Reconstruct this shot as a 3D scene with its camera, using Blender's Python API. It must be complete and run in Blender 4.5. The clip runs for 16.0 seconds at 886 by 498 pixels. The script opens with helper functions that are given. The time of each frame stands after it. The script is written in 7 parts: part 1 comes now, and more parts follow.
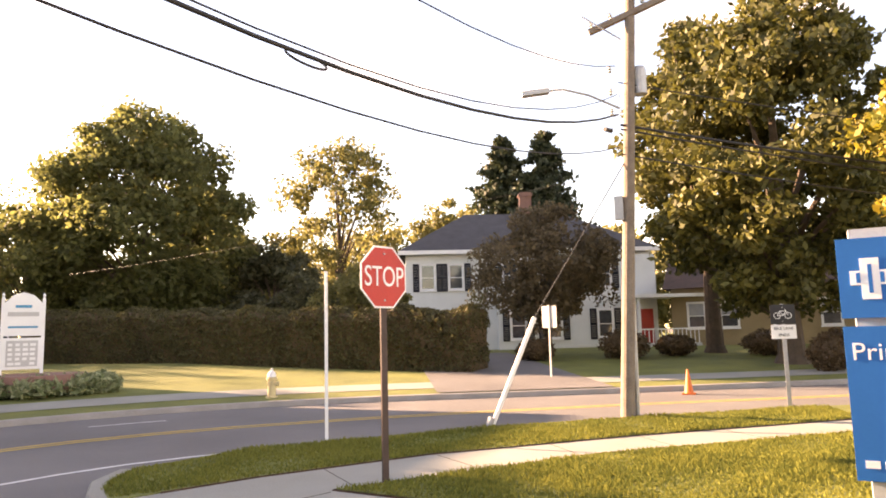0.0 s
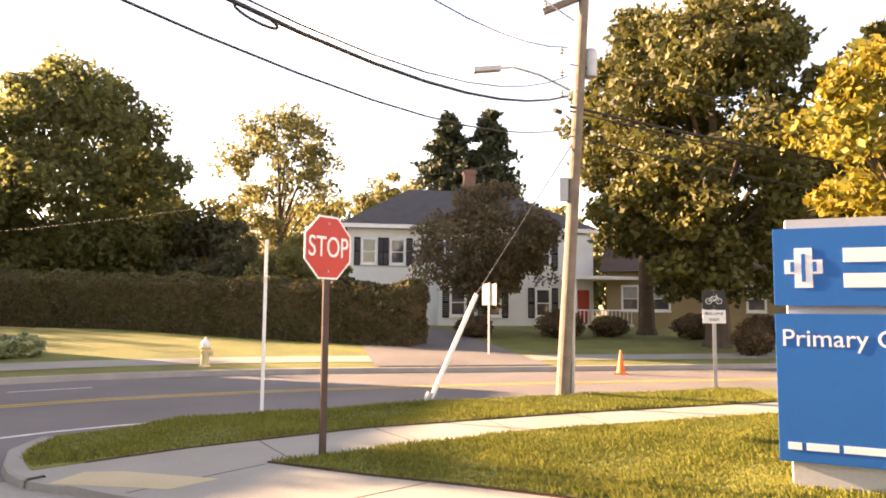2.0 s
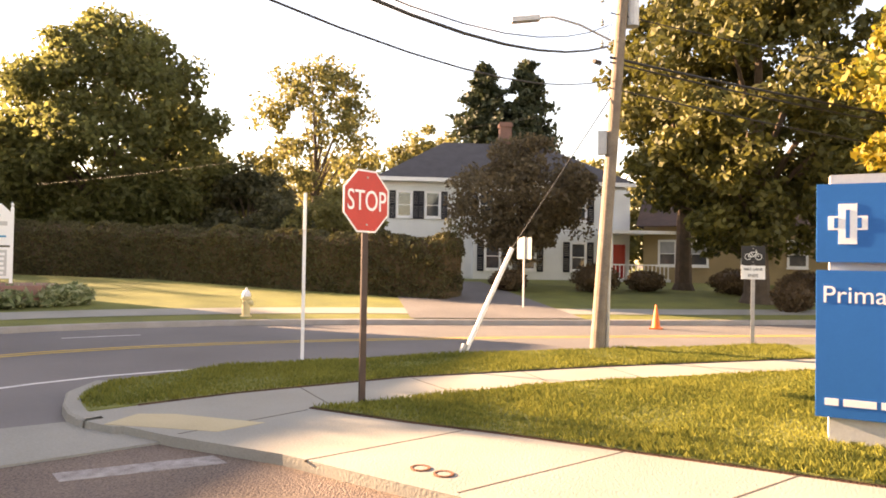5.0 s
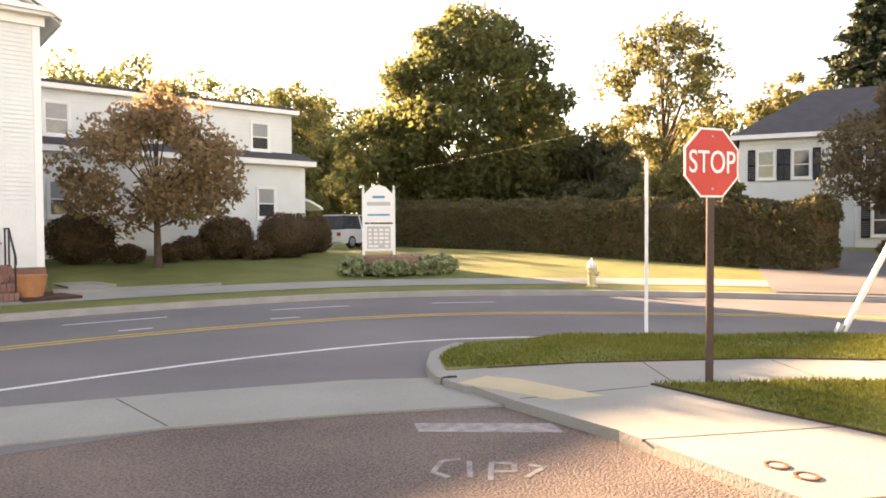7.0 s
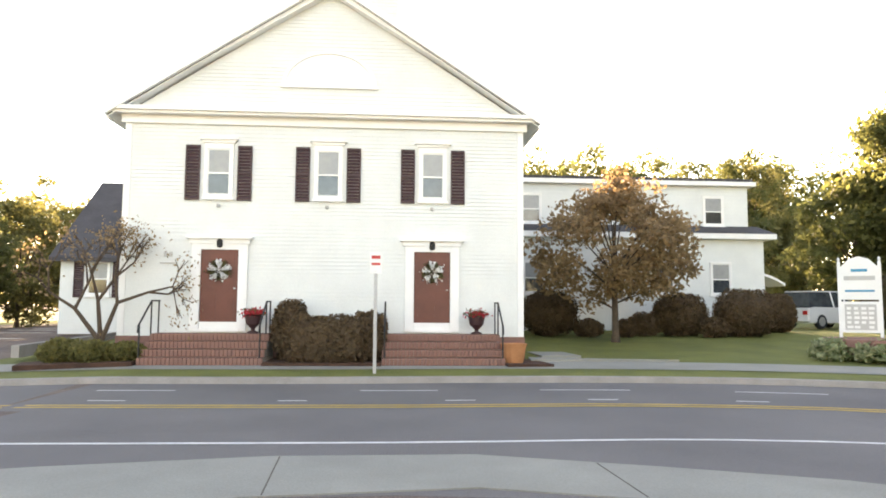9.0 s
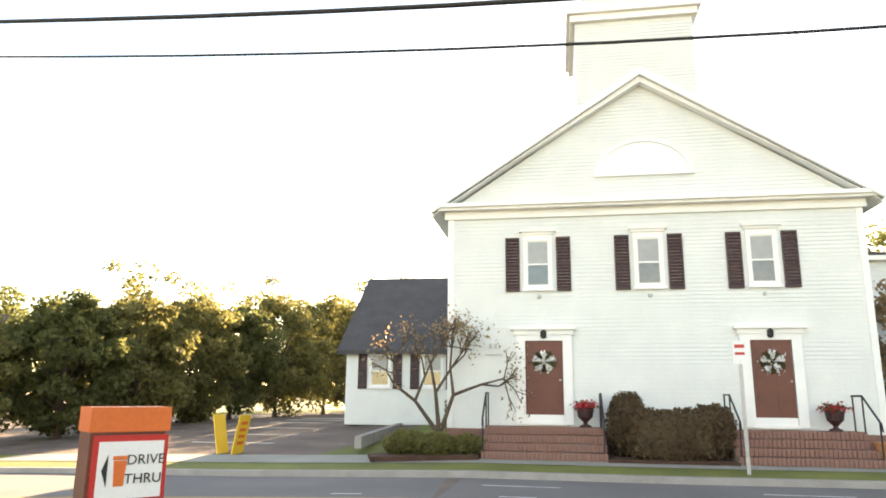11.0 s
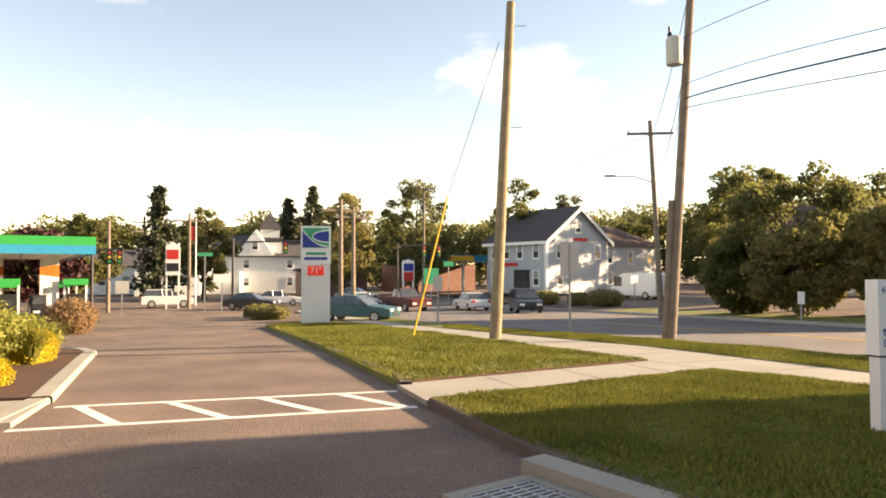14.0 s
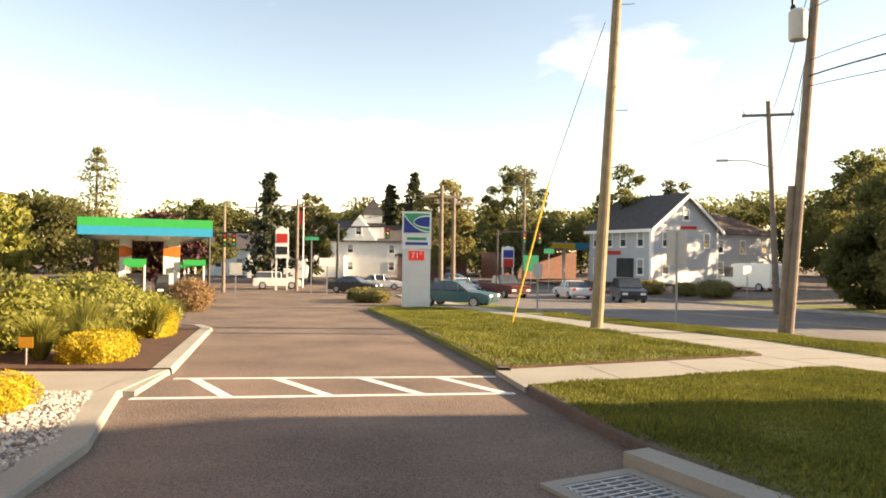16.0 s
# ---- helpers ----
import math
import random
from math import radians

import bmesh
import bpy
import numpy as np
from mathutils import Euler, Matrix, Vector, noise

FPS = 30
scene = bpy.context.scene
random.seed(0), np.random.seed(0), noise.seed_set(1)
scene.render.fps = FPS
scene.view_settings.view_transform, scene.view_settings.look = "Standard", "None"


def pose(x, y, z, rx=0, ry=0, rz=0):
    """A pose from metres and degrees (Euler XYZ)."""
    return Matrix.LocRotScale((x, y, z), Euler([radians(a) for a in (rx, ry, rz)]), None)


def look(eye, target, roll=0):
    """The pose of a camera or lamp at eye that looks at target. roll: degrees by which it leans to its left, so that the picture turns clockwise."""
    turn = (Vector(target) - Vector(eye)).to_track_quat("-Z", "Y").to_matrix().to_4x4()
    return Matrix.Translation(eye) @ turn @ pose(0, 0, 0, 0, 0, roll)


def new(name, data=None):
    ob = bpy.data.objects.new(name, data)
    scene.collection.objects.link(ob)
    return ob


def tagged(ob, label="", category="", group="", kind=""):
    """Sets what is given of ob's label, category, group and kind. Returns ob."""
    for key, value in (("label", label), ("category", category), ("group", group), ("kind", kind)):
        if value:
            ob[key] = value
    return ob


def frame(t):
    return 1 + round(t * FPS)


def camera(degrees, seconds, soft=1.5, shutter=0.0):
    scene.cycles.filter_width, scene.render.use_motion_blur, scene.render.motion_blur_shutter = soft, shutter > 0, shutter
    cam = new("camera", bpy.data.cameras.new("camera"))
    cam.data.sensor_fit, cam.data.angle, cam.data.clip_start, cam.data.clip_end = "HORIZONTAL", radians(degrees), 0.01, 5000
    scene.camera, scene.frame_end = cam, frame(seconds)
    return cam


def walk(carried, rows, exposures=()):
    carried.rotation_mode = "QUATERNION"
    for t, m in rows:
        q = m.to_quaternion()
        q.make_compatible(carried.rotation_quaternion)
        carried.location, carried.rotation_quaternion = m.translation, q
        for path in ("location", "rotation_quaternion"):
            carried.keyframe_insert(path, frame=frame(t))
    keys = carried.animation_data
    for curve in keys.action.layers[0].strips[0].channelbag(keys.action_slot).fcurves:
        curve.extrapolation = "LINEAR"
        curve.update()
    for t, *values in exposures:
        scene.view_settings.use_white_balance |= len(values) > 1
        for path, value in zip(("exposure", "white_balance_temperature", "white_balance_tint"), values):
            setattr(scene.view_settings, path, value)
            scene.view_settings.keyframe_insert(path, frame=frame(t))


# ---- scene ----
cam = camera(65.66, 16.0, 1.8)
PATH = [
    (0, (-0.000, 0.001, 1.869), (9.103, 3.954, 3.098), -1.47),
    (0.5, (0.012, 0.046, 1.866), (9.237, 3.768, 2.889), -0.67),
    (1, (0.008, 0.035, 1.856), (9.169, 3.972, 2.618), 1.64),
    (1.5, (0.026, 0.062, 1.853), (9.312, 3.672, 2.713), 0.99),
    (2, (0.068, 0.101, 1.862), (9.512, 3.272, 2.727), 0.46),
    (2.5, (-0.003, 0.064, 1.843), (9.175, 3.957, 2.626), 0.11),
    (3, (0.016, 0.072, 1.851), (9.253, 3.829, 2.613), 0.69),
    (3.2, (0.022, 0.071, 1.849), (9.281, 3.756, 2.685), 0.63),
    (5.3, (-0.012, 0.129, 1.865), (9.248, 3.904, 1.851), 1.01),
    (5.5, (0.083, 0.206, 1.840), (9.160, 4.390, 1.505), -0.17),
    (6, (0.328, 0.115, 1.818), (8.632, 5.688, 1.804), -1.24),
    (6.5, (0.283, 0.143, 1.833), (7.543, 7.019, 1.957), 2.07),
    (7, (0.278, 0.129, 1.857), (6.709, 7.781, 1.581), -0.32),
    (7.5, (0.200, 0.097, 1.866), (6.389, 7.952, 1.815), -1.30),
    (8, (0.073, -0.003, 1.845), (4.965, 8.711, 2.223), -1.13),
    (8.5, (0.261, 0.080, 1.821), (2.786, 9.706, 2.805), 0.50),
    (8.7, (0.254, 0.086, 1.835), (1.573, 9.968, 2.610), 0.36),
    (10.8, (-4.940, 0.558, 1.839), (-5.537, 10.319, 3.926), 0.73),
    (11, (-4.671, 0.192, 1.864), (-6.297, 9.835, 3.952), 0.53),
    (11.3, (-3.746, -1.330, 1.947), (-7.206, 7.888, 3.695), 1.84),
    (11.5, (-3.117, -3.169, 1.792), (-7.844, 5.467, 3.546), 3.49),
    (12, (-0.520, -6.080, 1.970), (-7.540, 0.990, 2.740), 2.95),
    (12.5, (-1.494, -4.964, 1.894), (-10.083, 0.119, 2.517), 1.68),
    (13, (-1.534, -4.960, 1.862), (-11.004, -1.776, 2.287), 1.13),
    (13.5, (-1.523, -4.953, 1.838), (-11.093, -2.051, 1.905), 0.86),
    (14, (-1.514, -4.937, 1.846), (-11.218, -2.543, 2.163), -0.11),
    (14.5, (-1.504, -4.940, 1.843), (-11.258, -2.805, 2.395), -0.61),
    (15, (-1.578, -4.934, 1.822), (-11.495, -3.655, 1.990), -0.23),
    (15.5, (-1.604, -4.931, 1.815), (-11.579, -4.235, 1.916), -0.16),
    (16, (-1.617, -4.920, 1.816), (-11.570, -3.953, 1.931), 0.77),
]

EXPOSURE = [(0.0, 2.92, 9800, 33), (5.5, 2.92, 10400, 30), (7.0, 3.1, 9800, 28), (8.7, 3.27, 9000, 21), (11.0, 3.15, 9000, 15), (11.5, 3.0, 9100, 16), (12.0, 2.55, 9300, 18), (12.5, 2.27, 9300, 20), (13.0, 2.1, 9200, 21), (16.0, 2.08, 9050, 18)]
walk(cam, [(t, look(e, g, r)) for t, e, g, r in PATH], EXPOSURE)

# ---- world and sun ----
SUN_HEADING, SUN_ELEV = 3.2, 16.0      # clockwise from +y
world = bpy.data.worlds.new("sky")
scene.world = world
world.use_nodes = True
wn, wl = world.node_tree.nodes, world.node_tree.links
sky = wn.new("ShaderNodeTexSky")
sky.sky_type, sky.sun_disc = "NISHITA", False
sky.sun_elevation, sky.sun_rotation = radians(SUN_ELEV), radians(SUN_HEADING)
sky.air_density, sky.dust_density, sky.ozone_density = 1.0, 0.2, 1.4
wtc, wmap, wno, wra, wmix = (wn.new("ShaderNode" + k) for k in ("TexCoord", "Mapping", "TexNoise", "ValToRGB", "Mix"))
wmap.inputs["Scale"].default_value = (1.0, 1.0, 2.6)
wno.inputs["Scale"].default_value, wno.inputs["Detail"].default_value = 2.6, 8
wra.color_ramp.elements[0].position, wra.color_ramp.elements[1].position = 0.54, 0.72
wra.color_ramp.elements[1].color = (0.75, 0.75, 0.75, 1)
wmix.data_type = "RGBA"
wmix.inputs["B"].default_value = (7.0, 6.8, 6.3, 1)
wl.new(wtc.outputs["Generated"], wmap.inputs["Vector"])
wl.new(wmap.outputs["Vector"], wno.inputs["Vector"])
wl.new(wno.outputs["Fac"], wra.inputs["Fac"])
wl.new(wra.outputs["Color"], wmix.inputs["Factor"])
wl.new(sky.outputs[0], wmix.inputs["A"])
wl.new(wmix.outputs["Result"], wn["Background"].inputs[0])
wn["Background"].inputs[1].default_value = 0.085
sun = new("sun", bpy.data.lights.new("sun", "SUN"))
sun.data.energy, sun.data.angle, sun.data.color = 5.0, radians(0.6), (1.0, 0.86, 0.66)
_h, _e = radians(SUN_HEADING), radians(SUN_ELEV)
_d = Vector((math.sin(_h) * math.cos(_e), math.cos(_h) * math.cos(_e), math.sin(_e)))
sun.matrix_world = look(_d * 60, (0, 0, 0))


# ---- materials ----
def mat(name, a, b=None, rough=0.8, scale=4.0, fine=60.0, bump=0.15, metal=0.0, island=0.0, spec=0.4, grain=1.25, trans=0.0):
    """Two-scale noise between two base colours, with fine relief."""
    m = bpy.data.materials.new(name)
    m.use_nodes = True
    n, l = m.node_tree.nodes, m.node_tree.links
    p = n["Principled BSDF"]
    b = b or tuple(c * 0.7 for c in a)
    tc = n.new("ShaderNodeTexCoord")
    n1, n2 = n.new("ShaderNodeTexNoise"), n.new("ShaderNodeTexNoise")
    n1.inputs["Scale"].default_value, n2.inputs["Scale"].default_value = scale, fine
    n1.inputs["Detail"].default_value = 5
    for k in (n1, n2):
        l.new(tc.outputs["Object"], k.inputs["Vector"])
    mx = n.new("ShaderNodeMix")
    mx.data_type = "RGBA"
    mx.inputs["A"].default_value, mx.inputs["B"].default_value = (*a, 1), (*b, 1)
    add = n.new("ShaderNodeMath")
    add.operation = "MULTIPLY_ADD"
    l.new(n2.outputs["Fac"], add.inputs[0])
    add.inputs[1].default_value = grain
    sub = n.new("ShaderNodeMath")
    sub.operation = "MULTIPLY_ADD"
    l.new(n1.outputs["Fac"], sub.inputs[0])
    sub.inputs[1].default_value, sub.inputs[2].default_value = 1.6, -0.305 - 0.5 * grain
    l.new(sub.outputs[0], add.inputs[2])
    fac = add.outputs[0]
    if island:
        geo = n.new("ShaderNodeNewGeometry")
        isl = n.new("ShaderNodeMath")
        isl.operation = "MULTIPLY_ADD"
        l.new(geo.outputs["Random Per Island"], isl.inputs[0])
        isl.inputs[1].default_value = island
        l.new(fac, isl.inputs[2])
        sh = n.new("ShaderNodeMath")
        sh.operation = "SUBTRACT"
        l.new(isl.outputs[0], sh.inputs[0])
        sh.inputs[1].default_value = island / 2
        fac = sh.outputs[0]
    cl = n.new("ShaderNodeClamp")
    l.new(fac, cl.inputs[0])
    l.new(cl.outputs[0], mx.inputs["Factor"])
    l.new(mx.outputs["Result"], p.inputs["Base Color"])
    p.inputs["Roughness"].default_value, p.inputs["Metallic"].default_value = rough, metal
    p.inputs["Specular IOR Level"].default_value = spec
    if bump:
        bp = n.new("ShaderNodeBump")
        bp.inputs["Strength"].default_value, bp.inputs["Distance"].default_value = bump, 0.02
        l.new(n2.outputs["Fac"], bp.inputs["Height"])
        l.new(bp.outputs[0], p.inputs["Normal"])
    if trans:
        tr, ms = n.new("ShaderNodeBsdfTranslucent"), n.new("ShaderNodeMixShader")
        l.new(mx.outputs["Result"], tr.inputs[0])
        ms.inputs[0].default_value = trans
        l.new(p.outputs[0], ms.inputs[1])
        l.new(tr.outputs[0], ms.inputs[2])
        l.new(ms.outputs[0], n["Material Output"].inputs[0])
    return m


M_ROAD = mat("road_asphalt", (0.185, 0.172, 0.165), (0.11, 0.102, 0.10), 0.85, 0.35, 60, 0.8, grain=2.0)
M_DRIVE = mat("drive_asphalt", (0.22, 0.162, 0.13), (0.075, 0.055, 0.047), 0.9, 0.5, 48, 1.0, grain=2.6)
M_WALK = mat("concrete", (0.30, 0.292, 0.255), (0.215, 0.21, 0.185), 0.9, 0.8, 40, 0.3)
M_KERB = mat("kerb_stone", (0.36, 0.33, 0.31), (0.24, 0.22, 0.2), 0.9, 2, 40, 0.3)
M_BERM = mat("asphalt_berm", (0.13, 0.10, 0.085), (0.06, 0.045, 0.04), 0.95, 2, 50, 0.6)
M_GRASS = mat("lawn", (0.19, 0.195, 0.045), (0.085, 0.10, 0.024), 0.9, 0.7, 45, 0.8)
M_BLADE = mat("grass_blades", (0.235, 0.228, 0.05), (0.095, 0.112, 0.025), 0.8, 0.6, 20, 0, island=0.8, spec=0.12, trans=0.2)
M_SOIL = mat("mulch", (0.10, 0.05, 0.032), (0.045, 0.022, 0.015), 0.95, 3, 50, 1.0)
M_LINEW = mat("white_road_paint", (0.72, 0.71, 0.68), (0.45, 0.44, 0.43), 0.8, 2.5, 60, 0.2)
M_WORN = mat("worn_road_paint", (0.40, 0.37, 0.35), (0.14, 0.115, 0.105), 0.85, 9, 90, 0.3)
M_LINEY = mat("yellow_road_paint", (0.65, 0.42, 0.08), (0.42, 0.27, 0.07), 0.8, 2.5, 60, 0.2)
M_WHITE = mat("white_paint", (0.72, 0.74, 0.72), (0.62, 0.64, 0.63), 0.6, 1.2, 30, 0.08)
M_TRIM = mat("white_trim", (0.82, 0.82, 0.80), (0.74, 0.74, 0.73), 0.55, 2, 30, 0.05)
M_GREYWALL = mat("grey_siding", (0.42, 0.455, 0.49), (0.36, 0.39, 0.425), 0.7, 1, 30, 0.1)
M_ROOF = mat("grey_shingle", (0.075, 0.072, 0.078), (0.045, 0.043, 0.047), 0.9, 1.5, 14, 0.7)
M_ROOFB = mat("brown_shingle", (0.11, 0.065, 0.05), (0.06, 0.04, 0.034), 0.9, 1.5, 14, 0.7)
M_SHUT = mat("dark_brown_shutter", (0.055, 0.022, 0.024), (0.035, 0.016, 0.018), 0.5, 3, 40, 0.1)
M_SHUTB = mat("black_shutter", (0.018, 0.018, 0.025), (0.012, 0.012, 0.016), 0.5, 3, 40, 0.1)
M_DOOR = mat("red_brown_door", (0.16, 0.045, 0.03), (0.10, 0.03, 0.02), 0.45, 2, 30, 0.1)
M_REDD = mat("red_door", (0.5, 0.03, 0.02), (0.4, 0.03, 0.02), 0.4, 2, 30, 0.05)
M_GLASS = mat("window_glass", (0.06, 0.07, 0.08), (0.03, 0.035, 0.04), 0.08, 1.5, 5, 0, spec=0.9)
M_BLIND = mat("window_blind", (0.30, 0.31, 0.31), (0.22, 0.23, 0.24), 0.35, 1.5, 5, 0, spec=0.7)
M_BRICK = mat("brick", (0.30, 0.155, 0.12), (0.20, 0.105, 0.085), 0.85, 3, 40, 0.4, island=0.7)
M_MORTAR = mat("mortar", (0.35, 0.31, 0.28), (0.28, 0.25, 0.22), 0.95, 3, 40, 0.3)
M_POLE = mat("weathered_pole_wood", (0.24, 0.195, 0.155), (0.13, 0.10, 0.08), 0.85, 3, 30, 0.5)
M_POLEY = mat("new_pole_wood", (0.30, 0.24, 0.155), (0.17, 0.13, 0.08), 0.8, 3, 30, 0.5)
M_STEEL = mat("galvanised_steel", (0.45, 0.45, 0.45), (0.32, 0.32, 0.32), 0.5, 5, 40, 0.1, metal=0.6)
M_DARKST = mat("brown_steel_post", (0.085, 0.055, 0.05), (0.05, 0.035, 0.032), 0.6, 5, 40, 0.1, metal=0.3)
M_WIRE = mat("black_cable", (0.02, 0.02, 0.022), (0.015, 0.015, 0.016), 0.6, 5, 40, 0)
M_STOP = mat("stop_red", (0.55, 0.03, 0.025), (0.45, 0.025, 0.02), 0.45, 3, 40, 0.03)
M_SIGNW = mat("sign_white", (0.80, 0.80, 0.79), (0.72, 0.72, 0.71), 0.45, 3, 40, 0.02)
M_SIGNB = mat("sign_blue", (0.001, 0.125, 0.38), (0.001, 0.115, 0.35), 0.6, 3, 40, 0.02, spec=0.2)
M_SIGNG = mat("sign_green", (0.02, 0.33, 0.17), (0.02, 0.28, 0.14), 0.4, 3, 40, 0.02)
M_SIGNN = mat("sign_navy", (0.02, 0.05, 0.28), (0.02, 0.04, 0.24), 0.4, 3, 40, 0.02)
M_TEAL = mat("canopy_blue", (0.005, 0.25, 0.42), (0.005, 0.22, 0.38), 0.4, 3, 40, 0.02)
M_LIME = mat("canopy_green", (0.004, 0.30, 0.07), (0.004, 0.26, 0.06), 0.4, 3, 40, 0.02)
M_ORANGE = mat("orange_paint", (0.75, 0.17, 0.035), (0.62, 0.13, 0.03), 0.5, 3, 40, 0.05)
M_YEL = mat("yellow_plastic", (0.80, 0.50, 0.05), (0.70, 0.42, 0.04), 0.5, 3, 40, 0.05)
M_BLACK = mat("black_plastic", (0.02, 0.02, 0.022), (0.014, 0.014, 0.015), 0.5, 3, 40, 0.05)
M_PALE = mat("pale_sign_panel", (0.74, 0.74, 0.72), (0.66, 0.66, 0.65), 0.5, 2, 40, 0.05)
M_RUST = mat("rusty_iron", (0.22, 0.085, 0.045), (0.10, 0.045, 0.03), 0.85, 20, 90, 0.5)
M_GREYP = mat("grey_panel", (0.50, 0.50, 0.48), (0.42, 0.42, 0.41), 0.6, 2, 40, 0.08)
M_HYD = mat("hydrant_cream", (0.62, 0.52, 0.30), (0.5, 0.4, 0.22), 0.5, 4, 40, 0.1)
M_TERRA = mat("terracotta", (0.5, 0.22, 0.10), (0.38, 0.16, 0.07), 0.8, 4, 40, 0.1)
M_FLOWER = mat("red_flowers", (0.55, 0.03, 0.04), (0.35, 0.02, 0.03), 0.7, 8, 40, 0, island=0.6)
M_BARK = mat("bark", (0.12, 0.085, 0.06), (0.06, 0.042, 0.03), 0.95, 4, 30, 0.9)
M_GRAVEL = mat("gravel", (0.5, 0.47, 0.43), (0.28, 0.26, 0.24), 0.9, 12, 60, 1.0, island=0.8)


def leafmat(name, a, b, trans=0.35):
    return mat(name, a, b, 0.65, 0.35, 9, 0, island=0.9, trans=trans)


L_GREEN = leafmat("leaf_green", (0.17, 0.175, 0.06), (0.095, 0.10, 0.036), 0.62)
L_MAPLE = leafmat("leaf_maple", (0.145, 0.135, 0.03), (0.052, 0.054, 0.017), 0.3)
L_YELLOW = leafmat("leaf_yellow", (0.30, 0.22, 0.03), (0.12, 0.14, 0.025), 0.45)
L_DARK = leafmat("leaf_dark", (0.11, 0.105, 0.05), (0.06, 0.06, 0.03), 0.4)
L_HEDGE = leafmat("leaf_hedge", (0.135, 0.12, 0.048), (0.075, 0.066, 0.03), 0.4)
L_BROWN = leafmat("leaf_rust", (0.38, 0.25, 0.13), (0.22, 0.15, 0.08), 0.55)
L_DOGWOOD = leafmat("leaf_dogwood", (0.20, 0.15, 0.085), (0.11, 0.085, 0.05), 0.5)
L_CONIF = leafmat("needle", (0.06, 0.075, 0.036), (0.03, 0.04, 0.02), 0.25)
L_BUSH = leafmat("leaf_bush", (0.15, 0.095, 0.048), (0.085, 0.055, 0.03), 0.35)
L_GOLD = leafmat("leaf_gold", (0.52, 0.40, 0.03), (0.30, 0.24, 0.03), 0.4)
L_OLIVE = leafmat("leaf_olive", (0.245, 0.22, 0.075), (0.125, 0.118, 0.042), 0.52)
L_FRESH = leafmat("leaf_fresh", (0.31, 0.31, 0.07), (0.15, 0.165, 0.042), 0.45)
L_HOSTA = leafmat("leaf_hosta", (0.40, 0.42, 0.25), (0.12, 0.16, 0.06), 0.3)
L_PURPLE = leafmat("leaf_purple", (0.085, 0.025, 0.028), (0.035, 0.014, 0.015), 0.25)


# ---- building helpers ----
def box(bm, x0, x1, y0, y1, z0, z1, m=None, bevel=0.0):
    vs = [bm.verts.new((x, y, z)) for x in (x0, x1) for y in (y0, y1) for z in (z0, z1)]
    for f in ((0, 1, 3, 2), (4, 6, 7, 5), (0, 4, 5, 1), (2, 3, 7, 6), (0, 2, 6, 4), (1, 5, 7, 3)):
        bm.faces.new([vs[i] for i in f])
    if bevel:
        es = {e for v in vs for e in v.link_edges}
        bmesh.ops.bevel(bm, geom=list(es), offset=bevel, segments=1, affect="EDGES")
        return bm
    if m is not None:
        bmesh.ops.transform(bm, matrix=m, verts=vs)
    return bm


def tube(bm, a, b, r0, r1=None, n=8, caps=True):
    a, b = Vector(a), Vector(b)
    r1 = r0 if r1 is None else r1
    w = (b - a).normalized()
    u = w.orthogonal().normalized()
    v = w.cross(u)
    ra = [bm.verts.new(a + (u * math.cos(2 * math.pi * i / n) + v * math.sin(2 * math.pi * i / n)) * r0) for i in range(n)]
    rb = [bm.verts.new(b + (u * math.cos(2 * math.pi * i / n) + v * math.sin(2 * math.pi * i / n)) * r1) for i in range(n)]
    for i in range(n):
        bm.faces.new((ra[i], ra[(i + 1) % n], rb[(i + 1) % n], rb[i]))
    if caps:
        bm.faces.new(ra[::-1])
        bm.faces.new(rb)
    return bm


def lathe(bm, prof, n=16, o=(0, 0, 0)):
    rings = []
    for r, z in prof:
        rings.append([bm.verts.new((o[0] + max(r, 0.001) * math.cos(2 * math.pi * i / n), o[1] + max(r, 0.001) * math.sin(2 * math.pi * i / n), o[2] + z)) for i in range(n)])
    for p, q in zip(rings, rings[1:]):
        for i in range(n):
            bm.faces.new((p[i], p[(i + 1) % n], q[(i + 1) % n], q[i]))
    bm.faces.new(rings[0][::-1])
    bm.faces.new(rings[-1])
    return bm


def prism(bm, pts, y0, y1):
    """A polygon in x and z, carried from y0 to y1."""
    a = [bm.verts.new((x, y0, z)) for x, z in pts]
    b = [bm.verts.new((x, y1, z)) for x, z in pts]
    bm.faces.new(a)
    bm.faces.new(b[::-1])
    for i in range(len(pts)):
        j = (i + 1) % len(pts)
        bm.faces.new((a[j], a[i], b[i], b[j]))
    return bm


def mesh_ob(name, bm, material):
    bmesh.ops.recalc_face_normals(bm, faces=bm.faces[:]) if len(bm.faces) < 20000 else None
    me = bpy.data.meshes.new(name)
    bm.to_mesh(me)
    bm.free()
    me.materials.append(material)
    return new(name, me)


BOARDS = []


def part(name, bm, material, parent, label=""):
    ob = mesh_ob(name, bm, material)
    ob.parent = parent
    if label:
        tagged(ob, label)
    holder = ob if parent.parent is None else parent
    for verts, faces in BOARDS:
        me = bpy.data.meshes.new("clapboard")
        me.from_pydata(verts, [], faces)
        me.materials.append(material)
        b = new("clapboard", me)
        b.parent = holder
    BOARDS.clear()
    return ob


def thing(name, m, label, category, group="", kind=""):
    e = new(name)
    e.empty_display_size = 0.2
    e.matrix_world = m
    return tagged(e, label, category, group, kind)


def B(*a, **k):
    return box(bmesh.new(), *a, **k)


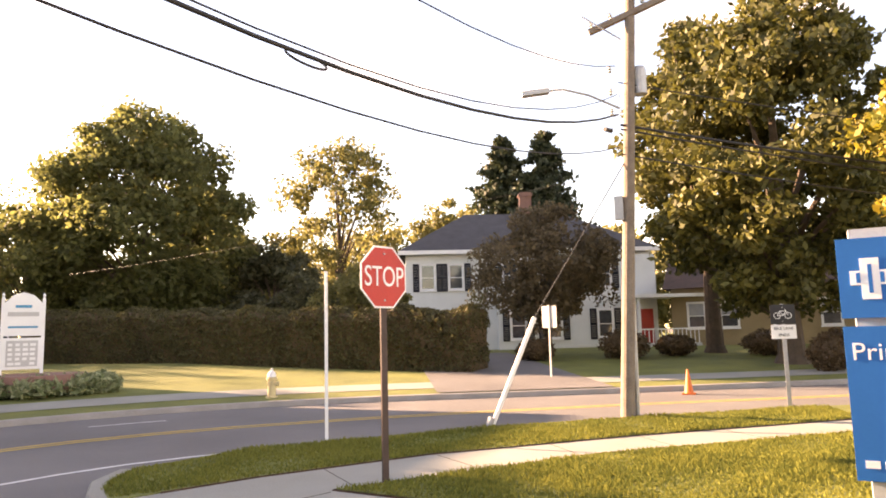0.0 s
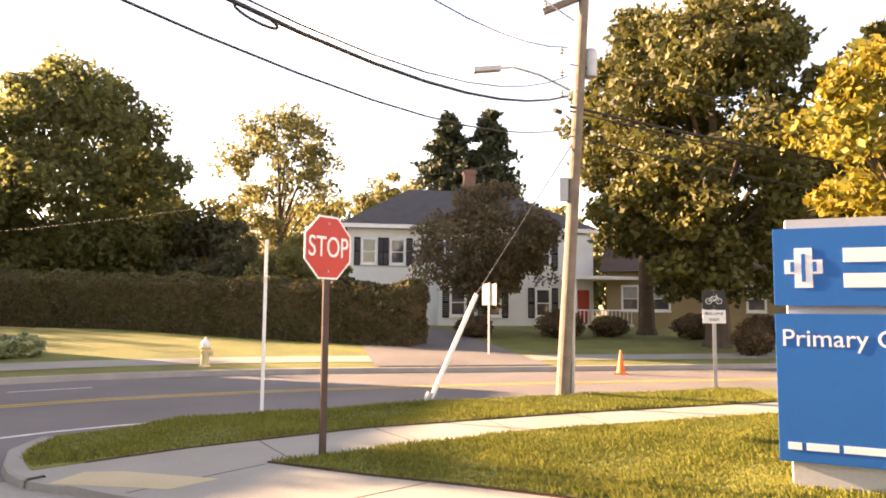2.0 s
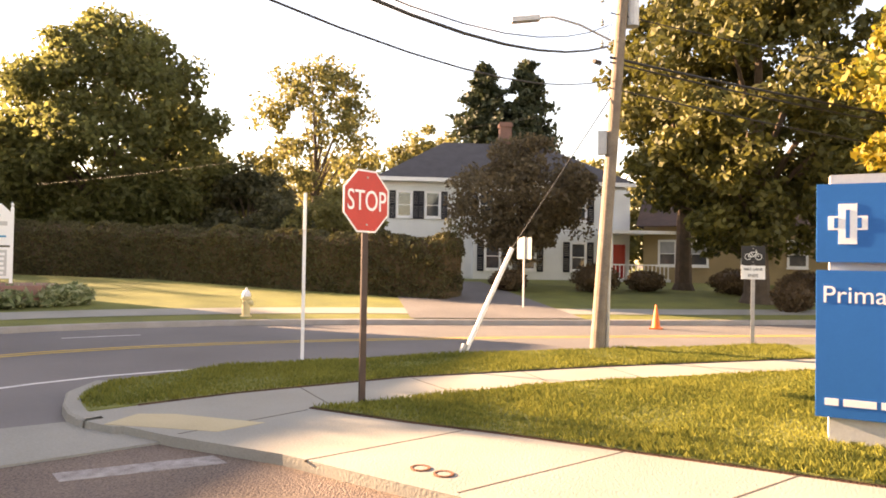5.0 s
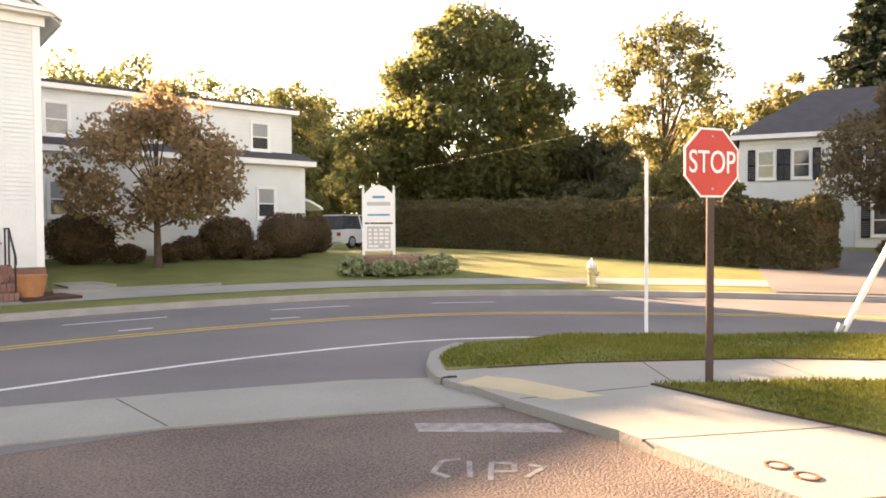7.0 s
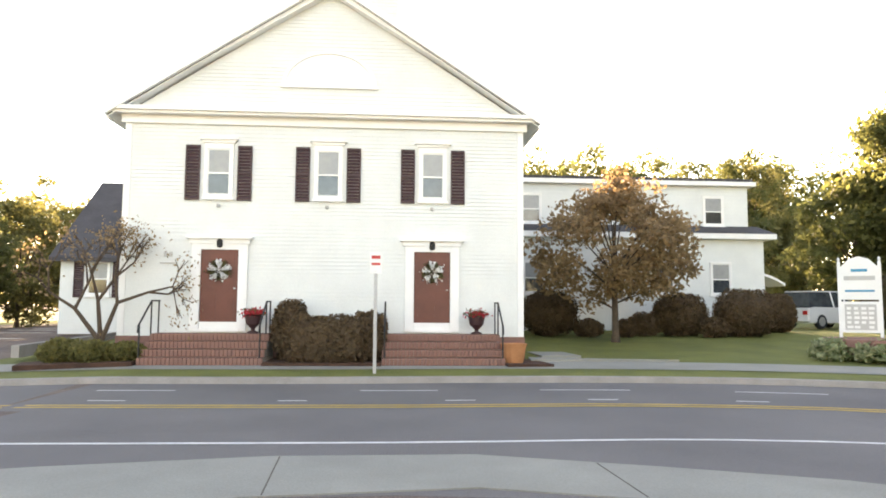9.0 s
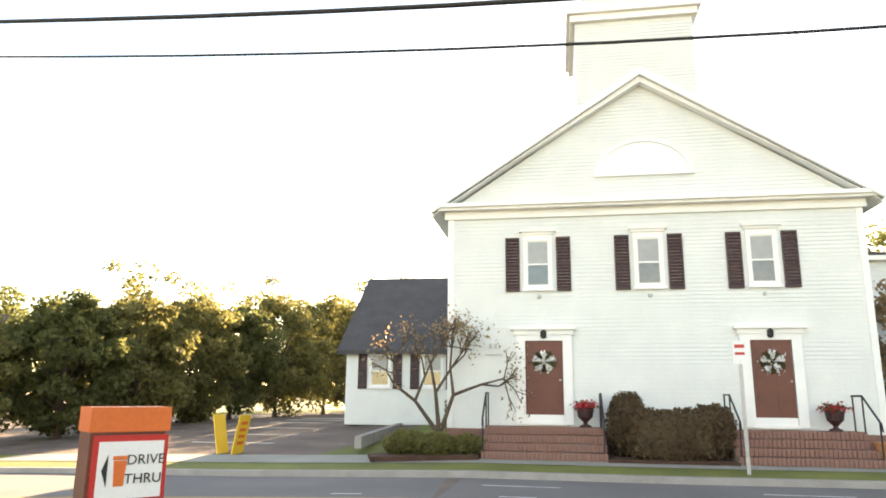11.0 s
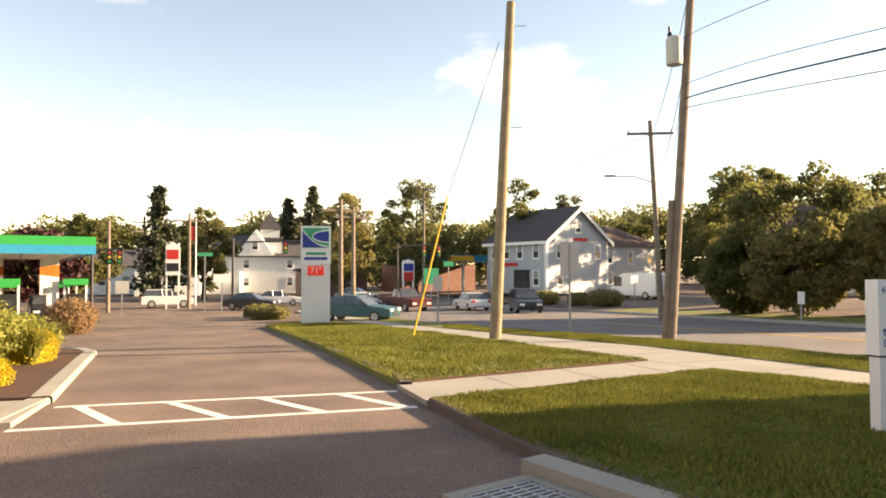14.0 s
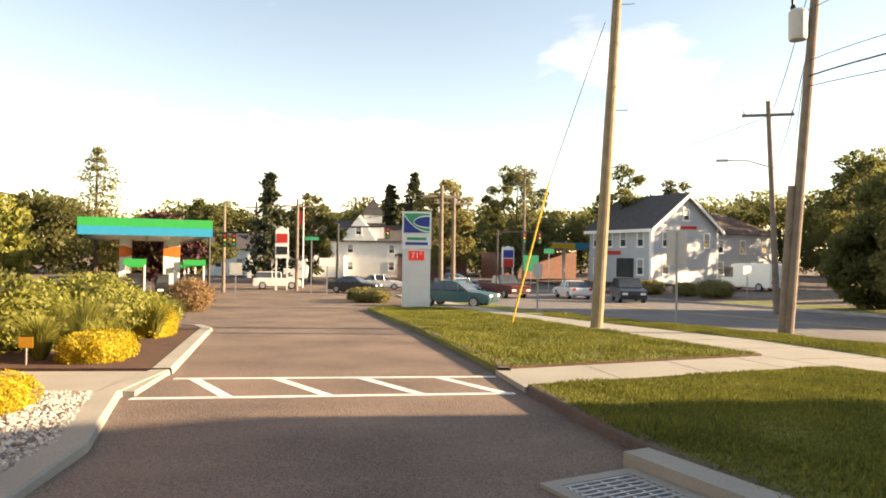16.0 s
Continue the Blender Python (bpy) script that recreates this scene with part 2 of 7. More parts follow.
def words(name, text, size, m, material, parent, depth=0.004, align="CENTER"):
    """Raised lettering, standing upright in the local x and z plane, facing -y."""
    cu = bpy.data.curves.new(name, "FONT")
    cu.body, cu.size, cu.extrude, cu.align_x, cu.align_y = text, size, depth, align, "CENTER"
    tmp = bpy.data.objects.new(name, cu)
    scene.collection.objects.link(tmp)
    me = bpy.data.meshes.new_from_object(tmp.evaluated_get(bpy.context.evaluated_depsgraph_get()))
    bpy.data.objects.remove(tmp)
    me.materials.clear()
    me.materials.append(material)
    me.transform(m @ pose(0, 0, 0, 90, 0, 0))
    ob = new(name, me)
    ob.parent = parent
    return ob


# ---- the ground's shape ----
FAR_KERB = [(-120, 17), (-60, 17.5), (-40, 18.3), (-30, 18.6), (-20, 18.3), (-12, 17.1), (-3, 16.7), (4, 16.9), (9.5, 16.2), (13.5, 14.2), (17, 10.6), (20, 5.5), (24.5, -2), (32, -14), (60, -60)]
CENTRE = [(-120, 8.5), (-60, 9.5), (-39, 10.6), (-27.6, 12.0), (-20, 13.0), (-12, 13.3), (-5, 13.1), (0, 13), (5, 13), (9.5, 11.9), (13.2, 8.9), (17.3, 3.6), (21, -2.3), (28.5, -14), (56, -60)]
NEAR_KERB = [(-120, -1), (-60, 1), (-38, 2.4), (-33.7, 3.1), (-27.6, 4.4), (-21.2, 6.8), (-15.4, 8.0), (-8.5, 8.4), (-6.4, 7.9), (6.0, 7.3), (7.2, 8.05), (9.3, 7.5), (12.5, 4.6), (14.7, 2.1), (17.3, -1.5), (24, -12), (50, -54)]


def slope(x):
    return -0.03 * min(max(0.0, -7 - x), 50)


def poly_dist(line, x, y):
    """Signed distance to a line that runs to the right: positive on its far side."""
    best = None
    for (ax, ay), (bx, by) in zip(line, line[1:]):
        dx, dy = bx - ax, by - ay
        k = min(1, max(0, ((x - ax) * dx + (y - ay) * dy) / (dx * dx + dy * dy)))
        d = math.hypot(x - ax - k * dx, y - ay - k * dy)
        if best is None or d < best[0]:
            best = (d, 1 if dx * (y - ay) - dy * (x - ax) > 0 else -1)
    return best[0] * best[1]


def rise(d):
    return 0.15 + 0.045 * min(d, 15)


def gz(x, y):
    d = poly_dist(FAR_KERB, x, y)
    return slope(x) + (rise(d) if d > 0 else 0.0)


def smooth_line(line, step=1.2):
    """Catmull-Rom points along a line."""
    out = []
    P = [Vector(p) for p in line]
    P = [P[0] * 2 - P[1]] + P + [P[-1] * 2 - P[-2]]
    for i in range(1, len(P) - 2):
        a, b, c, d = P[i - 1], P[i], P[i + 1], P[i + 2]
        n = max(1, int((c - b).length / step)) if (c - b).length < 60 else 12
        for k in range(n):
            t = k / n
            out.append(0.5 * ((2 * b) + (c - a) * t + (2 * a - 5 * b + 4 * c - d) * t * t + (3 * b - a - 3 * c + d) * t ** 3))
    return out + [P[-2]]


def offset(line, d):
    out = []
    for i, p in enumerate(line):
        t = (line[min(i + 1, len(line) - 1)] - line[max(i - 1, 0)]).normalized()
        out.append(Vector((p.x - t.y * d, p.y + t.x * d)))
    return out


def ribbon(name, left, right, zl, zr, material, skirt=0.0):
    bm = bmesh.new()
    a = [bm.verts.new((p.x, p.y, slope(p.x) + zl)) for p in left]
    b = [bm.verts.new((p.x, p.y, slope(p.x) + zr)) for p in right]
    for i in range(len(a) - 1):
        bm.faces.new((b[i], b[i + 1], a[i + 1], a[i]))
    if skirt:
        for row in (a, b):
            lo = [bm.verts.new((v.co.x, v.co.y, v.co.z - skirt)) for v in row]
            for i in range(len(row) - 1):
                bm.faces.new((row[i], row[i + 1], lo[i + 1], lo[i]))
    return mesh_ob(name, bm, material)


def slab(name, pts, h, material, thick=0.16, label="", category="", kind="structure"):
    """A flat piece of ground that follows the slope, h above the road."""
    bm = bmesh.new()
    f = bm.faces.new([bm.verts.new((x, y, 0)) for x, y in pts])
    bmesh.ops.triangulate(bm, faces=[f])
    for cut in (-7, -57):
        bmesh.ops.bisect_plane(bm, geom=bm.verts[:] + bm.edges[:] + bm.faces[:], plane_co=(cut, 0, 0), plane_no=(1, 0, 0))
    r = bmesh.ops.extrude_face_region(bm, geom=bm.faces[:])
    for v in bm.verts:
        v.co.z = slope(v.co.x) + h - thick
    for v in [g for g in r["geom"] if isinstance(g, bmesh.types.BMVert)]:
        v.co.z = slope(v.co.x) + h
    ob = mesh_ob(name, bm, material)
    return tagged(ob, label, category, "", kind)


FK, CL, NK = smooth_line(FAR_KERB), smooth_line(CENTRE), smooth_line(NEAR_KERB)

# one sheet of worn paving to the horizon
bm = bmesh.new()
xs = [-2000, -600, -200, -120, -57, -40, -25, -7, 10, 40, 120, 600, 2000]
ys = [-2000, -300, -100, -30, 0, 30, 100, 300, 2000]
grid = [[bm.verts.new((x, y, slope(x) - 0.004)) for y in ys] for x in xs]
for i in range(len(xs) - 1):
    for j in range(len(ys) - 1):
        bm.faces.new((grid[i][j], grid[i + 1][j], grid[i + 1][j + 1], grid[i][j + 1]))
tagged(mesh_ob("ground", bm, M_DRIVE), "worn dark asphalt ground running to the horizon", "ground", "", "structure")

# the road as cross strips between the two kerbs
ROADPTS = [p for p in NK if p.x > -121]
bm = bmesh.new()
L = smooth_line(CENTRE, 1.0)
rows = []
for p in L:
    near = min(NK, key=lambda q: (q - p).length)
    far = min(FK, key=lambda q: (q - p).length)
    rows.append([bm.verts.new((*(near.lerp(p, k)), slope(near.lerp(p, k).x))) for k in (0, 0.33, 0.66)] + [bm.verts.new((*(p.lerp(far, k)), slope(p.lerp(far, k).x))) for k in (0, 0.5, 1.0)])
for a, b in zip(rows, rows[1:]):
    for i in range(5):
        vs = []
        for v in (a[i], b[i], b[i + 1], a[i + 1]):
            if all((v.co - w.co).length > 1e-4 for w in vs):
                vs.append(v)
        if len(vs) > 2:
            bm.faces.new(vs)
tagged(mesh_ob("road", bm, M_ROAD), "two-lane grey asphalt road with painted lines", "road", "", "structure")


def stripe(name, line, d, w, material, label, x0=-999, x1=999):
    ln = [p for p in line if x0 <= p.x <= x1]
    ob = ribbon(name, offset(ln, d + w / 2), offset(ln, d - w / 2), 0.006, 0.006, material)
    return tagged(ob, label, "road marking", "", "structure")


stripe("yellow_line_1", CL, 0.13, 0.11, M_LINEY, "worn yellow centre line on the asphalt road", -58, 45)
stripe("yellow_line_2", CL, -0.13, 0.11, M_LINEY, "worn yellow centre line on the asphalt road", -58, 45)
_c = [p for p in CL if -7 < p.x < 60]
stripe("edge_line_1", _c, -3.4, 0.11, M_LINEW, "worn white edge line along the near kerb")
# broken white lines of the far lane
for i, (x0, x1) in enumerate(((-9.4, -8.5), (-5.9, -5.1), (-2.4, -1.6), (0.9, 1.7), (3.7, 4.5), (6.6, 7.4))):
    stripe("lane_dash_%d" % (i + 1), smooth_line(CENTRE, 0.2), 0.75, 0.09, M_LINEW, "short worn white dash beside the centre line", x0, x1)
for i, (x0, x1) in enumerate(((-6.5, -4.6), (-0.8, 1.1), (3.2, 5.0), (6.9, 8.6), (10.0, 11.2))):
    stripe("bike_dash_%d" % (i + 1), smooth_line(CENTRE, 0.2), 2.35, 0.09, M_LINEW, "long worn white dash of the far bicycle lane", x0, x1)



# ---- far side of the road ----
def far_strip(name, d0, d1, material, x0, x1, label, category, lift=0.0):
    ln = [p for p in FK if x0 <= p.x <= x1]
    cols = [d0] + [d for d in (1.3, 2.9, 5, 8, 12, 15, 30, 60, 150, 400, 1200) if d0 < d < d1] + [d1]
    bm = bmesh.new()
    rows = []
    for d in cols:
        rows.append([bm.verts.new((p.x, p.y, slope(p.x) + rise(d) + lift)) for p in offset(ln, d)])
    for a, b in zip(rows, rows[1:]):
        for i in range(len(a) - 1):
            bm.faces.new((a[i], a[i + 1], b[i + 1], b[i]))
    return tagged(mesh_ob(name, bm, material), label, category, "", "structure")


far_strip("far_lawn", 0.16, 1200, M_GRASS, -130, 61, "mown lawn rising gently behind the far kerb", "lawn")
far_strip("far_pavement", 1.3, 2.9, M_WALK, -23, 61, "pale concrete pavement beside the lawn", "pavement", 0.015)
ln = [p for p in FK if -60 < p.x < 45]
bm = bmesh.new()
for d0, d1, za, zb in ((0, 0.16, 0.15, 0.15),):
    a = [bm.verts.new((p.x, p.y, slope(p.x) - 0.02)) for p in offset(ln, 0)]
    b = [bm.verts.new((p.x, p.y, slope(p.x) + 0.14)) for p in offset(ln, 0.02)]
    c = [bm.verts.new((p.x, p.y, slope(p.x) + 0.155)) for p in offset(ln, 0.17)]
    for i in range(len(a) - 1):
        bm.faces.new((a[i], a[i + 1], b[i + 1], b[i]))
        bm.faces.new((b[i], b[i + 1], c[i + 1], c[i]))
tagged(mesh_ob("far_kerb", bm, M_KERB), "weathered stone kerb along the far side of the road", "kerb", "", "structure")
far_strip("church_parking", 2.9, 42, M_DRIVE, -46, -11.5, "worn asphalt parking area beside the church", "car park", 0.01)
far_strip("corner_parking", 0.2, 60, M_DRIVE, -125, -46, "asphalt forecourt of the corner shops", "car park", 0.012)

# ---- near side ----
GR = dict(label="mown green lawn with a cut edge", category="lawn")
WK = dict(label="pale concrete pavement slab", category="pavement")
strip_l = slab("verge_1", [(-60, 0.9), (-38, 2.4), (-33.7, 3.1), (-27.6, 4.4), (-21.2, 6.8), (-15.4, 8.0), (-11, 8.35), (-8.5, 8.35), (-6.9, 8.1), (-6.45, 7.7), (-6.7, 7.2), (-7.4, 6.6), (-10.8, 6.0), (-18.8, 5.2), (-30, 2.1), (-36, 0.9), (-60, -1.5)], 0.10, M_GRASS, **GR)
slab("pavement_1", [(-60, -1.5), (-36, 0.9), (-30, 2.1), (-18.8, 5.2), (-10.8, 6.0), (-7.4, 6.6), (-6.1, 6.6), (-6.0, 5.2), (-9.7, 4.6), (-13.5, 3.5), (-15.3, 3.2), (-24, 1.6), (-35.4, -0.6), (-60, -3.2)], 0.085, M_WALK, **WK)
slab("pavement_2", [(-13.3, -2.85), (-11.4, -2.75), (-13.45, 3.5), (-15.35, 3.2)], 0.08, M_WALK, **WK)
slab("lawn_1", [(-11.35, -2.7), (-13.4, 3.45), (-9.7, 4.55), (-6.05, 5.1), (-5.04, 1.6), (-4.7, -0.4), (-5.3, -1.75), (-7.5, -2.35), (-8.5, -2.45)], 0.11, M_GRASS, **GR)
slab("lawn_2", [(-13.4, -2.8), (-15.4, 3.15), (-24, 1.55), (-35.4, -0.65), (-38.5, -1.4), (-38.3, -4.4), (-35.3, -5.3), (-30, -4.65), (-21.9, -3.6)], 0.11, M_GRASS, **GR)
slab("verge_2", [(5.75, 6.7), (6.05, 7.2), (6.6, 7.75), (7.3, 8.0), (9.2, 7.5), (12.5, 4.6), (14.7, 2.05), (17.3, -1.5), (24, -12), (50, -54), (48, -55), (21.8, -13), (15.2, -1.9), (12.0, 1.9), (9.5, 4.45), (7.4, 5.9), (6.3, 6.45)], 0.11, M_GRASS, **GR)
slab("pavement_3", [(6.3, 6.45), (7.4, 5.9), (9.5, 4.45), (12.0, 1.9), (15.2, -1.9), (21.8, -13), (48, -55), (46, -56), (20, -14), (13.2, -1.4), (10.2, 2.05), (7.5, 4.15), (7.03, 4.55), (6.86, 3.2), (6.8, 2.1), (6.6, 0.2), (6.0, -6), (4.2, -6), (4.6, 0.5), (5.0, 2.45), (5.28, 3.7), (5.36, 5.1), (5.5, 6.0)], 0.10, M_WALK, **WK)
slab("lawn_3", [(7.05, 4.5), (7.5, 4.1), (10.2, 2.0), (13.15, -1.45), (20, -14), (44, -56), (12, -40), (6.05, -6), (6.65, 0.2), (6.85, 2.1), (6.9, 3.2)], 0.12, M_GRASS, **GR)
slab("apron", [(-6.3, 7.7), (-4, 8.3), (-1.5, 8.75), (0.97, 8.75), (3.07, 8.0), (4.8, 7.3), (5.75, 6.65), (5.5, 5.15), (4.05, 5.95), (2.4, 6.7), (0.83, 7.2), (-1.5, 6.95), (-3.6, 6.2), (-6, 5.15)], 0.02, M_WALK, 0.04, **WK)
slab("planting_bed_1", [(-13.4, -8.5), (-19.9, -9.45), (-22.4, -9.85), (-23.6, -10.4), (-24.2, -11.4), (-24, -16), (-13.5, -15)], 0.10, M_SOIL, label="dark mulch planting bed inside a kerb", category="planting bed")
slab("planting_bed_2", [(-11.2, -8.5), (-8.3, -7.75), (-5.5, -7.6), (-4, -12), (-11.2, -12)], 0.08, M_GRAVEL, label="pale gravel planting bed inside a kerb", category="planting bed")
slab("pavement_4", [(-13.3, -8.3), (-11.3, -8.15), (-11.3, -11.55), (-13.3, -11.55)], 0.07, M_WALK, **WK)


def kerb_run(name, pts, w, h, material, label):
    """A kerb along a line: bevelled bar that follows the slope."""
    ln = [Vector(p) for p in pts]
    bm = bmesh.new()
    k = 1 if w > 0 else -1
    prof = ((0, -0.05), (0.015 * k, h - 0.02), (0.04 * k, h), (w - 0.02 * k, h), (w, h - 0.02), (w, -0.05))
    rows = [[bm.verts.new((p.x, p.y, slope(p.x) + z)) for p in offset(ln, d)] for d, z in prof]
    for a, b in zip(rows, rows[1:]):
        for i in range(len(a) - 1):
            bm.faces.new((a[i], a[i + 1], b[i + 1], b[i]))
    return tagged(mesh_ob(name, bm, material), label, "kerb", "", "structure")


kerb_run("kerb_1", [(5.45, 6.35), (5.6, 6.75), (5.9, 7.2), (6.45, 7.8), (7.2, 8.15)], -0.22, 0.12, M_WALK, "pale concrete kerb at the drive's mouth")
kerb_run("kerb_2", [(-13.2, -2.85), (-14.2, -2.75), (-21.9, -3.6), (-30, -4.65), (-35.3, -5.3)], -0.24, 0.125, M_BERM, "low asphalt kerb along the drive")
kerb_run("kerb_3", [(-5.3, -1.75), (-7.5, -2.4), (-8.5, -2.5), (-11.3, -2.75)], -0.24, 0.125, M_BERM, "low asphalt kerb along the lawn")
kerb_run("kerb_4", [(-13.4, -8.25), (-19.9, -9.3), (-22.5, -9.7), (-23.8, -10.3), (-24.4, -11.4), (-24.2, -16)], 0.34, 0.11, M_WALK, "pale concrete kerb round the planting bed")
kerb_run("kerb_7", [(-11.15, -8.3), (-12.3, -8.3), (-13.5, -8.28)], 0.34, 0.085, M_WALK, "lowered concrete kerb at the crossing")
kerb_run("kerb_5", [(-5.5, -7.4), (-8.3, -7.55), (-11.2, -8.3)], 0.4, 0.10, M_WALK, "pale concrete kerb round the gravel bed")
kerb_run("kerb_6", [(-6.95, 8.2), (-6.35, 7.85), (-6.3, 7.3)], -0.2, 0.12, M_WALK, "pale concrete kerb end at the drive's mouth")

# dark cut soil edges of the lawns
for i, (w, pts) in enumerate(((0.05, [(6.05, -6), (6.65, 0.2), (6.85, 2.1), (6.9, 3.2), (7.05, 4.5), (7.5, 4.1), (10.2, 2.0), (13.15, -1.45), (17, -8.2)]), (-0.05, [(6.3, 6.45), (7.4, 5.9), (9.5, 4.45), (12.0, 1.9), (15.2, -1.9), (21.8, -13)]), (-0.05, [(-13.4, -2.8), (-15.4, 3.15), (-24, 1.55), (-35.4, -0.65)]), (0.05, [(-11.35, -2.7), (-13.4, 3.45), (-9.7, 4.55), (-6.05, 5.1)]))):
    kerb_run("lawn_edge_%d" % (i + 1), pts, w, 0.118, M_SOIL, "narrow dark soil edge cut along the lawn")

# crosswalk paint on the drive, stop bar and worn letters
slab("crossing_line_1", [(-13.0, -8.1), (-12.85, -8.1), (-12.95, -2.9), (-13.1, -2.9)], 0.001, M_LINEW, 0.02, "worn white crossing line on the drive", "road marking")
slab("crossing_line_2", [(-11.2, -8.15), (-11.05, -8.15), (-11.3, -2.9), (-11.45, -2.9)], 0.001, M_LINEW, 0.02, "worn white crossing line on the drive", "road marking")
for i, (a, b) in enumerate((((-12.85, -7.85), (-11.2, -7.0)), ((-12.85, -6.55), (-11.2, -5.6)), ((-12.9, -5.2), (-11.25, -4.3)), ((-12.95, -3.95), (-11.4, -3.15)))):
    slab("crossing_bar_%d" % (i + 1), [a, (a[0], a[1] + 0.19), (b[0], b[1] + 0.19), b], 0.0005, M_LINEW, 0.02, "worn white diagonal crossing bar on the drive", "road marking")
slab("stop_bar", [(5.28, 4.47), (5.14, 4.2), (4.15, 5.1), (4.28, 5.34)], 0.0, M_WORN, 0.02, "worn white stop bar on the drive", "road marking")


# ---- foliage ----
def leaf_mesh(name, pts, size, material, rng, flat=0.0):
    """One small folded leaf at each point, turned at random."""
    n = len(pts)
    u = rng.normal(size=(n, 3))
    u /= np.linalg.norm(u, axis=1)[:, None]
    w = rng.normal(size=(n, 3))
    w[:, 2] += flat * 3
    v = np.cross(u, w)
    v /= np.linalg.norm(v, axis=1)[:, None] + 1e-9
    s = size * rng.uniform(0.6, 1.3, size=(n, 1))
    quad = np.stack([pts - u * s, pts + v * s * 0.55, pts + u * s, pts - v * s * 0.55], 1).reshape(-1, 3)
    me = bpy.data.meshes.new(name)
    me.vertices.add(4 * n)
    me.vertices.foreach_set("co", quad.ravel().astype(np.float32))
    me.loops.add(4 * n)
    me.loops.foreach_set("vertex_index", np.arange(4 * n, dtype=np.int32))
    me.polygons.add(n)
    me.polygons.foreach_set("loop_start", np.arange(0, 4 * n, 4, dtype=np.int32))
    me.update(calc_edges=True)
    me.materials.append(material)
    return me


def clump_points(rng, centres, radii, per):
    """Points near the skins of many small clumps."""
    out = []
    for c, r in zip(centres, radii):
        d = rng.normal(size=(per, 3))
        d /= np.linalg.norm(d, axis=1)[:, None]
        out.append(c + d * r * rng.uniform(0.45, 1.08, size=(per, 1)) * np.array([1, 1, 0.75]))
    return np.concatenate(out)


def tree(x, y, h, w, material, label, seed, trunk=0.25, base=0.25, clumps=110, per=110, leaf=0.16, z=None, group="", shape=1.0, name="tree", category="tree"):
    """Tapered trunk, limbs to the clumps, crown of leaf clumps with gaps. base: where the crown begins, as a share of h."""
    rng = np.random.default_rng(seed)
    z = gz(x, y) if z is None else z
    t = thing(name, pose(x, y, z), label, category, group)
    mid, half = h * (1 + base) / 2, h * (1 - base) / 2
    cs, rs = [], []
    lobes = [(rng.uniform(0, 6.28), rng.uniform(-0.6, 0.7), rng.uniform(0.75, 1.1)) for _ in range(9)]
    while len(cs) < clumps:
        d = rng.normal(size=3)
        d /= np.linalg.norm(d)
        k = rng.uniform(0.35, 1.0) ** 0.5
        a = math.atan2(d[1], d[0])
        f = 0.86
        for la, lz, lr in lobes:
            f = max(f, lr * (1 - 0.5 * min(1, abs(math.atan2(math.sin(a - la), math.cos(a - la))) + abs(d[2] - lz))))
        taper = (1 - 0.25 * shape * max(0, d[2])) if shape >= 0 else 1
        cs.append(np.array([d[0] * w / 2 * k * f * taper, d[1] * w / 2 * k * f * taper, mid + d[2] * half * k * (0.92 + 0.1 * f)]))
        rs.append(rng.uniform(0.55, 1.15) * w * 0.085 + 0.12)
    bm = bmesh.new()
    top = h * 0.72
    tube(bm, (0, 0, -0.1), (0, 0, 0.35), trunk * 1.5, trunk * 1.05, 10)
    tube(bm, (0, 0, 0.3), (rng.uniform(-0.1, 0.1) * trunk, 0, h * base + 0.4), trunk * 1.05, trunk * 0.8, 10)
    tube(bm, (0, 0, h * base + 0.3), (0, 0, top), trunk * 0.8, trunk * 0.2, 8)
    part("trunk", bm, M_BARK, t)
    bm = bmesh.new()
    for i in rng.choice(len(cs), min(26, len(cs)), replace=False):
        c = cs[i]
        z0 = min(top, h * base * 0.8 + max(0, (c[2] - h * base)) * 0.45)
        m = np.array([c[0] * 0.5, c[1] * 0.5, z0 + (c[2] - z0) * 0.6])
        tube(bm, (0, 0, z0), m, trunk * 0.3, trunk * 0.18, 6, False)
        tube(bm, m, c, trunk * 0.18, trunk * 0.05, 5, False)
    part("branchwork", bm, M_BARK, t)
    me = leaf_mesh("crown", clump_points(rng, cs, rs, per), leaf, material, rng)
    ob = new("crown", me)
    ob.parent = t
    return t


def conifer(x, y, h, w, material, label, seed, z=None, per=120, leaf=0.2):
    rng = np.random.default_rng(seed)
    z = gz(x, y) if z is None else z
    t = thing("conifer", pose(x, y, z), label, "tree")
    bm = tube(bmesh.new(), (0, 0, -0.1), (0, 0, h * 0.97), 0.02 * h, 0.02, 8)
    bw, pts = bmesh.new(), []
    tiers = int(h / 0.75)
    for i in range(tiers):
        zz = h * (0.1 + 0.88 * i / tiers)
        r = w / 2 * (1 - i / tiers) ** 0.8 + 0.15
        for j in range(7):
            a = rng.uniform(0, 6.28)
            rr = r * rng.uniform(0.6, 1.12)
            tip = np.array([math.cos(a) * rr, math.sin(a) * rr, zz - rr * 0.18])
            tube(bw, (0, 0, zz), tip, 0.03, 0.01, 4, False)
            k = rng.uniform(0.15, 1, size=(per // 4, 1))
            pts.append(np.array([0, 0, zz]) + (tip - np.array([0, 0, zz])) * k + rng.normal(size=(per // 4, 3)) * 0.13 * (1 + r * 0.25))
    part("trunk", bm, M_BARK, t)
    part("branchwork", bw, M_BARK, t)
    ob = new("crown", leaf_mesh("crown", np.concatenate(pts), leaf, material, rng))
    ob.parent = t
    return t


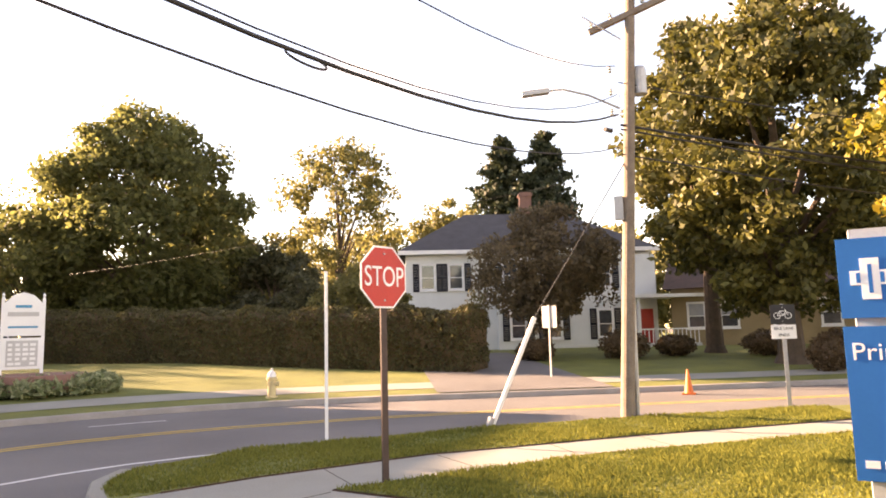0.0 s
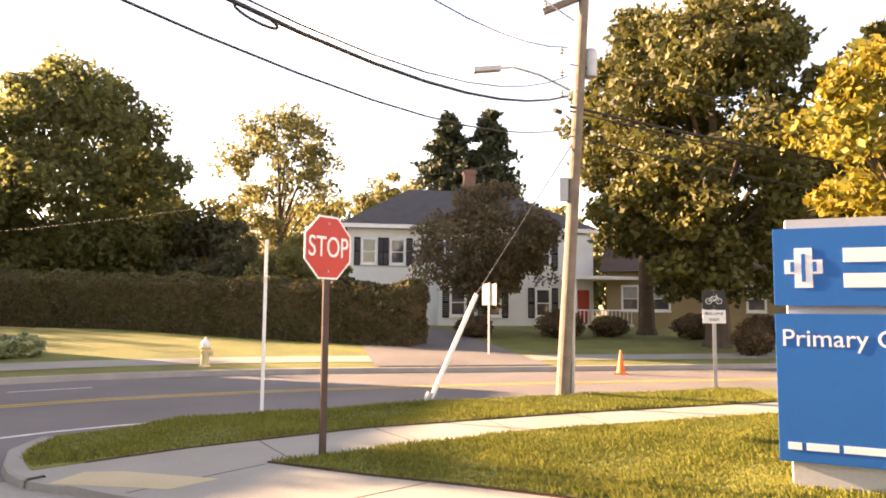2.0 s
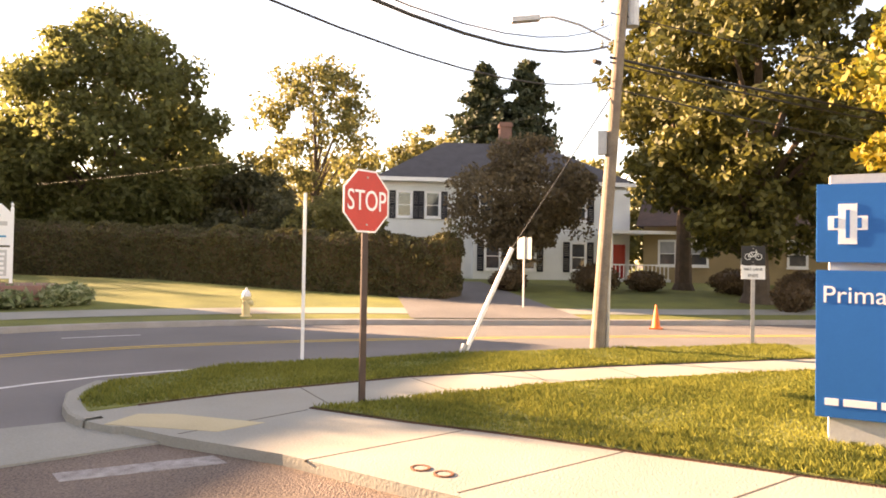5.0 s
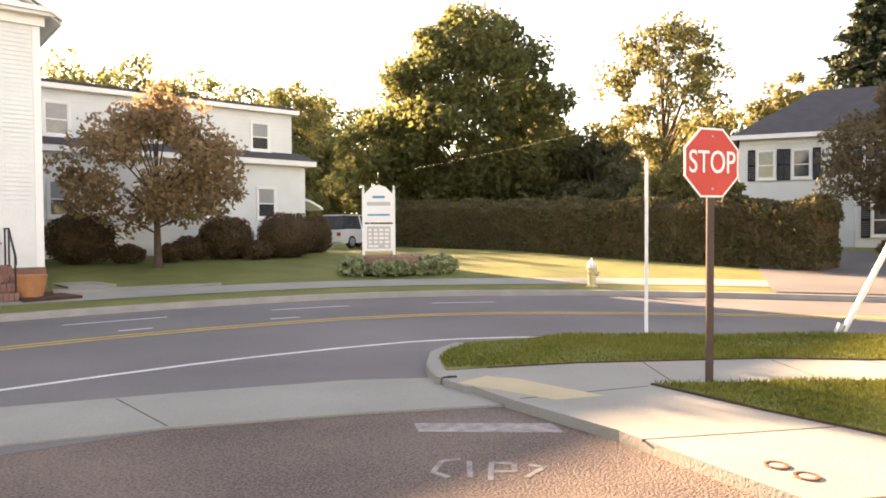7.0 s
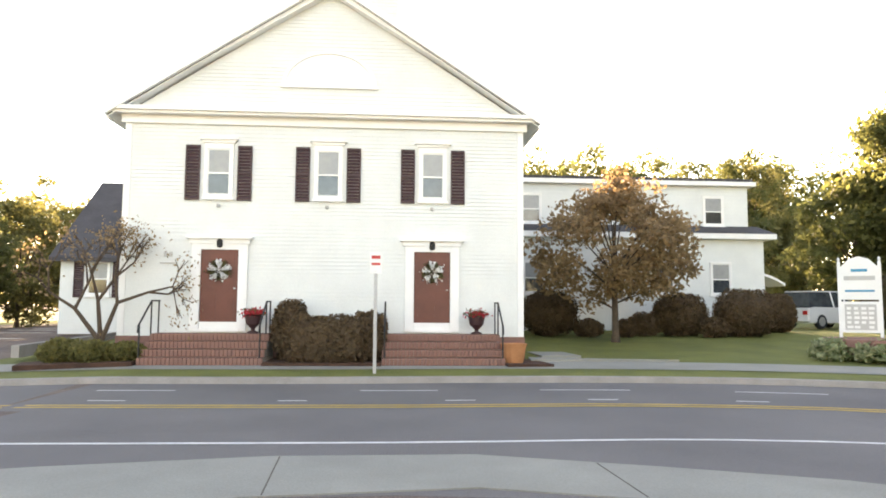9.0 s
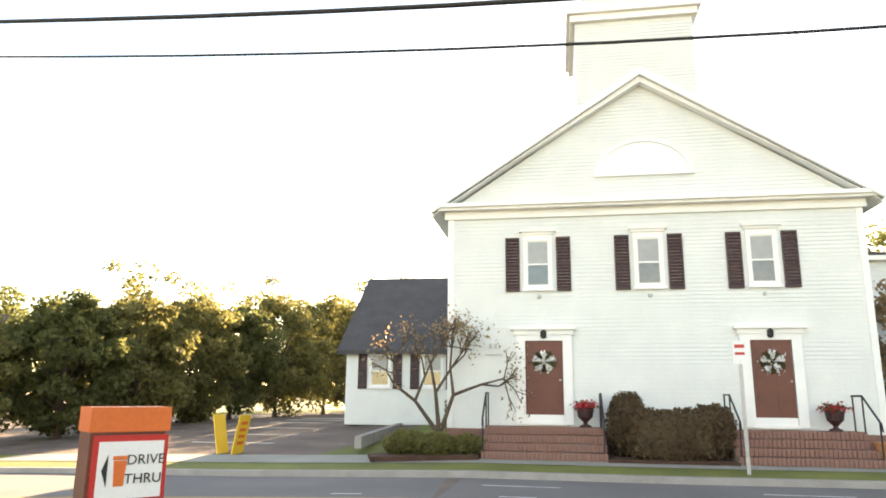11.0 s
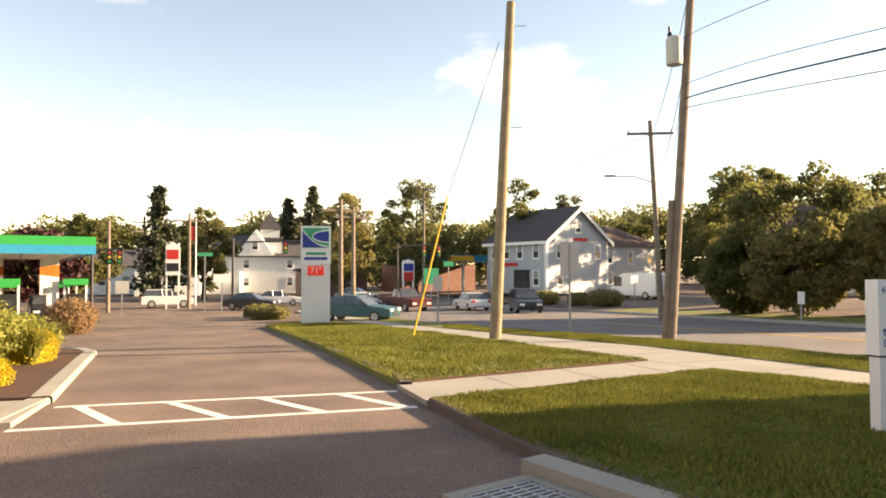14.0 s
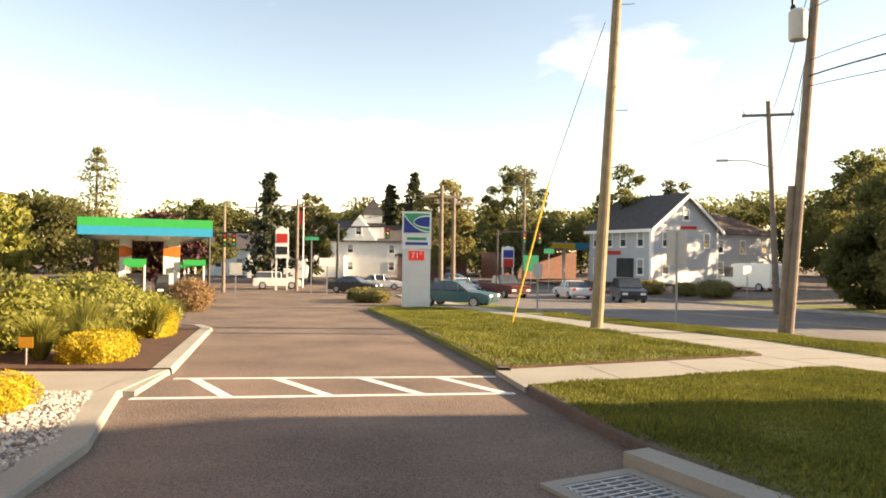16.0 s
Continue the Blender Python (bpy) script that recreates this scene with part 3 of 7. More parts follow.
def bush(x, y, w, d, h, material, label, seed, n=2500, leaf=0.05, boxy=0.0, rz=0, z=None, name="bush", group="", wild=0.0):
    """A clipped or loose shrub: dense leaf skin over a dark twig core."""
    rng = np.random.default_rng(seed)
    z = gz(x, y) if z is None else z
    t = thing(name, pose(x, y, z - 0.03, 0, 0, rz), label, "shrub", group)
    q = rng.normal(size=(n, 3))
    q /= np.linalg.norm(q, axis=1)[:, None]
    if boxy:
        p = 2 + boxy * 6
        q /= (np.abs(q) ** p).sum(1)[:, None] ** (1 / p)
    bumps = 1 + 0.05 * np.sin(q[:, :1] * 7 + seed) + 0.05 * np.sin(q[:, 1:2] * 9 + q[:, 2:] * 6)
    k = rng.uniform(0.86, 1.03, size=(n, 1)) + wild * rng.uniform(-0.5, 0.35, size=(n, 1))
    pts = q * bumps * k * np.array([w / 2, d / 2, h / 2]) + np.array([0, 0, h / 2])
    pts[:, 2] = np.maximum(pts[:, 2], 0.02)
    bm = bmesh.new()
    bmesh.ops.create_icosphere(bm, subdivisions=3, radius=1)
    for v in bm.verts:
        c = np.array(v.co)
        if boxy:
            p = 2 + boxy * 6
            c = c / (np.abs(c) ** p).sum() ** (1 / p)
        v.co = Vector(c * np.array([w / 2, d / 2, h / 2]) * (0.88 - wild * 0.4)) + Vector((0, 0, h / 2))
    part("twig_core", bm, L_BUSH if material in (L_BUSH, L_HEDGE, L_DARK) else material, t)
    ob = new("foliage", leaf_mesh("foliage", pts, leaf, material, rng))
    ob.parent = t
    return t


# hedge row along the church lawn
def hedge(a, b, depth, h0, h1, seed, label):
    rng = np.random.default_rng(seed)
    a, b = Vector(a), Vector(b)
    ln = (b - a).length
    ang = math.degrees(math.atan2(b.y - a.y, b.x - a.x))
    z0 = min(gz(*a), gz(*b)) - 0.1
    t = thing("hedge", pose(a.x, a.y, z0, 0, 0, ang), label, "hedge")
    n = 64000
    s = rng.uniform(0, ln, n)
    top = z_top = h0 + (h1 - h0) * s / ln + 0.12 * np.sin(s * 1.7) + 0.07 * np.sin(s * 4.1 + 1) - z0
    face = rng.uniform(size=n)
    per_h = rng.uniform(0, 1, n)
    yy = np.where(face < 0.38, -depth / 2, np.where(face < 0.6, depth / 2, rng.uniform(-depth / 2, depth / 2, n)))
    zz = np.where(face < 0.6, per_h * top, top)
    r = 0.35
    edge = np.clip((zz - (top - r)) / r, 0, 1)
    yy = yy * (1 - 0.3 * edge ** 2)
    endc = rng.uniform(size=n) < 0.04
    s = np.where(endc, np.where(rng.uniform(size=n) < 0.5, 0, ln), s)
    yy = np.where(endc, rng.uniform(-depth / 2, depth / 2, n), yy)
    zz = np.where(endc, per_h * top, zz)
    pts = np.stack([s, yy, zz], 1) + rng.normal(size=(n, 3)) * 0.035 + 0.05 * np.stack([np.sin(zz * 5 + s * 3), np.sin(s * 2.2 + zz * 3), np.sin(s * 5)], 1)
    bm = bmesh.new()
    m = 40
    ring = []
    for i in range(m + 1):
        q = ln * i / m
        tp = h0 + (h1 - h0) * q / ln + 0.12 * math.sin(q * 1.7) - z0 - 0.07
        ring.append([bm.verts.new(c) for c in ((q, -depth / 2 + 0.07, 0), (q, -depth / 2 + 0.07, tp - 0.3), (q, -depth / 3, tp), (q, depth / 3, tp), (q, depth / 2 - 0.07, tp - 0.3), (q, depth / 2 - 0.07, 0))])
    for p, q in zip(ring, ring[1:]):
        for i in range(5):
            bm.faces.new((p[i], q[i], q[i + 1], p[i + 1]))
    bm.faces.new(ring[0])
    bm.faces.new(ring[-1][::-1])
    part("twig_core", bm, L_BUSH, t)
    ob = new("foliage", leaf_mesh("foliage", pts, 0.075, L_HEDGE, rng))
    ob.parent = t
    return t


hedge((26.2, 36.0), (25.1, 9.5), 1.8, 3.55, 2.78, 3, "long clipped green hedge with a sunlit top")


# ---- building parts ----
def clapboards(bm, x0, x1, z0, z1, y, step, xl=None, xr=None):
    """Overlapping boards on a wall that faces -y; xl and xr may narrow with height."""
    n = max(1, round((z1 - z0) / step))
    for i in range(n):
        za, zb = z0 + (z1 - z0) * i / n, z0 + (z1 - z0) * (i + 1) / n
        l = [(xl(z) if xl else x0) for z in (za, zb)]
        r = [(xr(z) if xr else x1) for z in (za, zb)]
        if r[1] - l[1] < 0.02:
            l[1] = r[1] = (l[1] + r[1]) / 2 - 0.01
            r[1] += 0.02
        e = 0.006 * math.sin(i * 12.9898 + x0)
        BOARDS.append(([(l[0], y - 0.02 + e, za), (r[0], y - 0.02 - e, za), (r[1], y - 0.004, zb), (l[1], y - 0.004, zb), (r[0], y + 0.004, za), (l[0], y + 0.004, za)], [(0, 1, 2, 3), (5, 4, 1, 0)]))
    return bm


def ring(bm, x0, x1, z0, z1, t, y0, y1):
    """A closed rectangular frame of width t."""
    rows = []
    for y in (y0, y1):
        for d in (0, t):
            rows.append([bm.verts.new((a, y, c)) for a, c in ((x0 + d, z0 + d), (x1 - d, z0 + d), (x1 - d, z1 - d), (x0 + d, z1 - d))])
    fo, fi, bo, bi = rows
    for k in range(4):
        n = (k + 1) % 4
        bm.faces.new((fo[k], fo[n], fi[n], fi[k]))
        bm.faces.new((bo[n], bo[k], bi[k], bi[n]))
        bm.faces.new((fo[n], fo[k], bo[k], bo[n]))
        bm.faces.new((fi[k], fi[n], bi[n], bi[k]))
    return bm


def window(parent, x, z, w, h, y=0.0, shutter=None, hood=False, sash=True, frame_m=None, pane_m=None):
    """A sash window on a wall that faces -y, centre x and lower edge z."""
    fm = frame_m or M_TRIM
    t = 0.09
    bm = ring(bmesh.new(), x - w / 2 - t, x + w / 2 + t, z - 0.01, z + h + t, t, y - 0.07, y + 0.02)
    win = part("window", bm, fm, parent)
    part("sash", ring(bmesh.new(), x - w / 2, x + w / 2, z + 0.08, z + h, 0.04, y - 0.045, y), fm, win)
    part("meeting_rail", B(x - w / 2 + 0.04, x + w / 2 - 0.04, y - 0.055, y, z + h / 2 - 0.025, z + h / 2 + 0.025), fm, win)
    part("sill", B(x - w / 2 - t - 0.04, x + w / 2 + t + 0.04, y - 0.11, y + 0.02, z - 0.07, z), fm, win)
    part("pane", B(x - w / 2 + 0.02, x + w / 2 - 0.02, y - 0.028, y - 0.02, z, z + h / 2), pane_m or M_GLASS, win)
    part("pane", B(x - w / 2 + 0.02, x + w / 2 - 0.02, y - 0.032, y - 0.024, z + h / 2, z + h), M_BLIND if pane_m is None else pane_m, win)
    if hood:
        bm = B(x - w / 2 - t - 0.12, x + w / 2 + t + 0.12, y - 0.16, y + 0.02, z + h + 0.26, z + h + 0.32)
        box(bm, x - w / 2 - t - 0.06, x + w / 2 + t + 0.06, y - 0.10, y + 0.02, z + h + 0.18, z + h + 0.26)
        box(bm, x - w / 2 - t, x + w / 2 + t, y - 0.06, y + 0.02, z + h + t, z + h + 0.18)
        part("hood", bm, fm, win)
    if shutter:
        sm, sw, gap = shutter
        for s in (-1, 1):
            c = x + s * (w / 2 + t + gap + sw / 2)
            bm = bmesh.new()
            zz0, zz1 = z - 0.08, z + h + 0.1
            box(bm, c - sw / 2, c - sw / 2 + 0.05, y - 0.07, y - 0.02, zz0, zz1)
            box(bm, c + sw / 2 - 0.05, c + sw / 2, y - 0.07, y - 0.02, zz0, zz1)
            for zr in (zz0, (zz0 + zz1) / 2 - 0.03, zz1 - 0.06):
                box(bm, c - sw / 2 + 0.05, c + sw / 2 - 0.05, y - 0.068, y - 0.02, zr, zr + 0.06)
            for k in range(16):
                zr = zz0 + 0.06 + (zz1 - zz0 - 0.1) * k / 16
                vs = [bm.verts.new(q) for q in ((c - sw / 2 + 0.05, y - 0.06, zr), (c + sw / 2 - 0.05, y - 0.06, zr), (c + sw / 2 - 0.05, y - 0.028, zr + 0.085), (c - sw / 2 + 0.05, y - 0.028, zr + 0.085))]
                bm.faces.new(vs)
            part("shutter", bm, sm, win)
    return win


def shell(bm, x0, x1, y0, y1, z0, z1, t=0.2):
    """Four walls with thickness."""
    box(bm, x0, x1, y0, y0 + t, z0, z1)
    box(bm, x0, x1, y1 - t, y1, z0, z1)
    box(bm, x0, x0 + t, y0 + t, y1 - t, z0, z1)
    box(bm, x1 - t, x1, y0 + t, y1 - t, z0, z1)
    return bm


def gable_roof(bm, x0, x1, y0, y1, ze, zr, over=0.4, t=0.18, axis="y"):
    """Two roof slabs; the ridge runs along y, or along x."""
    if axis == "y":
        xm = (x0 + x1) / 2
        g = (zr - ze) / (xm - x0)
        prism(bm, [(x0 - over, ze - g * over), (xm, zr), (xm, zr + t), (x0 - over, ze - g * over + t)], y0 - over, y1 + over)
        prism(bm, [(xm, zr), (x1 + over, ze - g * over), (x1 + over, ze - g * over + t), (xm, zr + t)], y0 - over, y1 + over)
    else:
        ym = (y0 + y1) / 2
        g = (zr - ze) / (ym - y0)
        for pts in ([(y0 - over, ze - g * over), (ym, zr), (ym, zr + t), (y0 - over, ze - g * over + t)], [(ym, zr), (y1 + over, ze - g * over), (y1 + over, ze - g * over + t), (ym, zr + t)]):
            a = [bm.verts.new((x0 - over, y, z)) for y, z in pts]
            b = [bm.verts.new((x1 + over, y, z)) for y, z in pts]
            bm.faces.new(a)
            bm.faces.new(b[::-1])
            for i in range(4):
                bm.faces.new((a[i - 1], a[i], b[i], b[i - 1]))
    return bm


# ---- the church ----
CH0 = 0.25                       # ground at its steps
church = thing("church", pose(-2.05, 20.5, 0), "white clapboard church with a gabled front, tower and red-brown doors", "church")
HW, EZ, AZ, DEP = 5.88, 7.45, 11.38, 17.0
bm = bmesh.new()
shell(bm, -HW, HW, 0.0, DEP, 0.95, EZ)
prism(bm, [(-HW, EZ), (HW, EZ), (0, AZ - 0.05)], 0.0, 0.2)
prism(bm, [(-HW, EZ), (HW, EZ), (0, AZ - 0.05)], DEP - 0.2, DEP)
clapboards(bm, -HW, HW, 0.98, EZ - 0.2, 0, 0.115)
clapboards(bm, -HW, HW, EZ, AZ - 0.25, 0, 0.115, lambda z: -HW * (AZ - z) / (AZ - EZ) + 0.2, lambda z: HW * (AZ - z) / (AZ - EZ) - 0.2)
part("wall", bm, M_WHITE, church)
part("foundation", shell(bmesh.new(), -HW - 0.03, HW + 0.03, -0.03, DEP, 0.0, 0.95), M_BRICK, church, "red brick foundation")
part("roof", gable_roof(bmesh.new(), -HW, HW, 0.1, DEP, EZ + 0.12, AZ + 0.05, 0.42), M_ROOF, church)
for e, d, z0, z1 in ((0.45, 0.42, 0.02, 0.14), (0.36, 0.33, -0.06, 0.02), (0.1, 0.1, -0.3, -0.06)):
    part("cornice", B(-HW - e, HW + e, -d, 0.0, EZ + z0, EZ + z1), M_TRIM, church)
sl = (AZ + 0.05 - EZ - 0.12) / HW
for s in (-1, 1):
    bm = prism(bmesh.new(), [(s * (HW + 0.47), EZ + 0.12 - sl * 0.42), (s * (HW + 0.47), EZ + 0.12 - sl * 0.42 + 0.22), (0, AZ + 0.3), (0, AZ + 0.05)], -0.44, -0.3)
    prism(bm, [(s * (HW + 0.2), EZ + 0.16 - sl * 0.2), (s * (HW + 0.2), EZ + 0.16), (0, AZ + 0.05), (0, AZ - 0.14)], -0.3, -0.02)
    part("rake_board", bm, M_TRIM, church)
    part("corner_board", B(s * (HW - 0.09) - 0.09, s * (HW - 0.09) + 0.09, -0.035, 0.0, 0.96, EZ - 0.28), M_TRIM, church)
for s in (-1, 1):
    e = HW + 0.41
    k = [(s * e, EZ + 0.12 - sl * 0.41 - 0.04), (s * e, EZ + 0.12 - sl * 0.41 - 0.006), (0, AZ + 0.044), (0, AZ + 0.01)]
    part("soffit", prism(bmesh.new(), k, -0.31, DEP + 0.4), M_TRIM, church)
    part("gutter_board", B(s * (HW + 0.44) - 0.03, s * (HW + 0.44) + 0.03, -0.3, DEP + 0.4, EZ + 0.12 - sl * 0.42 - 0.08, EZ + 0.12 - sl * 0.42 + 0.2), M_TRIM, church)
# arched fan panel
bm = bmesh.new()
arc = [(1.3 * math.cos(math.pi * i / 20), 8.42 + 0.98 * math.sin(math.pi * i / 20)) for i in range(21)]
prism(bm, arc, -0.05, 0.0)
for (xa, za), (xb, zb) in zip(arc, arc[1:]):
    k = 1.09
    prism(bm, [(xa, za), (xb, zb), (xb * k, 8.42 + (zb - 8.42) * k), (xa * k, 8.42 + (za - 8.42) * k)], -0.09, 0.0)
box(bm, -1.45, 1.45, -0.1, 0.0, 8.34, 8.42)
part("fan_panel", bm, M_TRIM, church, "white arched panel in the gable")
for cx in (-3.17, 0.02, 3.13):
    window(church, cx, 4.98, 0.66, 1.45, 0.0, (M_SHUT, 0.42, 0.12), True)


def church_door(cx):
    bm = bmesh.new()
    for s in (-1, 1):
        box(bm, cx + s * 0.67 - 0.13, cx + s * 0.67 + 0.13, -0.1, 0.0, 1.1, 3.62)
    box(bm, cx - 0.54, cx + 0.54, -0.1, 0.0, 3.45, 3.62)
    box(bm, cx - 0.86, cx + 0.86, -0.14, 0.0, 3.62, 3.76)
    box(bm, cx - 0.95, cx + 0.95, -0.22, 0.0, 3.76, 3.84)
    box(bm, cx - 0.6, cx + 0.6, -0.12, 0.0, 1.08, 1.16)
    surround = part("door_frame", bm, M_TRIM, church, "white door surround with a flat hood")
    bm = B(cx - 0.53, cx + 0.53, -0.05, 0.0, 1.36, 3.45)
    d = part("door", bm, M_DOOR, church, "red-brown panelled door")
    for (za, zb) in ((1.5, 2.2), (2.35, 2.8), (2.92, 3.3)):
        for s in (-1, 1):
            part("panel", B(cx + s * 0.25 - 0.17, cx + s * 0.25 + 0.17, -0.062, -0.05, za, zb), M_DOOR, d)
    part("knob", lathe(bmesh.new(), [(0.0, 0), (0.035, 0.01), (0.03, 0.05)], 8, (cx + 0.45, -0.09, 2.3)), M_STEEL, d)
    part("lintel", B(cx - 0.53, cx + 0.53, -0.07, 0.0, 1.16, 1.36), M_TRIM, church)
    bm = lathe(bmesh.new(), [(0.02, 0), (0.08, 0.03), (0.10, 0.2), (0.03, 0.26), (0.01, 0.3)], 8, (cx, -0.12, 3.5))
    part("porch_lamp", bm, M_BLACK, church, "small black wall lantern")
    w = thing("wreath", pose(church.location.x + cx, 20.5 - 0.09, 2.85), "round wreath of pale flowers and ribbon on the door", "wreath", "door wreaths")
    rng = np.random.default_rng(int(cx * 10) + 60)
    a = rng.uniform(0, 6.28, 700)
    rr = 0.2 + 0.085 * rng.normal(size=700) * 0.8
    pts = np.stack([np.cos(a) * rr, rng.normal(size=700) * 0.025, np.sin(a) * rr], 1)
    for nm, sel, mm in (("blossom", (np.sin(a * 5) > -0.2), M_SIGNW), ("foliage", (np.sin(a * 5) <= -0.2), L_HEDGE)):
        o = new(nm, leaf_mesh(nm, pts[sel], 0.05, mm, rng))
        o.parent = w


for cx in (-3.05, 3.13):
    church_door(cx)
# tower
TX0, TX1, TY = -1.8, 2.05, 1.6
bm = shell(bmesh.new(), TX0, TX1, TY, TY + 3.9, 8.5, 14.45)
clapboards(bm, TX0, TX1, 9.5, 14.35, TY, 0.115)
tower = part("tower", bm, M_WHITE, church)
for e, z0, z1 in ((0.28, 14.65, 14.87), (0.16, 14.4, 14.65)):
    part("cornice", B(TX0 - e, TX1 + e, TY - e, TY + 3.9 + e, z0, z1), M_TRIM, tower)
bm = shell(bmesh.new(), -1.4, 1.4, TY + 0.55, TY + 3.35, 14.87, 18.65)
clapboards(bm, -1.4, 1.4, 14.95, 18.55, TY + 0.55, 0.115)
part("belfry", bm, M_WHITE, tower)
bm = bmesh.new()
box(bm, -0.62, -0.5, TY + 0.46, TY + 0.55, 15.65, 17.85)
box(bm, 0.5, 0.62, TY + 0.46, TY + 0.55, 15.65, 17.85)
box(bm, -0.5, 0.5, TY + 0.46, TY + 0.55, 17.73, 17.85)
for k in range(12):
    box(bm, -0.5, 0.5, TY + 0.48, TY + 0.55, 15.70 + k * 0.17, 15.81 + k * 0.17)
part("louvre", bm, M_TRIM, tower)
bm = B(-1.7, 1.7, TY + 0.25, TY + 3.65, 18.65, 18.90)
part("cap", bm, M_TRIM, tower)
# side wings
wing = thing("church_wing", pose(-14.0, 30.0, 0.6), "low white wing with a dark roof behind the church", "building")
bm = shell(bmesh.new(), 0, 7, 0, 9, 0, 3.3)
clapboards(bm, 0, 7, 0.1, 3.3, 0, 0.115)
part("wall", bm, M_WHITE, wing)
part("roof", gable_roof(bmesh.new(), 0, 7, 0, 9, 3.3, 7.0, 0.35, axis="x"), M_ROOF, wing)
for cx in (1.55, 3.9):
    window(wing, cx, 1.6, 0.8, 1.4, 0, (M_SHUT, 0.4, 0.1))
annex = thing("annex", pose(3.9, 31, 0.7), "two-storey white annex with a set-back upper floor", "building")
bm = shell(bmesh.new(), -2, 13.3, 0, 12, 0, 4.35)
clapboards(bm, -2, 13.3, 0.15, 4.3, 0, 0.2)
part("wall", bm, M_WHITE, annex)
bm = B(-2, 13.75, -0.4, 0.0, 4.35, 4.6)
box(bm, -2, 13.75, 0.0, 12.2, 4.36, 4.6)
part("eave", bm, M_TRIM, annex)
bm = bmesh.new()
vs = [bm.verts.new(c) for c in ((-2, -0.42, 4.6), (13.77, -0.42, 4.6), (13.3, 0.6, 5.05), (-2, 0.6, 5.05), (13.77, 12, 4.6), (13.3, 12, 5.05))]
bm.faces.new(vs[:4])
bm.faces.new((vs[1], vs[4], vs[5], vs[2]))
part("skirt_roof", bm, M_ROOF, annex)
bm = shell(bmesh.new(), -2, 12.9, 0.6, 11.5, 4.62, 6.95)
clapboards(bm, -2, 12.9, 5.0, 6.9, 0.6, 0.2)
part("upper_wall", bm, M_WHITE, annex)
part("flat_roof", B(-2, 13.2, 0.3, 11.8, 6.95, 7.15), M_TRIM, annex)
part("roof_sheet", B(-2, 13.1, 0.4, 11.7, 7.15, 7.3), M_ROOF, annex)
for cx in (2.4, 8.5, 11.2):
    window(annex, cx, 1.75, 0.85, 1.45)
for cx in (2.4, 11.2):
    window(annex, cx, 5.05, 0.85, 1.35, 0.6)
bm = bmesh.new()
arc = [(13.3 + 1.6 * i / 8, 2.9 + 0.0 - 0.55 * (i / 8) ** 2) for i in range(9)]
prism(bm, arc + [(x, z - 0.12) for x, z in arc[::-1]], 1.0, 2.6)
part("awning", bm, M_TRIM, annex, "curved white awning over the side door")


# ---- church front things ----
BRICK_ME = None


def brick_block(w, d, h, bev=0.008):
    bm = bmesh.new()
    box(bm, -w / 2, w / 2, -d / 2, d / 2, -h / 2, h / 2)
    bmesh.ops.bevel(bm, geom=bm.edges[:], offset=bev, segments=1, affect="EDGES")
    me = bpy.data.meshes.new("brick")
    bm.to_mesh(me)
    bm.free()
    me.materials.append(M_BRICK)
    return me


def steps(x0, x1):
    s = thing("brick_steps", pose((x0 + x1) / 2, 20.5, 0), "worn red brick steps up to the church door", "steps", "church steps")
    w = x1 - x0
    me = brick_block(0.098, 0.12, 0.185)
    for i in range(4):
        top = 0.25 + 0.2 * (i + 1)
        y0 = -1.75 + 0.32 * i
        part("tread", B(-w / 2, w / 2, y0 + 0.06, -0.04, top - 0.2, top - 0.012), M_MORTAR if i < 3 else M_BRICK, s)
        n = int(w / 0.106)
        for k in range(n):
            o = new("brick", me)
            o.parent = s
            o.location = (-w / 2 + w * (k + 0.5) / n, y0 + 0.06, top - 0.1)
    for i in range(1, 4):
        top = 0.25 + 0.2 * i
        part("tread_top", B(-w / 2 + 0.01, w / 2 - 0.01, -1.75 + 0.32 * (i - 1) + 0.12, -1.75 + 0.32 * i + 0.01, top - 0.05, top - 0.006), M_BRICK, s)
    part("landing", B(-w / 2, w / 2, -0.75, -0.03, 0.86, 1.045), M_BRICK, s)
    return s


def handrail(x, label="black iron handrail beside the steps"):
    t = thing("handrail", pose(x, 20.5, 0), label, "handrail", "step handrails")
    for y, z0, z1 in ((-0.25, 1.04, 1.95), (-0.85, 1.04, 1.95), (-1.72, 0.4, 1.3)):
        part("post", tube(bmesh.new(), (0, y, z0), (0, y, z1), 0.022, None, 8), M_BLACK, t)
    bm = tube(bmesh.new(), (0, -0.2, 1.95), (0, -0.86, 1.95), 0.025, None, 8)
    tube(bm, (0, -0.85, 1.95), (0, -1.8, 1.28), 0.025, None, 8)
    tube(bm, (0, -1.8, 1.28), (0, -1.84, 1.1), 0.022, None, 8)
    part("rail", bm, M_BLACK, t)


def urn(x, y=19.95, z=1.045):
    t = thing("planter_urn", pose(x, y, z), "dark urn planter full of red flowers", "planter", "urns by the doors")
    part("urn", lathe(bmesh.new(), [(0.0, 0), (0.16, 0), (0.16, 0.05), (0.06, 0.09), (0.06, 0.14), (0.2, 0.28), (0.24, 0.5), (0.27, 0.53), (0.22, 0.5), (0.0, 0.46)], 14), M_SHUT, t)
    rng = np.random.default_rng(int(x * 7) + 50)
    p = rng.normal(size=(500, 3)) * np.array([0.14, 0.14, 0.06]) + np.array([0, 0, 0.58])
    for nm, a, b, m in (("blossom", 0, 330, M_FLOWER), ("foliage", 330, 500, L_HEDGE)):
        o = new(nm, leaf_mesh(nm, p[a:b], 0.045, m, rng))
        o.parent = t


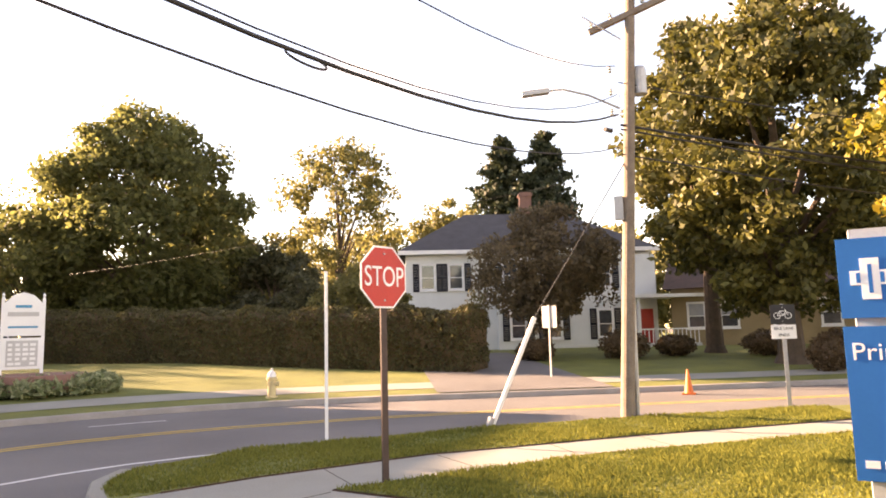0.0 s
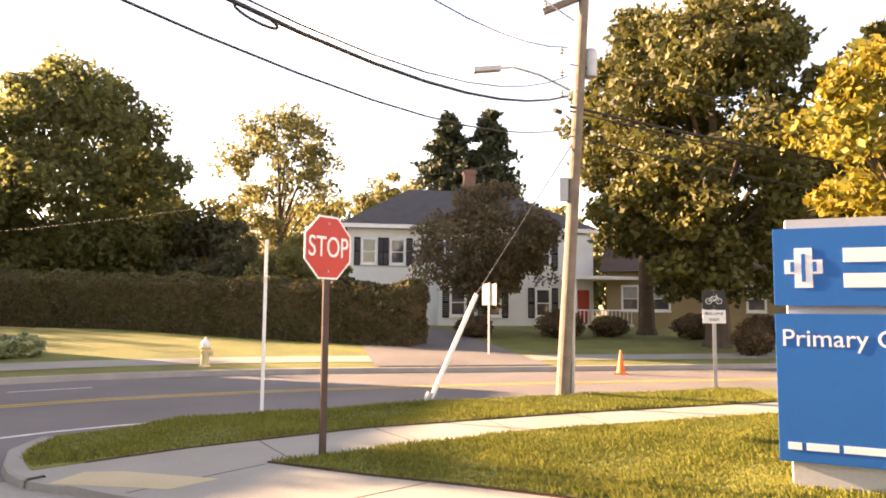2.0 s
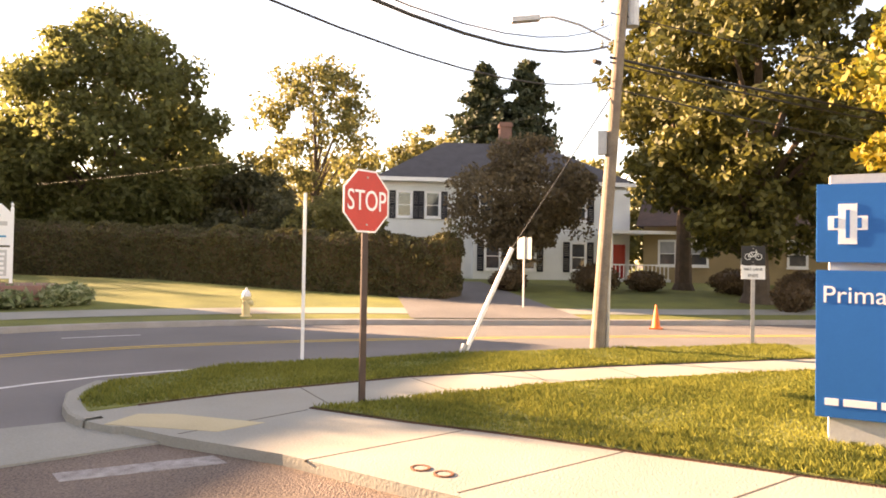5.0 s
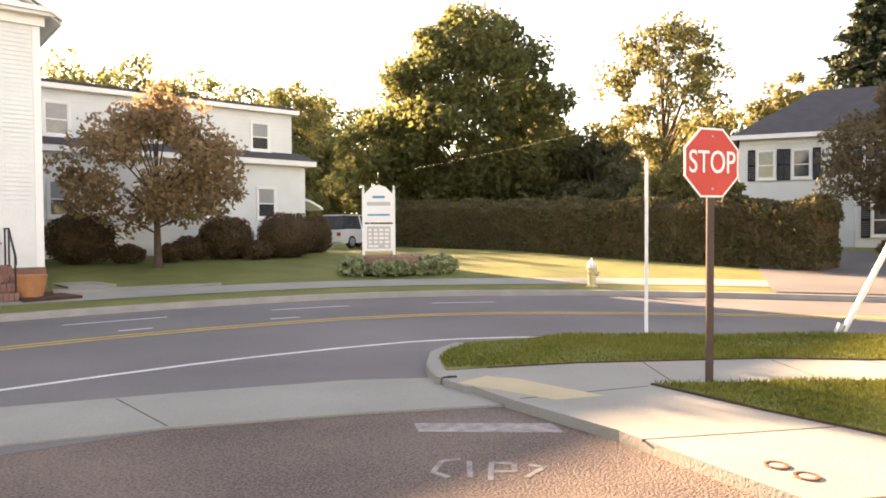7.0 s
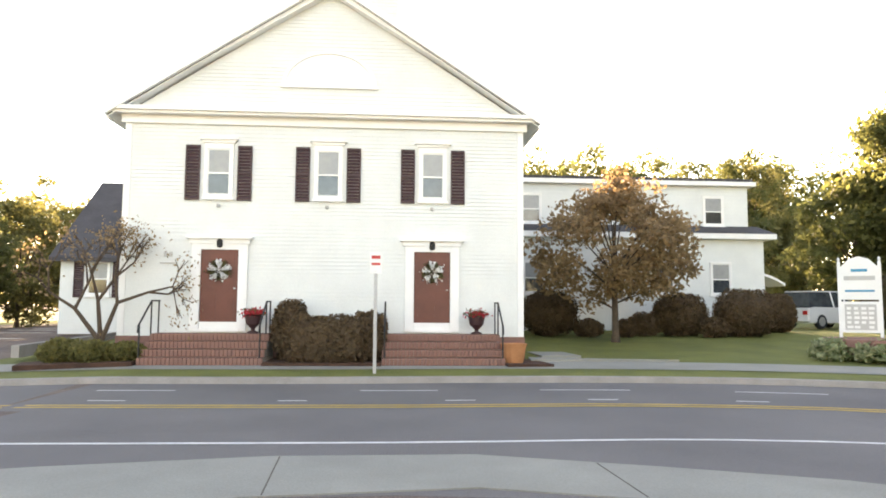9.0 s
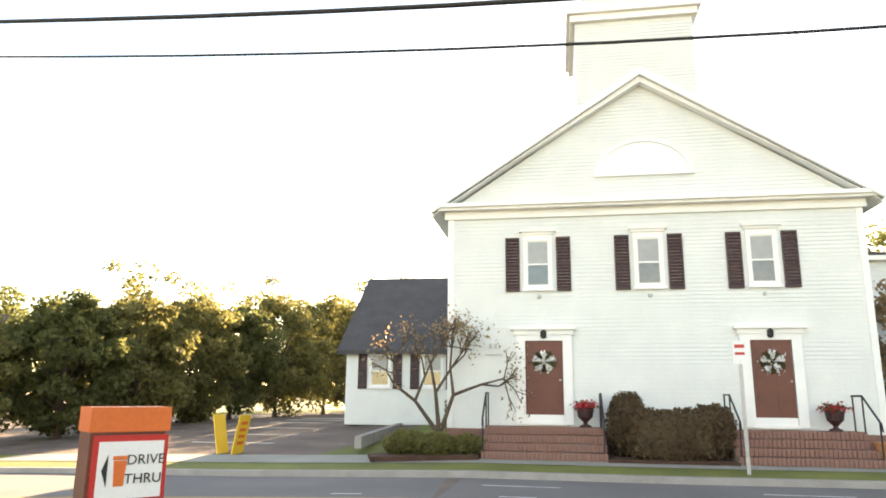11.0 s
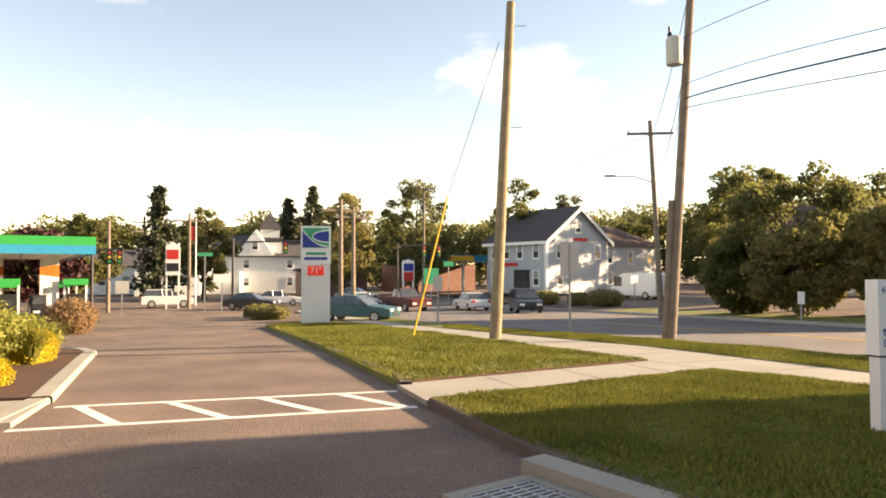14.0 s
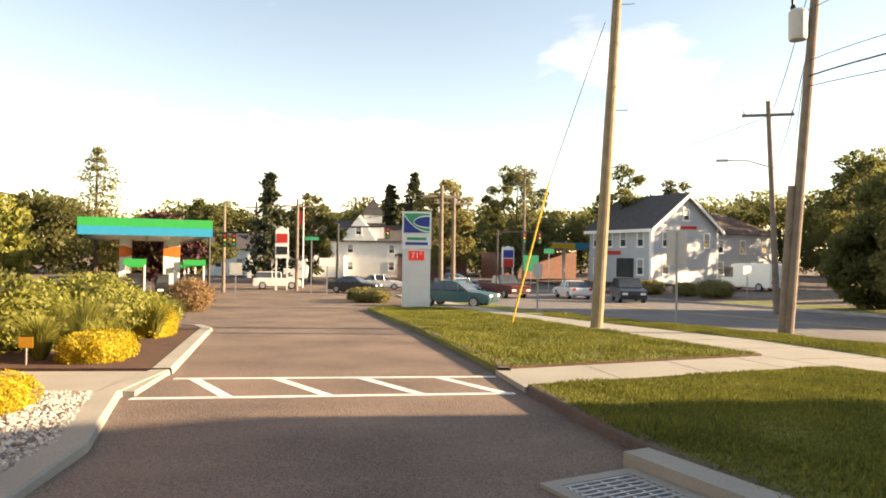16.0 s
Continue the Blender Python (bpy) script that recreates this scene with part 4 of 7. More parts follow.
for a, b in ((-6.75, -3.5), (-0.35, 3.0)):
    steps(a, b)
for x in (-6.7, -3.58, -0.28, 2.93):
    handrail(x)
urn(-4.0)
urn(2.35)
t = thing("flower_pot", pose(3.3, 19.2, 0.27), "terracotta pot beside the steps", "planter")
part("pot", lathe(bmesh.new(), [(0.0, 0), (0.26, 0), (0.36, 0.5), (0.38, 0.56), (0.32, 0.56), (0.3, 0.5), (0, 0.46)], 16), M_TERRA, t)
slab("mulch_bed_1", [(-3.5, 18.6), (-0.36, 18.6), (-0.36, 20.46), (-3.5, 20.46)], 0.33, M_SOIL, 0.3, "red-brown mulch bed between the steps", "planting bed")
slab("mulch_bed_2", [(-9.6, 18.3), (-6.8, 18.6), (-6.8, 20.4), (-8.8, 20.6), (-10, 19.5)], 0.36, M_SOIL, 0.3, "red-brown mulch bed at the church corner", "planting bed")
slab("mulch_bed_3", [(3.02, 18.5), (4.3, 18.6), (4.0, 20.4), (3.02, 20.4)], 0.31, M_SOIL, 0.3, "red-brown mulch bed at the church corner", "planting bed")
bush(-2.9, 19.75, 1.15, 1.0, 1.75, L_BUSH, "tall round clipped dark shrub between the steps", 11, 3500, 0.05)
bush(-1.85, 19.2, 2.3, 1.1, 1.32, L_BUSH, "boxy clipped dark shrub between the steps", 12, 5500, 0.05, 0.6)
bush(-0.7, 19.7, 0.9, 1.0, 1.4, L_BUSH, "boxy clipped dark shrub between the steps", 13, 3000, 0.05, 0.5)
for i, (x, y, w, h) in enumerate(((-7.2, 19.3, 1.1, 0.62), (-8.0, 19.1, 1.0, 0.7), (-8.9, 19.4, 1.2, 0.75))):
    bush(x, y, w, w * 0.9, h, L_OLIVE, "low loose green shrub in the mulch bed", 20 + i, 2200, 0.055, wild=0.12)
bush(-7.6, 21.3, 1.1, 1.0, 1.9, L_BUSH, "round clipped shrub at the church corner", 24, 2600, 0.05)
t = thing("bare_tree", pose(-8.0, 19.6, 0.3), "small thinly leaved tree with bare forked stems", "tree")
rng = np.random.default_rng(5)
bm, tips = bmesh.new(), []


def fork(p, d, ln, r, k):
    q = p + d * ln
    tube(bm, p, q, r, r * 0.7, 6, False)
    if k == 0:
        tips.append(np.array(q))
        return
    for _ in range(2 if k > 2 else 3):
        e = (d + Vector(rng.normal(size=3)) * 0.45 + Vector((0, 0, 0.12))).normalized()
        fork(q, e, ln * rng.uniform(0.62, 0.85), r * 0.66, k - 1)


fork(Vector((0, 0, 0)), Vector((-0.12, 0, 1)).normalized(), 0.7, 0.12, 0)
for dx in (-0.75, -0.1, 0.35):
    fork(Vector((0, 0, 0.5)), Vector((dx, 0.1 * dx, 1)).normalized(), 1.15, 0.075, 4)
part("trunk", bm, M_BARK, t)
o = new("crown", leaf_mesh("crown", np.repeat(np.array(tips), 9, 0) + rng.normal(size=(len(tips) * 9, 3)) * 0.18, 0.055, L_BROWN, rng))
o.parent = t


def post_sign(x, y, top, plates, rz, label, category="road sign", post_m=None, z=None, r=0.03, name="road_sign"):
    z = gz(x, y) if z is None else z
    t = thing(name, pose(x, y, z, 0, 0, rz), label, category)
    bm = B(-r, r, -0.012, 0.018, -0.2, top - 0.02)
    box(bm, -r - 0.012, -r, -0.012, -0.004, -0.2, top - 0.02)
    box(bm, r, r + 0.012, -0.012, -0.004, -0.2, top - 0.02)
    part("post", bm, post_m or M_STEEL, t)
    for w, z0, z1, m in plates:
        p = part("plate", box(bmesh.new(), -w / 2, w / 2, -0.026, -0.018, z0, z1), m, t)
        for zz in (z0 + 0.06, z1 - 0.06):
            part("bolt", tube(bmesh.new(), (0, -0.034, zz), (0, -0.02, zz), 0.011, None, 6), M_STEEL, p)
    return t


# sign on the church pavement
cs = post_sign(-0.5, 17.35, 3.0, [(0.3, 2.45, 2.98, M_SIGNW)], 0, "small white parking sign on a grey post", z=0.2)
part("text_bar", B(-0.11, 0.11, -0.03, -0.026, 2.82, 2.9), M_STOP, cs)
part("text_bar", B(-0.11, 0.11, -0.03, -0.026, 2.66, 2.72), M_STOP, cs)
# number and small plates on the church wall
for x, z, w, h in ((-6.65, 3.3, 0.09, 0.14), (-6.5, 3.3, 0.09, 0.14), (-6.55, 3.05, 0.5, 0.03)):
    part("number_bar", B(x + 2.05 - w / 2, x + 2.05 + w / 2, -0.05, -0.015, z - h / 2, z + h / 2), M_GREYP, church)
for x in (-5.2, -2.05, 1.05):
    part("wall_lamp", lathe(bmesh.new(), [(0.0, 0), (0.05, 0.02), (0.05, 0.1), (0.0, 0.12)], 8, (x + 2.05, -0.07, 4.68)), M_GREYP, church)

# ---- annex planting ----
tree(8.3, 25.6, 6.3, 7.4, L_BROWN, "spreading rust-brown ornamental tree before the annex", 31, 0.13, 0.22, 105, 110, 0.11, shape=2.6)
for i, (x, y, w, h) in enumerate(((6.4, 28.4, 2.3, 1.9), (11.9, 28.2, 2.2, 1.8), (14.4, 27.6, 2.5, 1.95), (16.7, 29.2, 1.6, 1.7))):
    bush(x, y, w, w * 0.9, h, L_BUSH, "large round clipped shrub before the annex wall", 40 + i, 6000, 0.055, 0.05, group="annex shrubs")
for i, (x, y, w, h) in enumerate(((7.9, 27.8, 1.2, 0.75), (9.3, 27.5, 0.9, 0.75), (10.4, 28.2, 1.5, 1.0), (12.9, 27.2, 1.3, 0.85))):
    bush(x, y, w, w * 0.8, h, L_BUSH, "low dark shrub before the annex wall", 45 + i, 1800, 0.06, wild=0.08)
slab("church_walk", [(4.0, 20.6), (4.6, 20.3), (8.2, 19.6), (5.3, 19.7), (3.9, 19.8)], 0.36, M_WALK, 0.1, "pale concrete walk to the side door", "pavement")
slab("church_walk_2", [(4.1, 26), (5.2, 26), (5.6, 20.6), (4.4, 20.6)], 0.4, M_WALK, 0.15, "pale concrete walk to the side door", "pavement")

# church notice board in its bed
nb = thing("notice_board", pose(14.25, 20.3, 0.95, 0, 0, -33) @ Matrix.Diagonal((0.87, 1, 1.19, 1)), "white church notice board on two posts in a planted bed", "notice board")
for s in (-1, 1):
    p = part("post", B(s * 0.62 - 0.05, s * 0.62 + 0.05, -0.05, 0.05, -0.5, 1.95), M_TRIM, nb)
    part("finial", lathe(bmesh.new(), [(0.06, 0), (0.03, 0.05), (0.055, 0.1), (0.0, 0.17)], 8, (s * 0.62, 0, 1.95)), M_TRIM, p)
bm = prism(bmesh.new(), [(-0.57, 1.0), (0.57, 1.0), (0.57, 1.85), (0.3, 2.05), (0, 2.12), (-0.3, 2.05), (-0.57, 1.85)], -0.06, 0.06)
part("header", bm, M_TRIM, nb)
bm = B(-0.57, 0.57, -0.06, 0.06, 0.15, 0.95)
part("case", bm, M_TRIM, nb)
part("board", B(-0.48, 0.48, -0.07, -0.06, 0.22, 0.88), M_GREYP, nb, "grey letter board")
rng = np.random.default_rng(8)
for i in range(5):
    for j in range(4):
        if rng.uniform() < 0.75:
            part("text_bar", B(-0.42 + j * 0.22, -0.42 + j * 0.22 + rng.uniform(0.12, 0.19), -0.075, -0.07, 0.26 + i * 0.12, 0.33 + i * 0.12), M_SIGNW, nb)
for z, w, h in ((1.72, 0.5, 0.07), (1.5, 0.95, 0.11), (1.2, 0.9, 0.05)):
    part("text_bar", B(-w / 2, w / 2, -0.068, -0.06, z, z + h), M_TEAL if h < 0.1 else M_GREYP, nb)
t = thing("raised_bed", pose(14.35, 19.8, 0.55, 0, 0, -33), "low brick-edged bed under the notice board", "planting bed")
bm = bmesh.new()
lathe(bm, [(0.0, 0), (1.5, 0), (1.45, 0.42), (0, 0.45)], 20)
part("edging", bm, M_BRICK, t)
for i, (x, y, w) in enumerate(((12.9, 19.6, 1.3), (13.8, 18.9, 1.6), (14.9, 18.5, 1.3), (15.5, 18.3, 1.1))):
    bush(x, y, w, w * 0.8, 0.62, L_HOSTA, "pale variegated hosta clump", 60 + i, 900, 0.13, wild=0.25, group="hostas round the notice board", name="hosta")

# hydrant
t = thing("fire_hydrant", pose(16.4, 12.6, 0.17, 0, 0, 20), "cream-painted fire hydrant on the grass verge", "hydrant")
part("barrel", lathe(bmesh.new(), [(0.0, 0), (0.17, 0), (0.17, 0.05), (0.115, 0.07), (0.115, 0.5), (0.155, 0.52), (0.155, 0.57), (0.12, 0.6)], 16), M_HYD, t)
part("bonnet", lathe(bmesh.new(), [(0.125, 0.6), (0.125, 0.66), (0.09, 0.74), (0.035, 0.78), (0.035, 0.84), (0.0, 0.85)], 16), M_SIGNW, t)
for a, b, r in (((-0.22, 0, 0.42), (0.22, 0, 0.42), 0.06), ((0, -0.2, 0.4), (0, 0, 0.4), 0.075)):
    part("outlet", tube(bmesh.new(), a, b, r, None, 10), M_HYD, t)

# ---- near signs ----
ss = thing("stop_sign", pose(7.52, 4.1, 0.1, 0, 0, -18), "red octagonal stop sign on a brown steel post", "stop sign")
bm = B(-0.032, 0.032, -0.018, 0.022, -0.3, 2.85)
box(bm, -0.05, -0.032, -0.018, -0.008, -0.3, 2.85)
box(bm, 0.032, 0.05, -0.018, -0.008, -0.3, 2.85)
part("post", bm, M_DARKST, ss)


def octagon(r, y0, y1, zc):
    q = r / math.cos(math.pi / 8)
    return prism(bmesh.new(), [(q * math.cos(math.pi / 8 + i * math.pi / 4), zc + q * math.sin(math.pi / 8 + i * math.pi / 4)) for i in range(8)], y0, y1)


pl = part("plate", octagon(0.385, -0.03, -0.022, 2.49), M_SIGNW, ss, "white octagonal rim")
part("face", octagon(0.362, -0.034, -0.03, 2.49), M_STOP, pl, "red octagonal face")
words("lettering", "STOP", 0.34, pose(0, -0.037, 2.485) @ Matrix.Diagonal((0.82, 1, 1.05, 1)), M_SIGNW, pl)
for z in (2.78, 2.2):
    part("bolt", tube(bmesh.new(), (0, -0.045, z), (0, -0.03, z), 0.013, None, 8), M_STEEL, pl)
t = thing("sign_post", pose(10.53, 6.9, 0.1, 0, 0, -57), "tall bare white sign seen edge-on on its post", "road sign")
bm = B(-0.03, 0.03, -0.02, 0.02, -0.3, 2.95)
part("post", bm, M_SIGNW, t)
part("plate", B(-0.012, 0.012, -0.24, 0.24, 2.28, 2.93), M_SIGNW, t)
# bike lane sign
bk = post_sign(16.75, -0.75, 2.27, [(0.5, 1.82, 2.24, M_BLACK), (0.5, 1.5, 1.8, M_SIGNW)], -80, "black and white bike lane ends sign on a steel post", z=0.08)
words("lettering", "BIKE LANE", 0.085, pose(0, -0.03, 1.72), M_BLACK, bk)
words("lettering", "ENDS", 0.085, pose(0, -0.03, 1.58), M_BLACK, bk)
for s in (-1, 1):
    bm = bmesh.new()
    for i in range(16):
        a0, a1 = 2 * math.pi * i / 16, 2 * math.pi * (i + 1) / 16
        tube(bm, (s * 0.11 + 0.065 * math.cos(a0), -0.029, 2.0 + 0.065 * math.sin(a0)), (s * 0.11 + 0.065 * math.cos(a1), -0.029, 2.0 + 0.065 * math.sin(a1)), 0.008, None, 4, False)
    part("wheel_symbol", bm, M_SIGNW, bk)
bm = bmesh.new()
for a, b in (((-0.11, 2.0), (-0.05, 2.1)), ((-0.05, 2.1), (0.07, 2.1)), ((0.07, 2.1), (0.11, 2.0)), ((-0.05, 2.1), (0.01, 2.0)), ((0.01, 2.0), (0.07, 2.1)), ((-0.11, 2.0), (0.01, 2.0)), ((0.05, 2.15), (0.07, 2.1))):
    tube(bm, (a[0], -0.029, a[1]), (b[0], -0.029, b[1]), 0.008, None, 4, False)
part("frame_symbol", bm, M_SIGNW, bk)
post_sign(23.3, 6.2, 2.5, [(0.6, 1.7, 2.45, M_GREYP)], 70, "grey back of a road sign beyond the road", z=gz(23.3, 6.2))
post_sign(24.6, -4.5, 2.5, [(0.6, 1.7, 2.45, M_GREYP)], 90, "grey back of a road sign beyond the road", z=gz(24.6, -4.5))
t = thing("traffic_cone", pose(20.9, 1.6, gz(20.9, 1.6)), "orange traffic cone on the far driveway", "traffic cone")
part("base", B(-0.18, 0.18, -0.18, 0.18, 0, 0.04), M_ORANGE, t)
part("cone", lathe(bmesh.new(), [(0.13, 0.04), (0.025, 0.7), (0.0, 0.7)], 14), M_ORANGE, t)
# blue clinic sign
bs = thing("clinic_sign", pose(7.85, -0.88, 0.04, 0, 0, 264), "large blue clinic sign panels on a grey block", "sign")
part("block", B(0.12, 2.5, 0.02, 0.3, -0.1, 2.76), M_GREYP, bs)
up_ = part("panel", box(bmesh.new(), 0.0, 2.6, -0.06, 0.02, 1.88, 2.66), M_SIGNB, bs, "blue upper panel")
lo_ = part("panel", box(bmesh.new(), 0.0, 2.6, -0.06, 0.02, 0.34, 1.8), M_SIGNB, bs, "blue lower panel")
bm = B(0.1, 0.44, -0.066, -0.06, 2.2, 2.34)
box(bm, 0.19, 0.35, -0.066, -0.06, 2.34, 2.46)
box(bm, 0.19, 0.35, -0.066, -0.06, 2.06, 2.2)
part("symbol", bm, M_SIGNW, up_, "white cross symbol")
for x, z0, z1 in ((0.17, 2.22, 2.32), (0.27, 2.12, 2.4), (0.37, 2.22, 2.32)):
    part("symbol", B(x - 0.018, x + 0.018, -0.07, -0.066, z0, z1), M_SIGNB, up_)
for x, z, w in ((0.62, 2.38, 0.95), (0.62, 2.13, 0.7)):
    part("text_bar", B(x, x + w, -0.066, -0.06, z - 0.07, z + 0.07), M_SIGNW, up_)
words("lettering", "Primary C", 0.24, pose(0.05, -0.062, 1.55), M_SIGNW, lo_, 0.003, "LEFT")
for x, w in ((0.08, 0.12), (0.24, 0.28), (0.56, 0.5)):
    part("text_bar", B(x, x + w, -0.066, -0.06, 0.46, 0.53), M_SIGNW, lo_)

# ---- utility pole by the verge, guy wire and cables ----


def cable(name, p, q, sag, r, label, skew=0.0):
    cu = bpy.data.curves.new(name, "CURVE")
    cu.dimensions, cu.bevel_depth, cu.bevel_resolution = "3D", r, 1
    sp = cu.splines.new("POLY")
    n = 28
    sp.points.add(n)
    for i in range(n + 1):
        k = i / n
        c = Vector(p).lerp(Vector(q), k)
        sp.points[i].co = (c.x, c.y, c.z - sag * 4 * k * (1 - k) * (1 + skew * (1 - 2 * k)), 1)
    tmp = bpy.data.objects.new(name, cu)
    scene.collection.objects.link(tmp)
    me = bpy.data.meshes.new_from_object(tmp.evaluated_get(bpy.context.evaluated_depsgraph_get()))
    bpy.data.objects.remove(tmp)
    me.materials.clear()
    me.materials.append(M_WIRE)
    ob = new(name, me)
    return tagged(ob, label, "cable", "overhead cables")


def insulator(bm, o, h=0.16):
    lathe(bm, [(0.02, 0), (0.05, 0.02), (0.025, 0.06), (0.055, 0.08), (0.025, 0.12), (0.04, 0.14), (0.0, h)], 8, o)


pr = thing("utility_pole", pose(14.6, 2.35, 0.08), "leaning weathered utility pole with a street lamp and cross arm", "utility pole")
part("pole", tube(bmesh.new(), (0, 0, -0.3), (0.46, -0.54, 9.6), 0.145, 0.105, 14), M_POLE, pr)
part("conduit", tube(bmesh.new(), (0.14, -0.2, 0), (0.2, -0.24, 3.0), 0.05, None, 8), M_STEEL, pr)
part("cable_riser", tube(bmesh.new(), (0.19, -0.1, 2.8), (0.36, -0.3, 6.6), 0.03, None, 6), M_WIRE, pr)
bm = box(bmesh.new(), -0.06, 0.06, -0.95, 0.95, -0.06, 0.06)
arm = part("cross_arm", bm, M_POLE, pr)
arm.matrix_local = pose(0.36, -0.5, 8.72, -19, 0, 8)
for y in (-0.85, -0.35, 0.4, 0.85):
    bm = bmesh.new()
    insulator(bm, (0, y, 0.06))
    part("insulator", bm, M_GREYP, arm)
part("brace", tube(bmesh.new(), (0.2, -0.3, 8.1), (0.1, 0.5, 8.75), 0.015, None, 6), M_STEEL, pr)
part("transformer", lathe(bmesh.new(), [(0, 0), (0.15, 0), (0.15, 0.55), (0.12, 0.62), (0, 0.64)], 14, (0.52, -0.6, 6.9)), M_STEEL, pr)
for z in (6.35, 6.8, 7.3):
    bm = bmesh.new()
    insulator(bm, (-0.02, -0.05, z))
    part("insulator", bm, M_GREYP, pr)
part("meter_box", B(0.05, 0.19, -0.16, 0.02, 4.1, 4.6), M_STEEL, pr)
bm = bmesh.new()
arc = [(0.2, -0.2, 6.55), (-0.1, 0.4, 6.85), (-0.4, 0.9, 6.97), (-0.66, 1.22, 6.9)]
for a, b in zip(arc, arc[1:]):
    tube(bm, a, b, 0.025, None, 8)
lampa = part("lamp_arm", bm, M_STEEL, pr)
bm = box(bmesh.new(), -0.09, 0.09, -0.3, 0.3, -0.05, 0.05)
o = part("lamp_head", bm, M_STEEL, lampa)
o.location, o.rotation_euler = (-0.76, 1.42, 6.86), (radians(-8), 0, radians(28))
part("pole_step", tube(bmesh.new(), (-0.1, 0.1, 6.05), (0.1, 0.0, 6.05), 0.05, None, 8), M_WIRE, pr)
gy = thing("guy_wire", pose(12.62, 4.6, 0.1), "white-sleeved guy wire anchored in the verge", "guy wire")
part("sleeve", tube(bmesh.new(), (0, 0, -0.1), (0.75, -0.75, 2.05), 0.046, None, 10), M_SIGNW, gy)
part("wire", tube(bmesh.new(), (0.75, -0.75, 2.05), (2.25, -2.57, 5.5), 0.012, None, 6), M_WIRE, gy)
part("anchor", tube(bmesh.new(), (-0.06, 0.06, -0.15), (0.03, -0.03, 0.16), 0.07, None, 8), M_STEEL, gy)
TP = (-20.75, 7.7)
for z0, z1, sag, r, k in ((6.5, 7.3, 2.12, 0.022, 0.65), (5.78, 7.0, 2.0, 0.012, 0.55), (6.95, 7.75, 2.4, 0.010, 0.75), (7.6, 9.27, 2.15, 0.010, 0.7)):
    cable("cable", (14.8, 2.2, z0), (TP[0], TP[1], z1), sag, r, "black overhead cable between the utility poles", k)
for z0, y1, z1, r in ((6.25, -26, 5.8, 0.028), (6.15, -25.4, 5.4, 0.02), (5.6, -25, 4.9, 0.016), (7.2, -26, 7.0, 0.012)):
    cable("cable", (14.75, 2.15, z0), (34, y1, z1), 1.0, r, "black overhead cable running on along the road")
cable("cable", (14.7, 2.1, 7.0), (40, 9, 5.5), 0.5, 0.006, "thin service cable to the white house")
cable("cable", (14.7, 2.3, 5.2), (22.2, 28.6, 5.05), 0.15, 0.003, "thin service cable across the road")
t = thing("cable_loop", pose(5.3, 3.68, 4.52), "coil of spare cable hung on the overhead line", "cable")
bm = bmesh.new()
for i in range(20):
    a0, a1 = 2 * math.pi * i / 20, 2 * math.pi * (i + 1) / 20
    tube(bm, (0.27 * math.cos(a0), -0.05 * math.cos(a0), 0.05 * math.sin(a0)), (0.27 * math.cos(a1), -0.05 * math.cos(a1), 0.05 * math.sin(a1)), 0.014, None, 6, False)
part("coil", bm, M_WIRE, t)

# ---- white house with black shutters ----
HR = -63.0
hz = 0.5
house = thing("house", pose(37.9, 19.0, hz, 0, 0, HR), "white two-storey house with black shutters and a grey hip roof", "house")
bm = shell(bmesh.new(), 0, 5.6, 0, 10, 0, 6.5)
clapboards(bm, 0, 5.6, 0.4, 6.4, 0, 0.14)
part("wall", bm, M_WHITE, house)
bm = shell(bmesh.new(), 5.6, 15.5, -0.6, 9, 0, 6.0)
clapboards(bm, 5.6, 15.5, 0.4, 5.9, -0.6, 0.14)
part("front_wall", bm, M_WHITE, house)
bm = bmesh.new()
e = 0.45
vs = [bm.verts.new(c) for c in ((-e, -e, 6.5), (15.5 + e, -e, 6.5), (15.5 + e, 10 + e, 6.5), (-e, 10 + e, 6.5), (4.2, 4.8, 9.6), (11, 4.8, 9.6))]
for f in ((0, 1, 5, 4), (1, 2, 5), (2, 3, 4, 5), (3, 0, 4), (3, 2, 1, 0)):
    bm.faces.new([vs[i] for i in f])
part("roof", bm, M_ROOF, house)
bm = B(-e - 0.03, 15.5 + e, -e - 0.06, -e + 0.08, 6.25, 6.5)
box(bm, -e - 0.03, -e + 0.08, -e, 10 + e, 6.25, 6.5)
box(bm, 0, 15.5, -0.06, 0, 6.0, 6.25)
part("cornice", bm, M_TRIM, house)
bm = B(8.0, 8.8, 4.0, 4.7, 7.4, 11.0)
box(bm, 7.94, 8.86, 3.94, 4.76, 10.7, 10.9)
part("chimney", bm, M_BRICK, house)
for cx, z in ((1.35, 4.05), (3.1, 4.05), (1.35, 1.1), (3.1, 1.1)):
    window(house, cx, z, 0.8, 1.55, 0, (M_SHUTB, 0.38, 0.05), pane_m=M_GLASS)
for cx, z in ((6.4, 4.0), (8.6, 4.0), (6.8, 0.9), (9.0, 0.9), (12.2, 0.9), (12.2, 4.0)):
    window(house, cx, z, 0.85, 1.7, -0.6, (M_SHUTB, 0.4, 0.05), pane_m=M_GLASS)
bm = B(14.2, 15.2, -0.66, -0.6, 0.5, 2.6)
part("door", bm, M_REDD, house, "bright red front door")
bm = B(13.6, 18.0, -2.6, -0.62, 0.3, 0.5)
porch = part("porch", bm, M_GREYP, house)
for i in range(18):
    part("baluster", B(13.65 + i * 0.25, 13.69 + i * 0.25, -2.58, -2.54, 0.5, 1.3), M_TRIM, porch)
part("rail", B(13.6, 18.0, -2.6, -2.52, 1.3, 1.38), M_TRIM, porch)
for x in (13.65, 17.9):
    part("column", B(x - 0.08, x + 0.08, -2.6, -2.44, 0.5, 3.2), M_TRIM, porch)
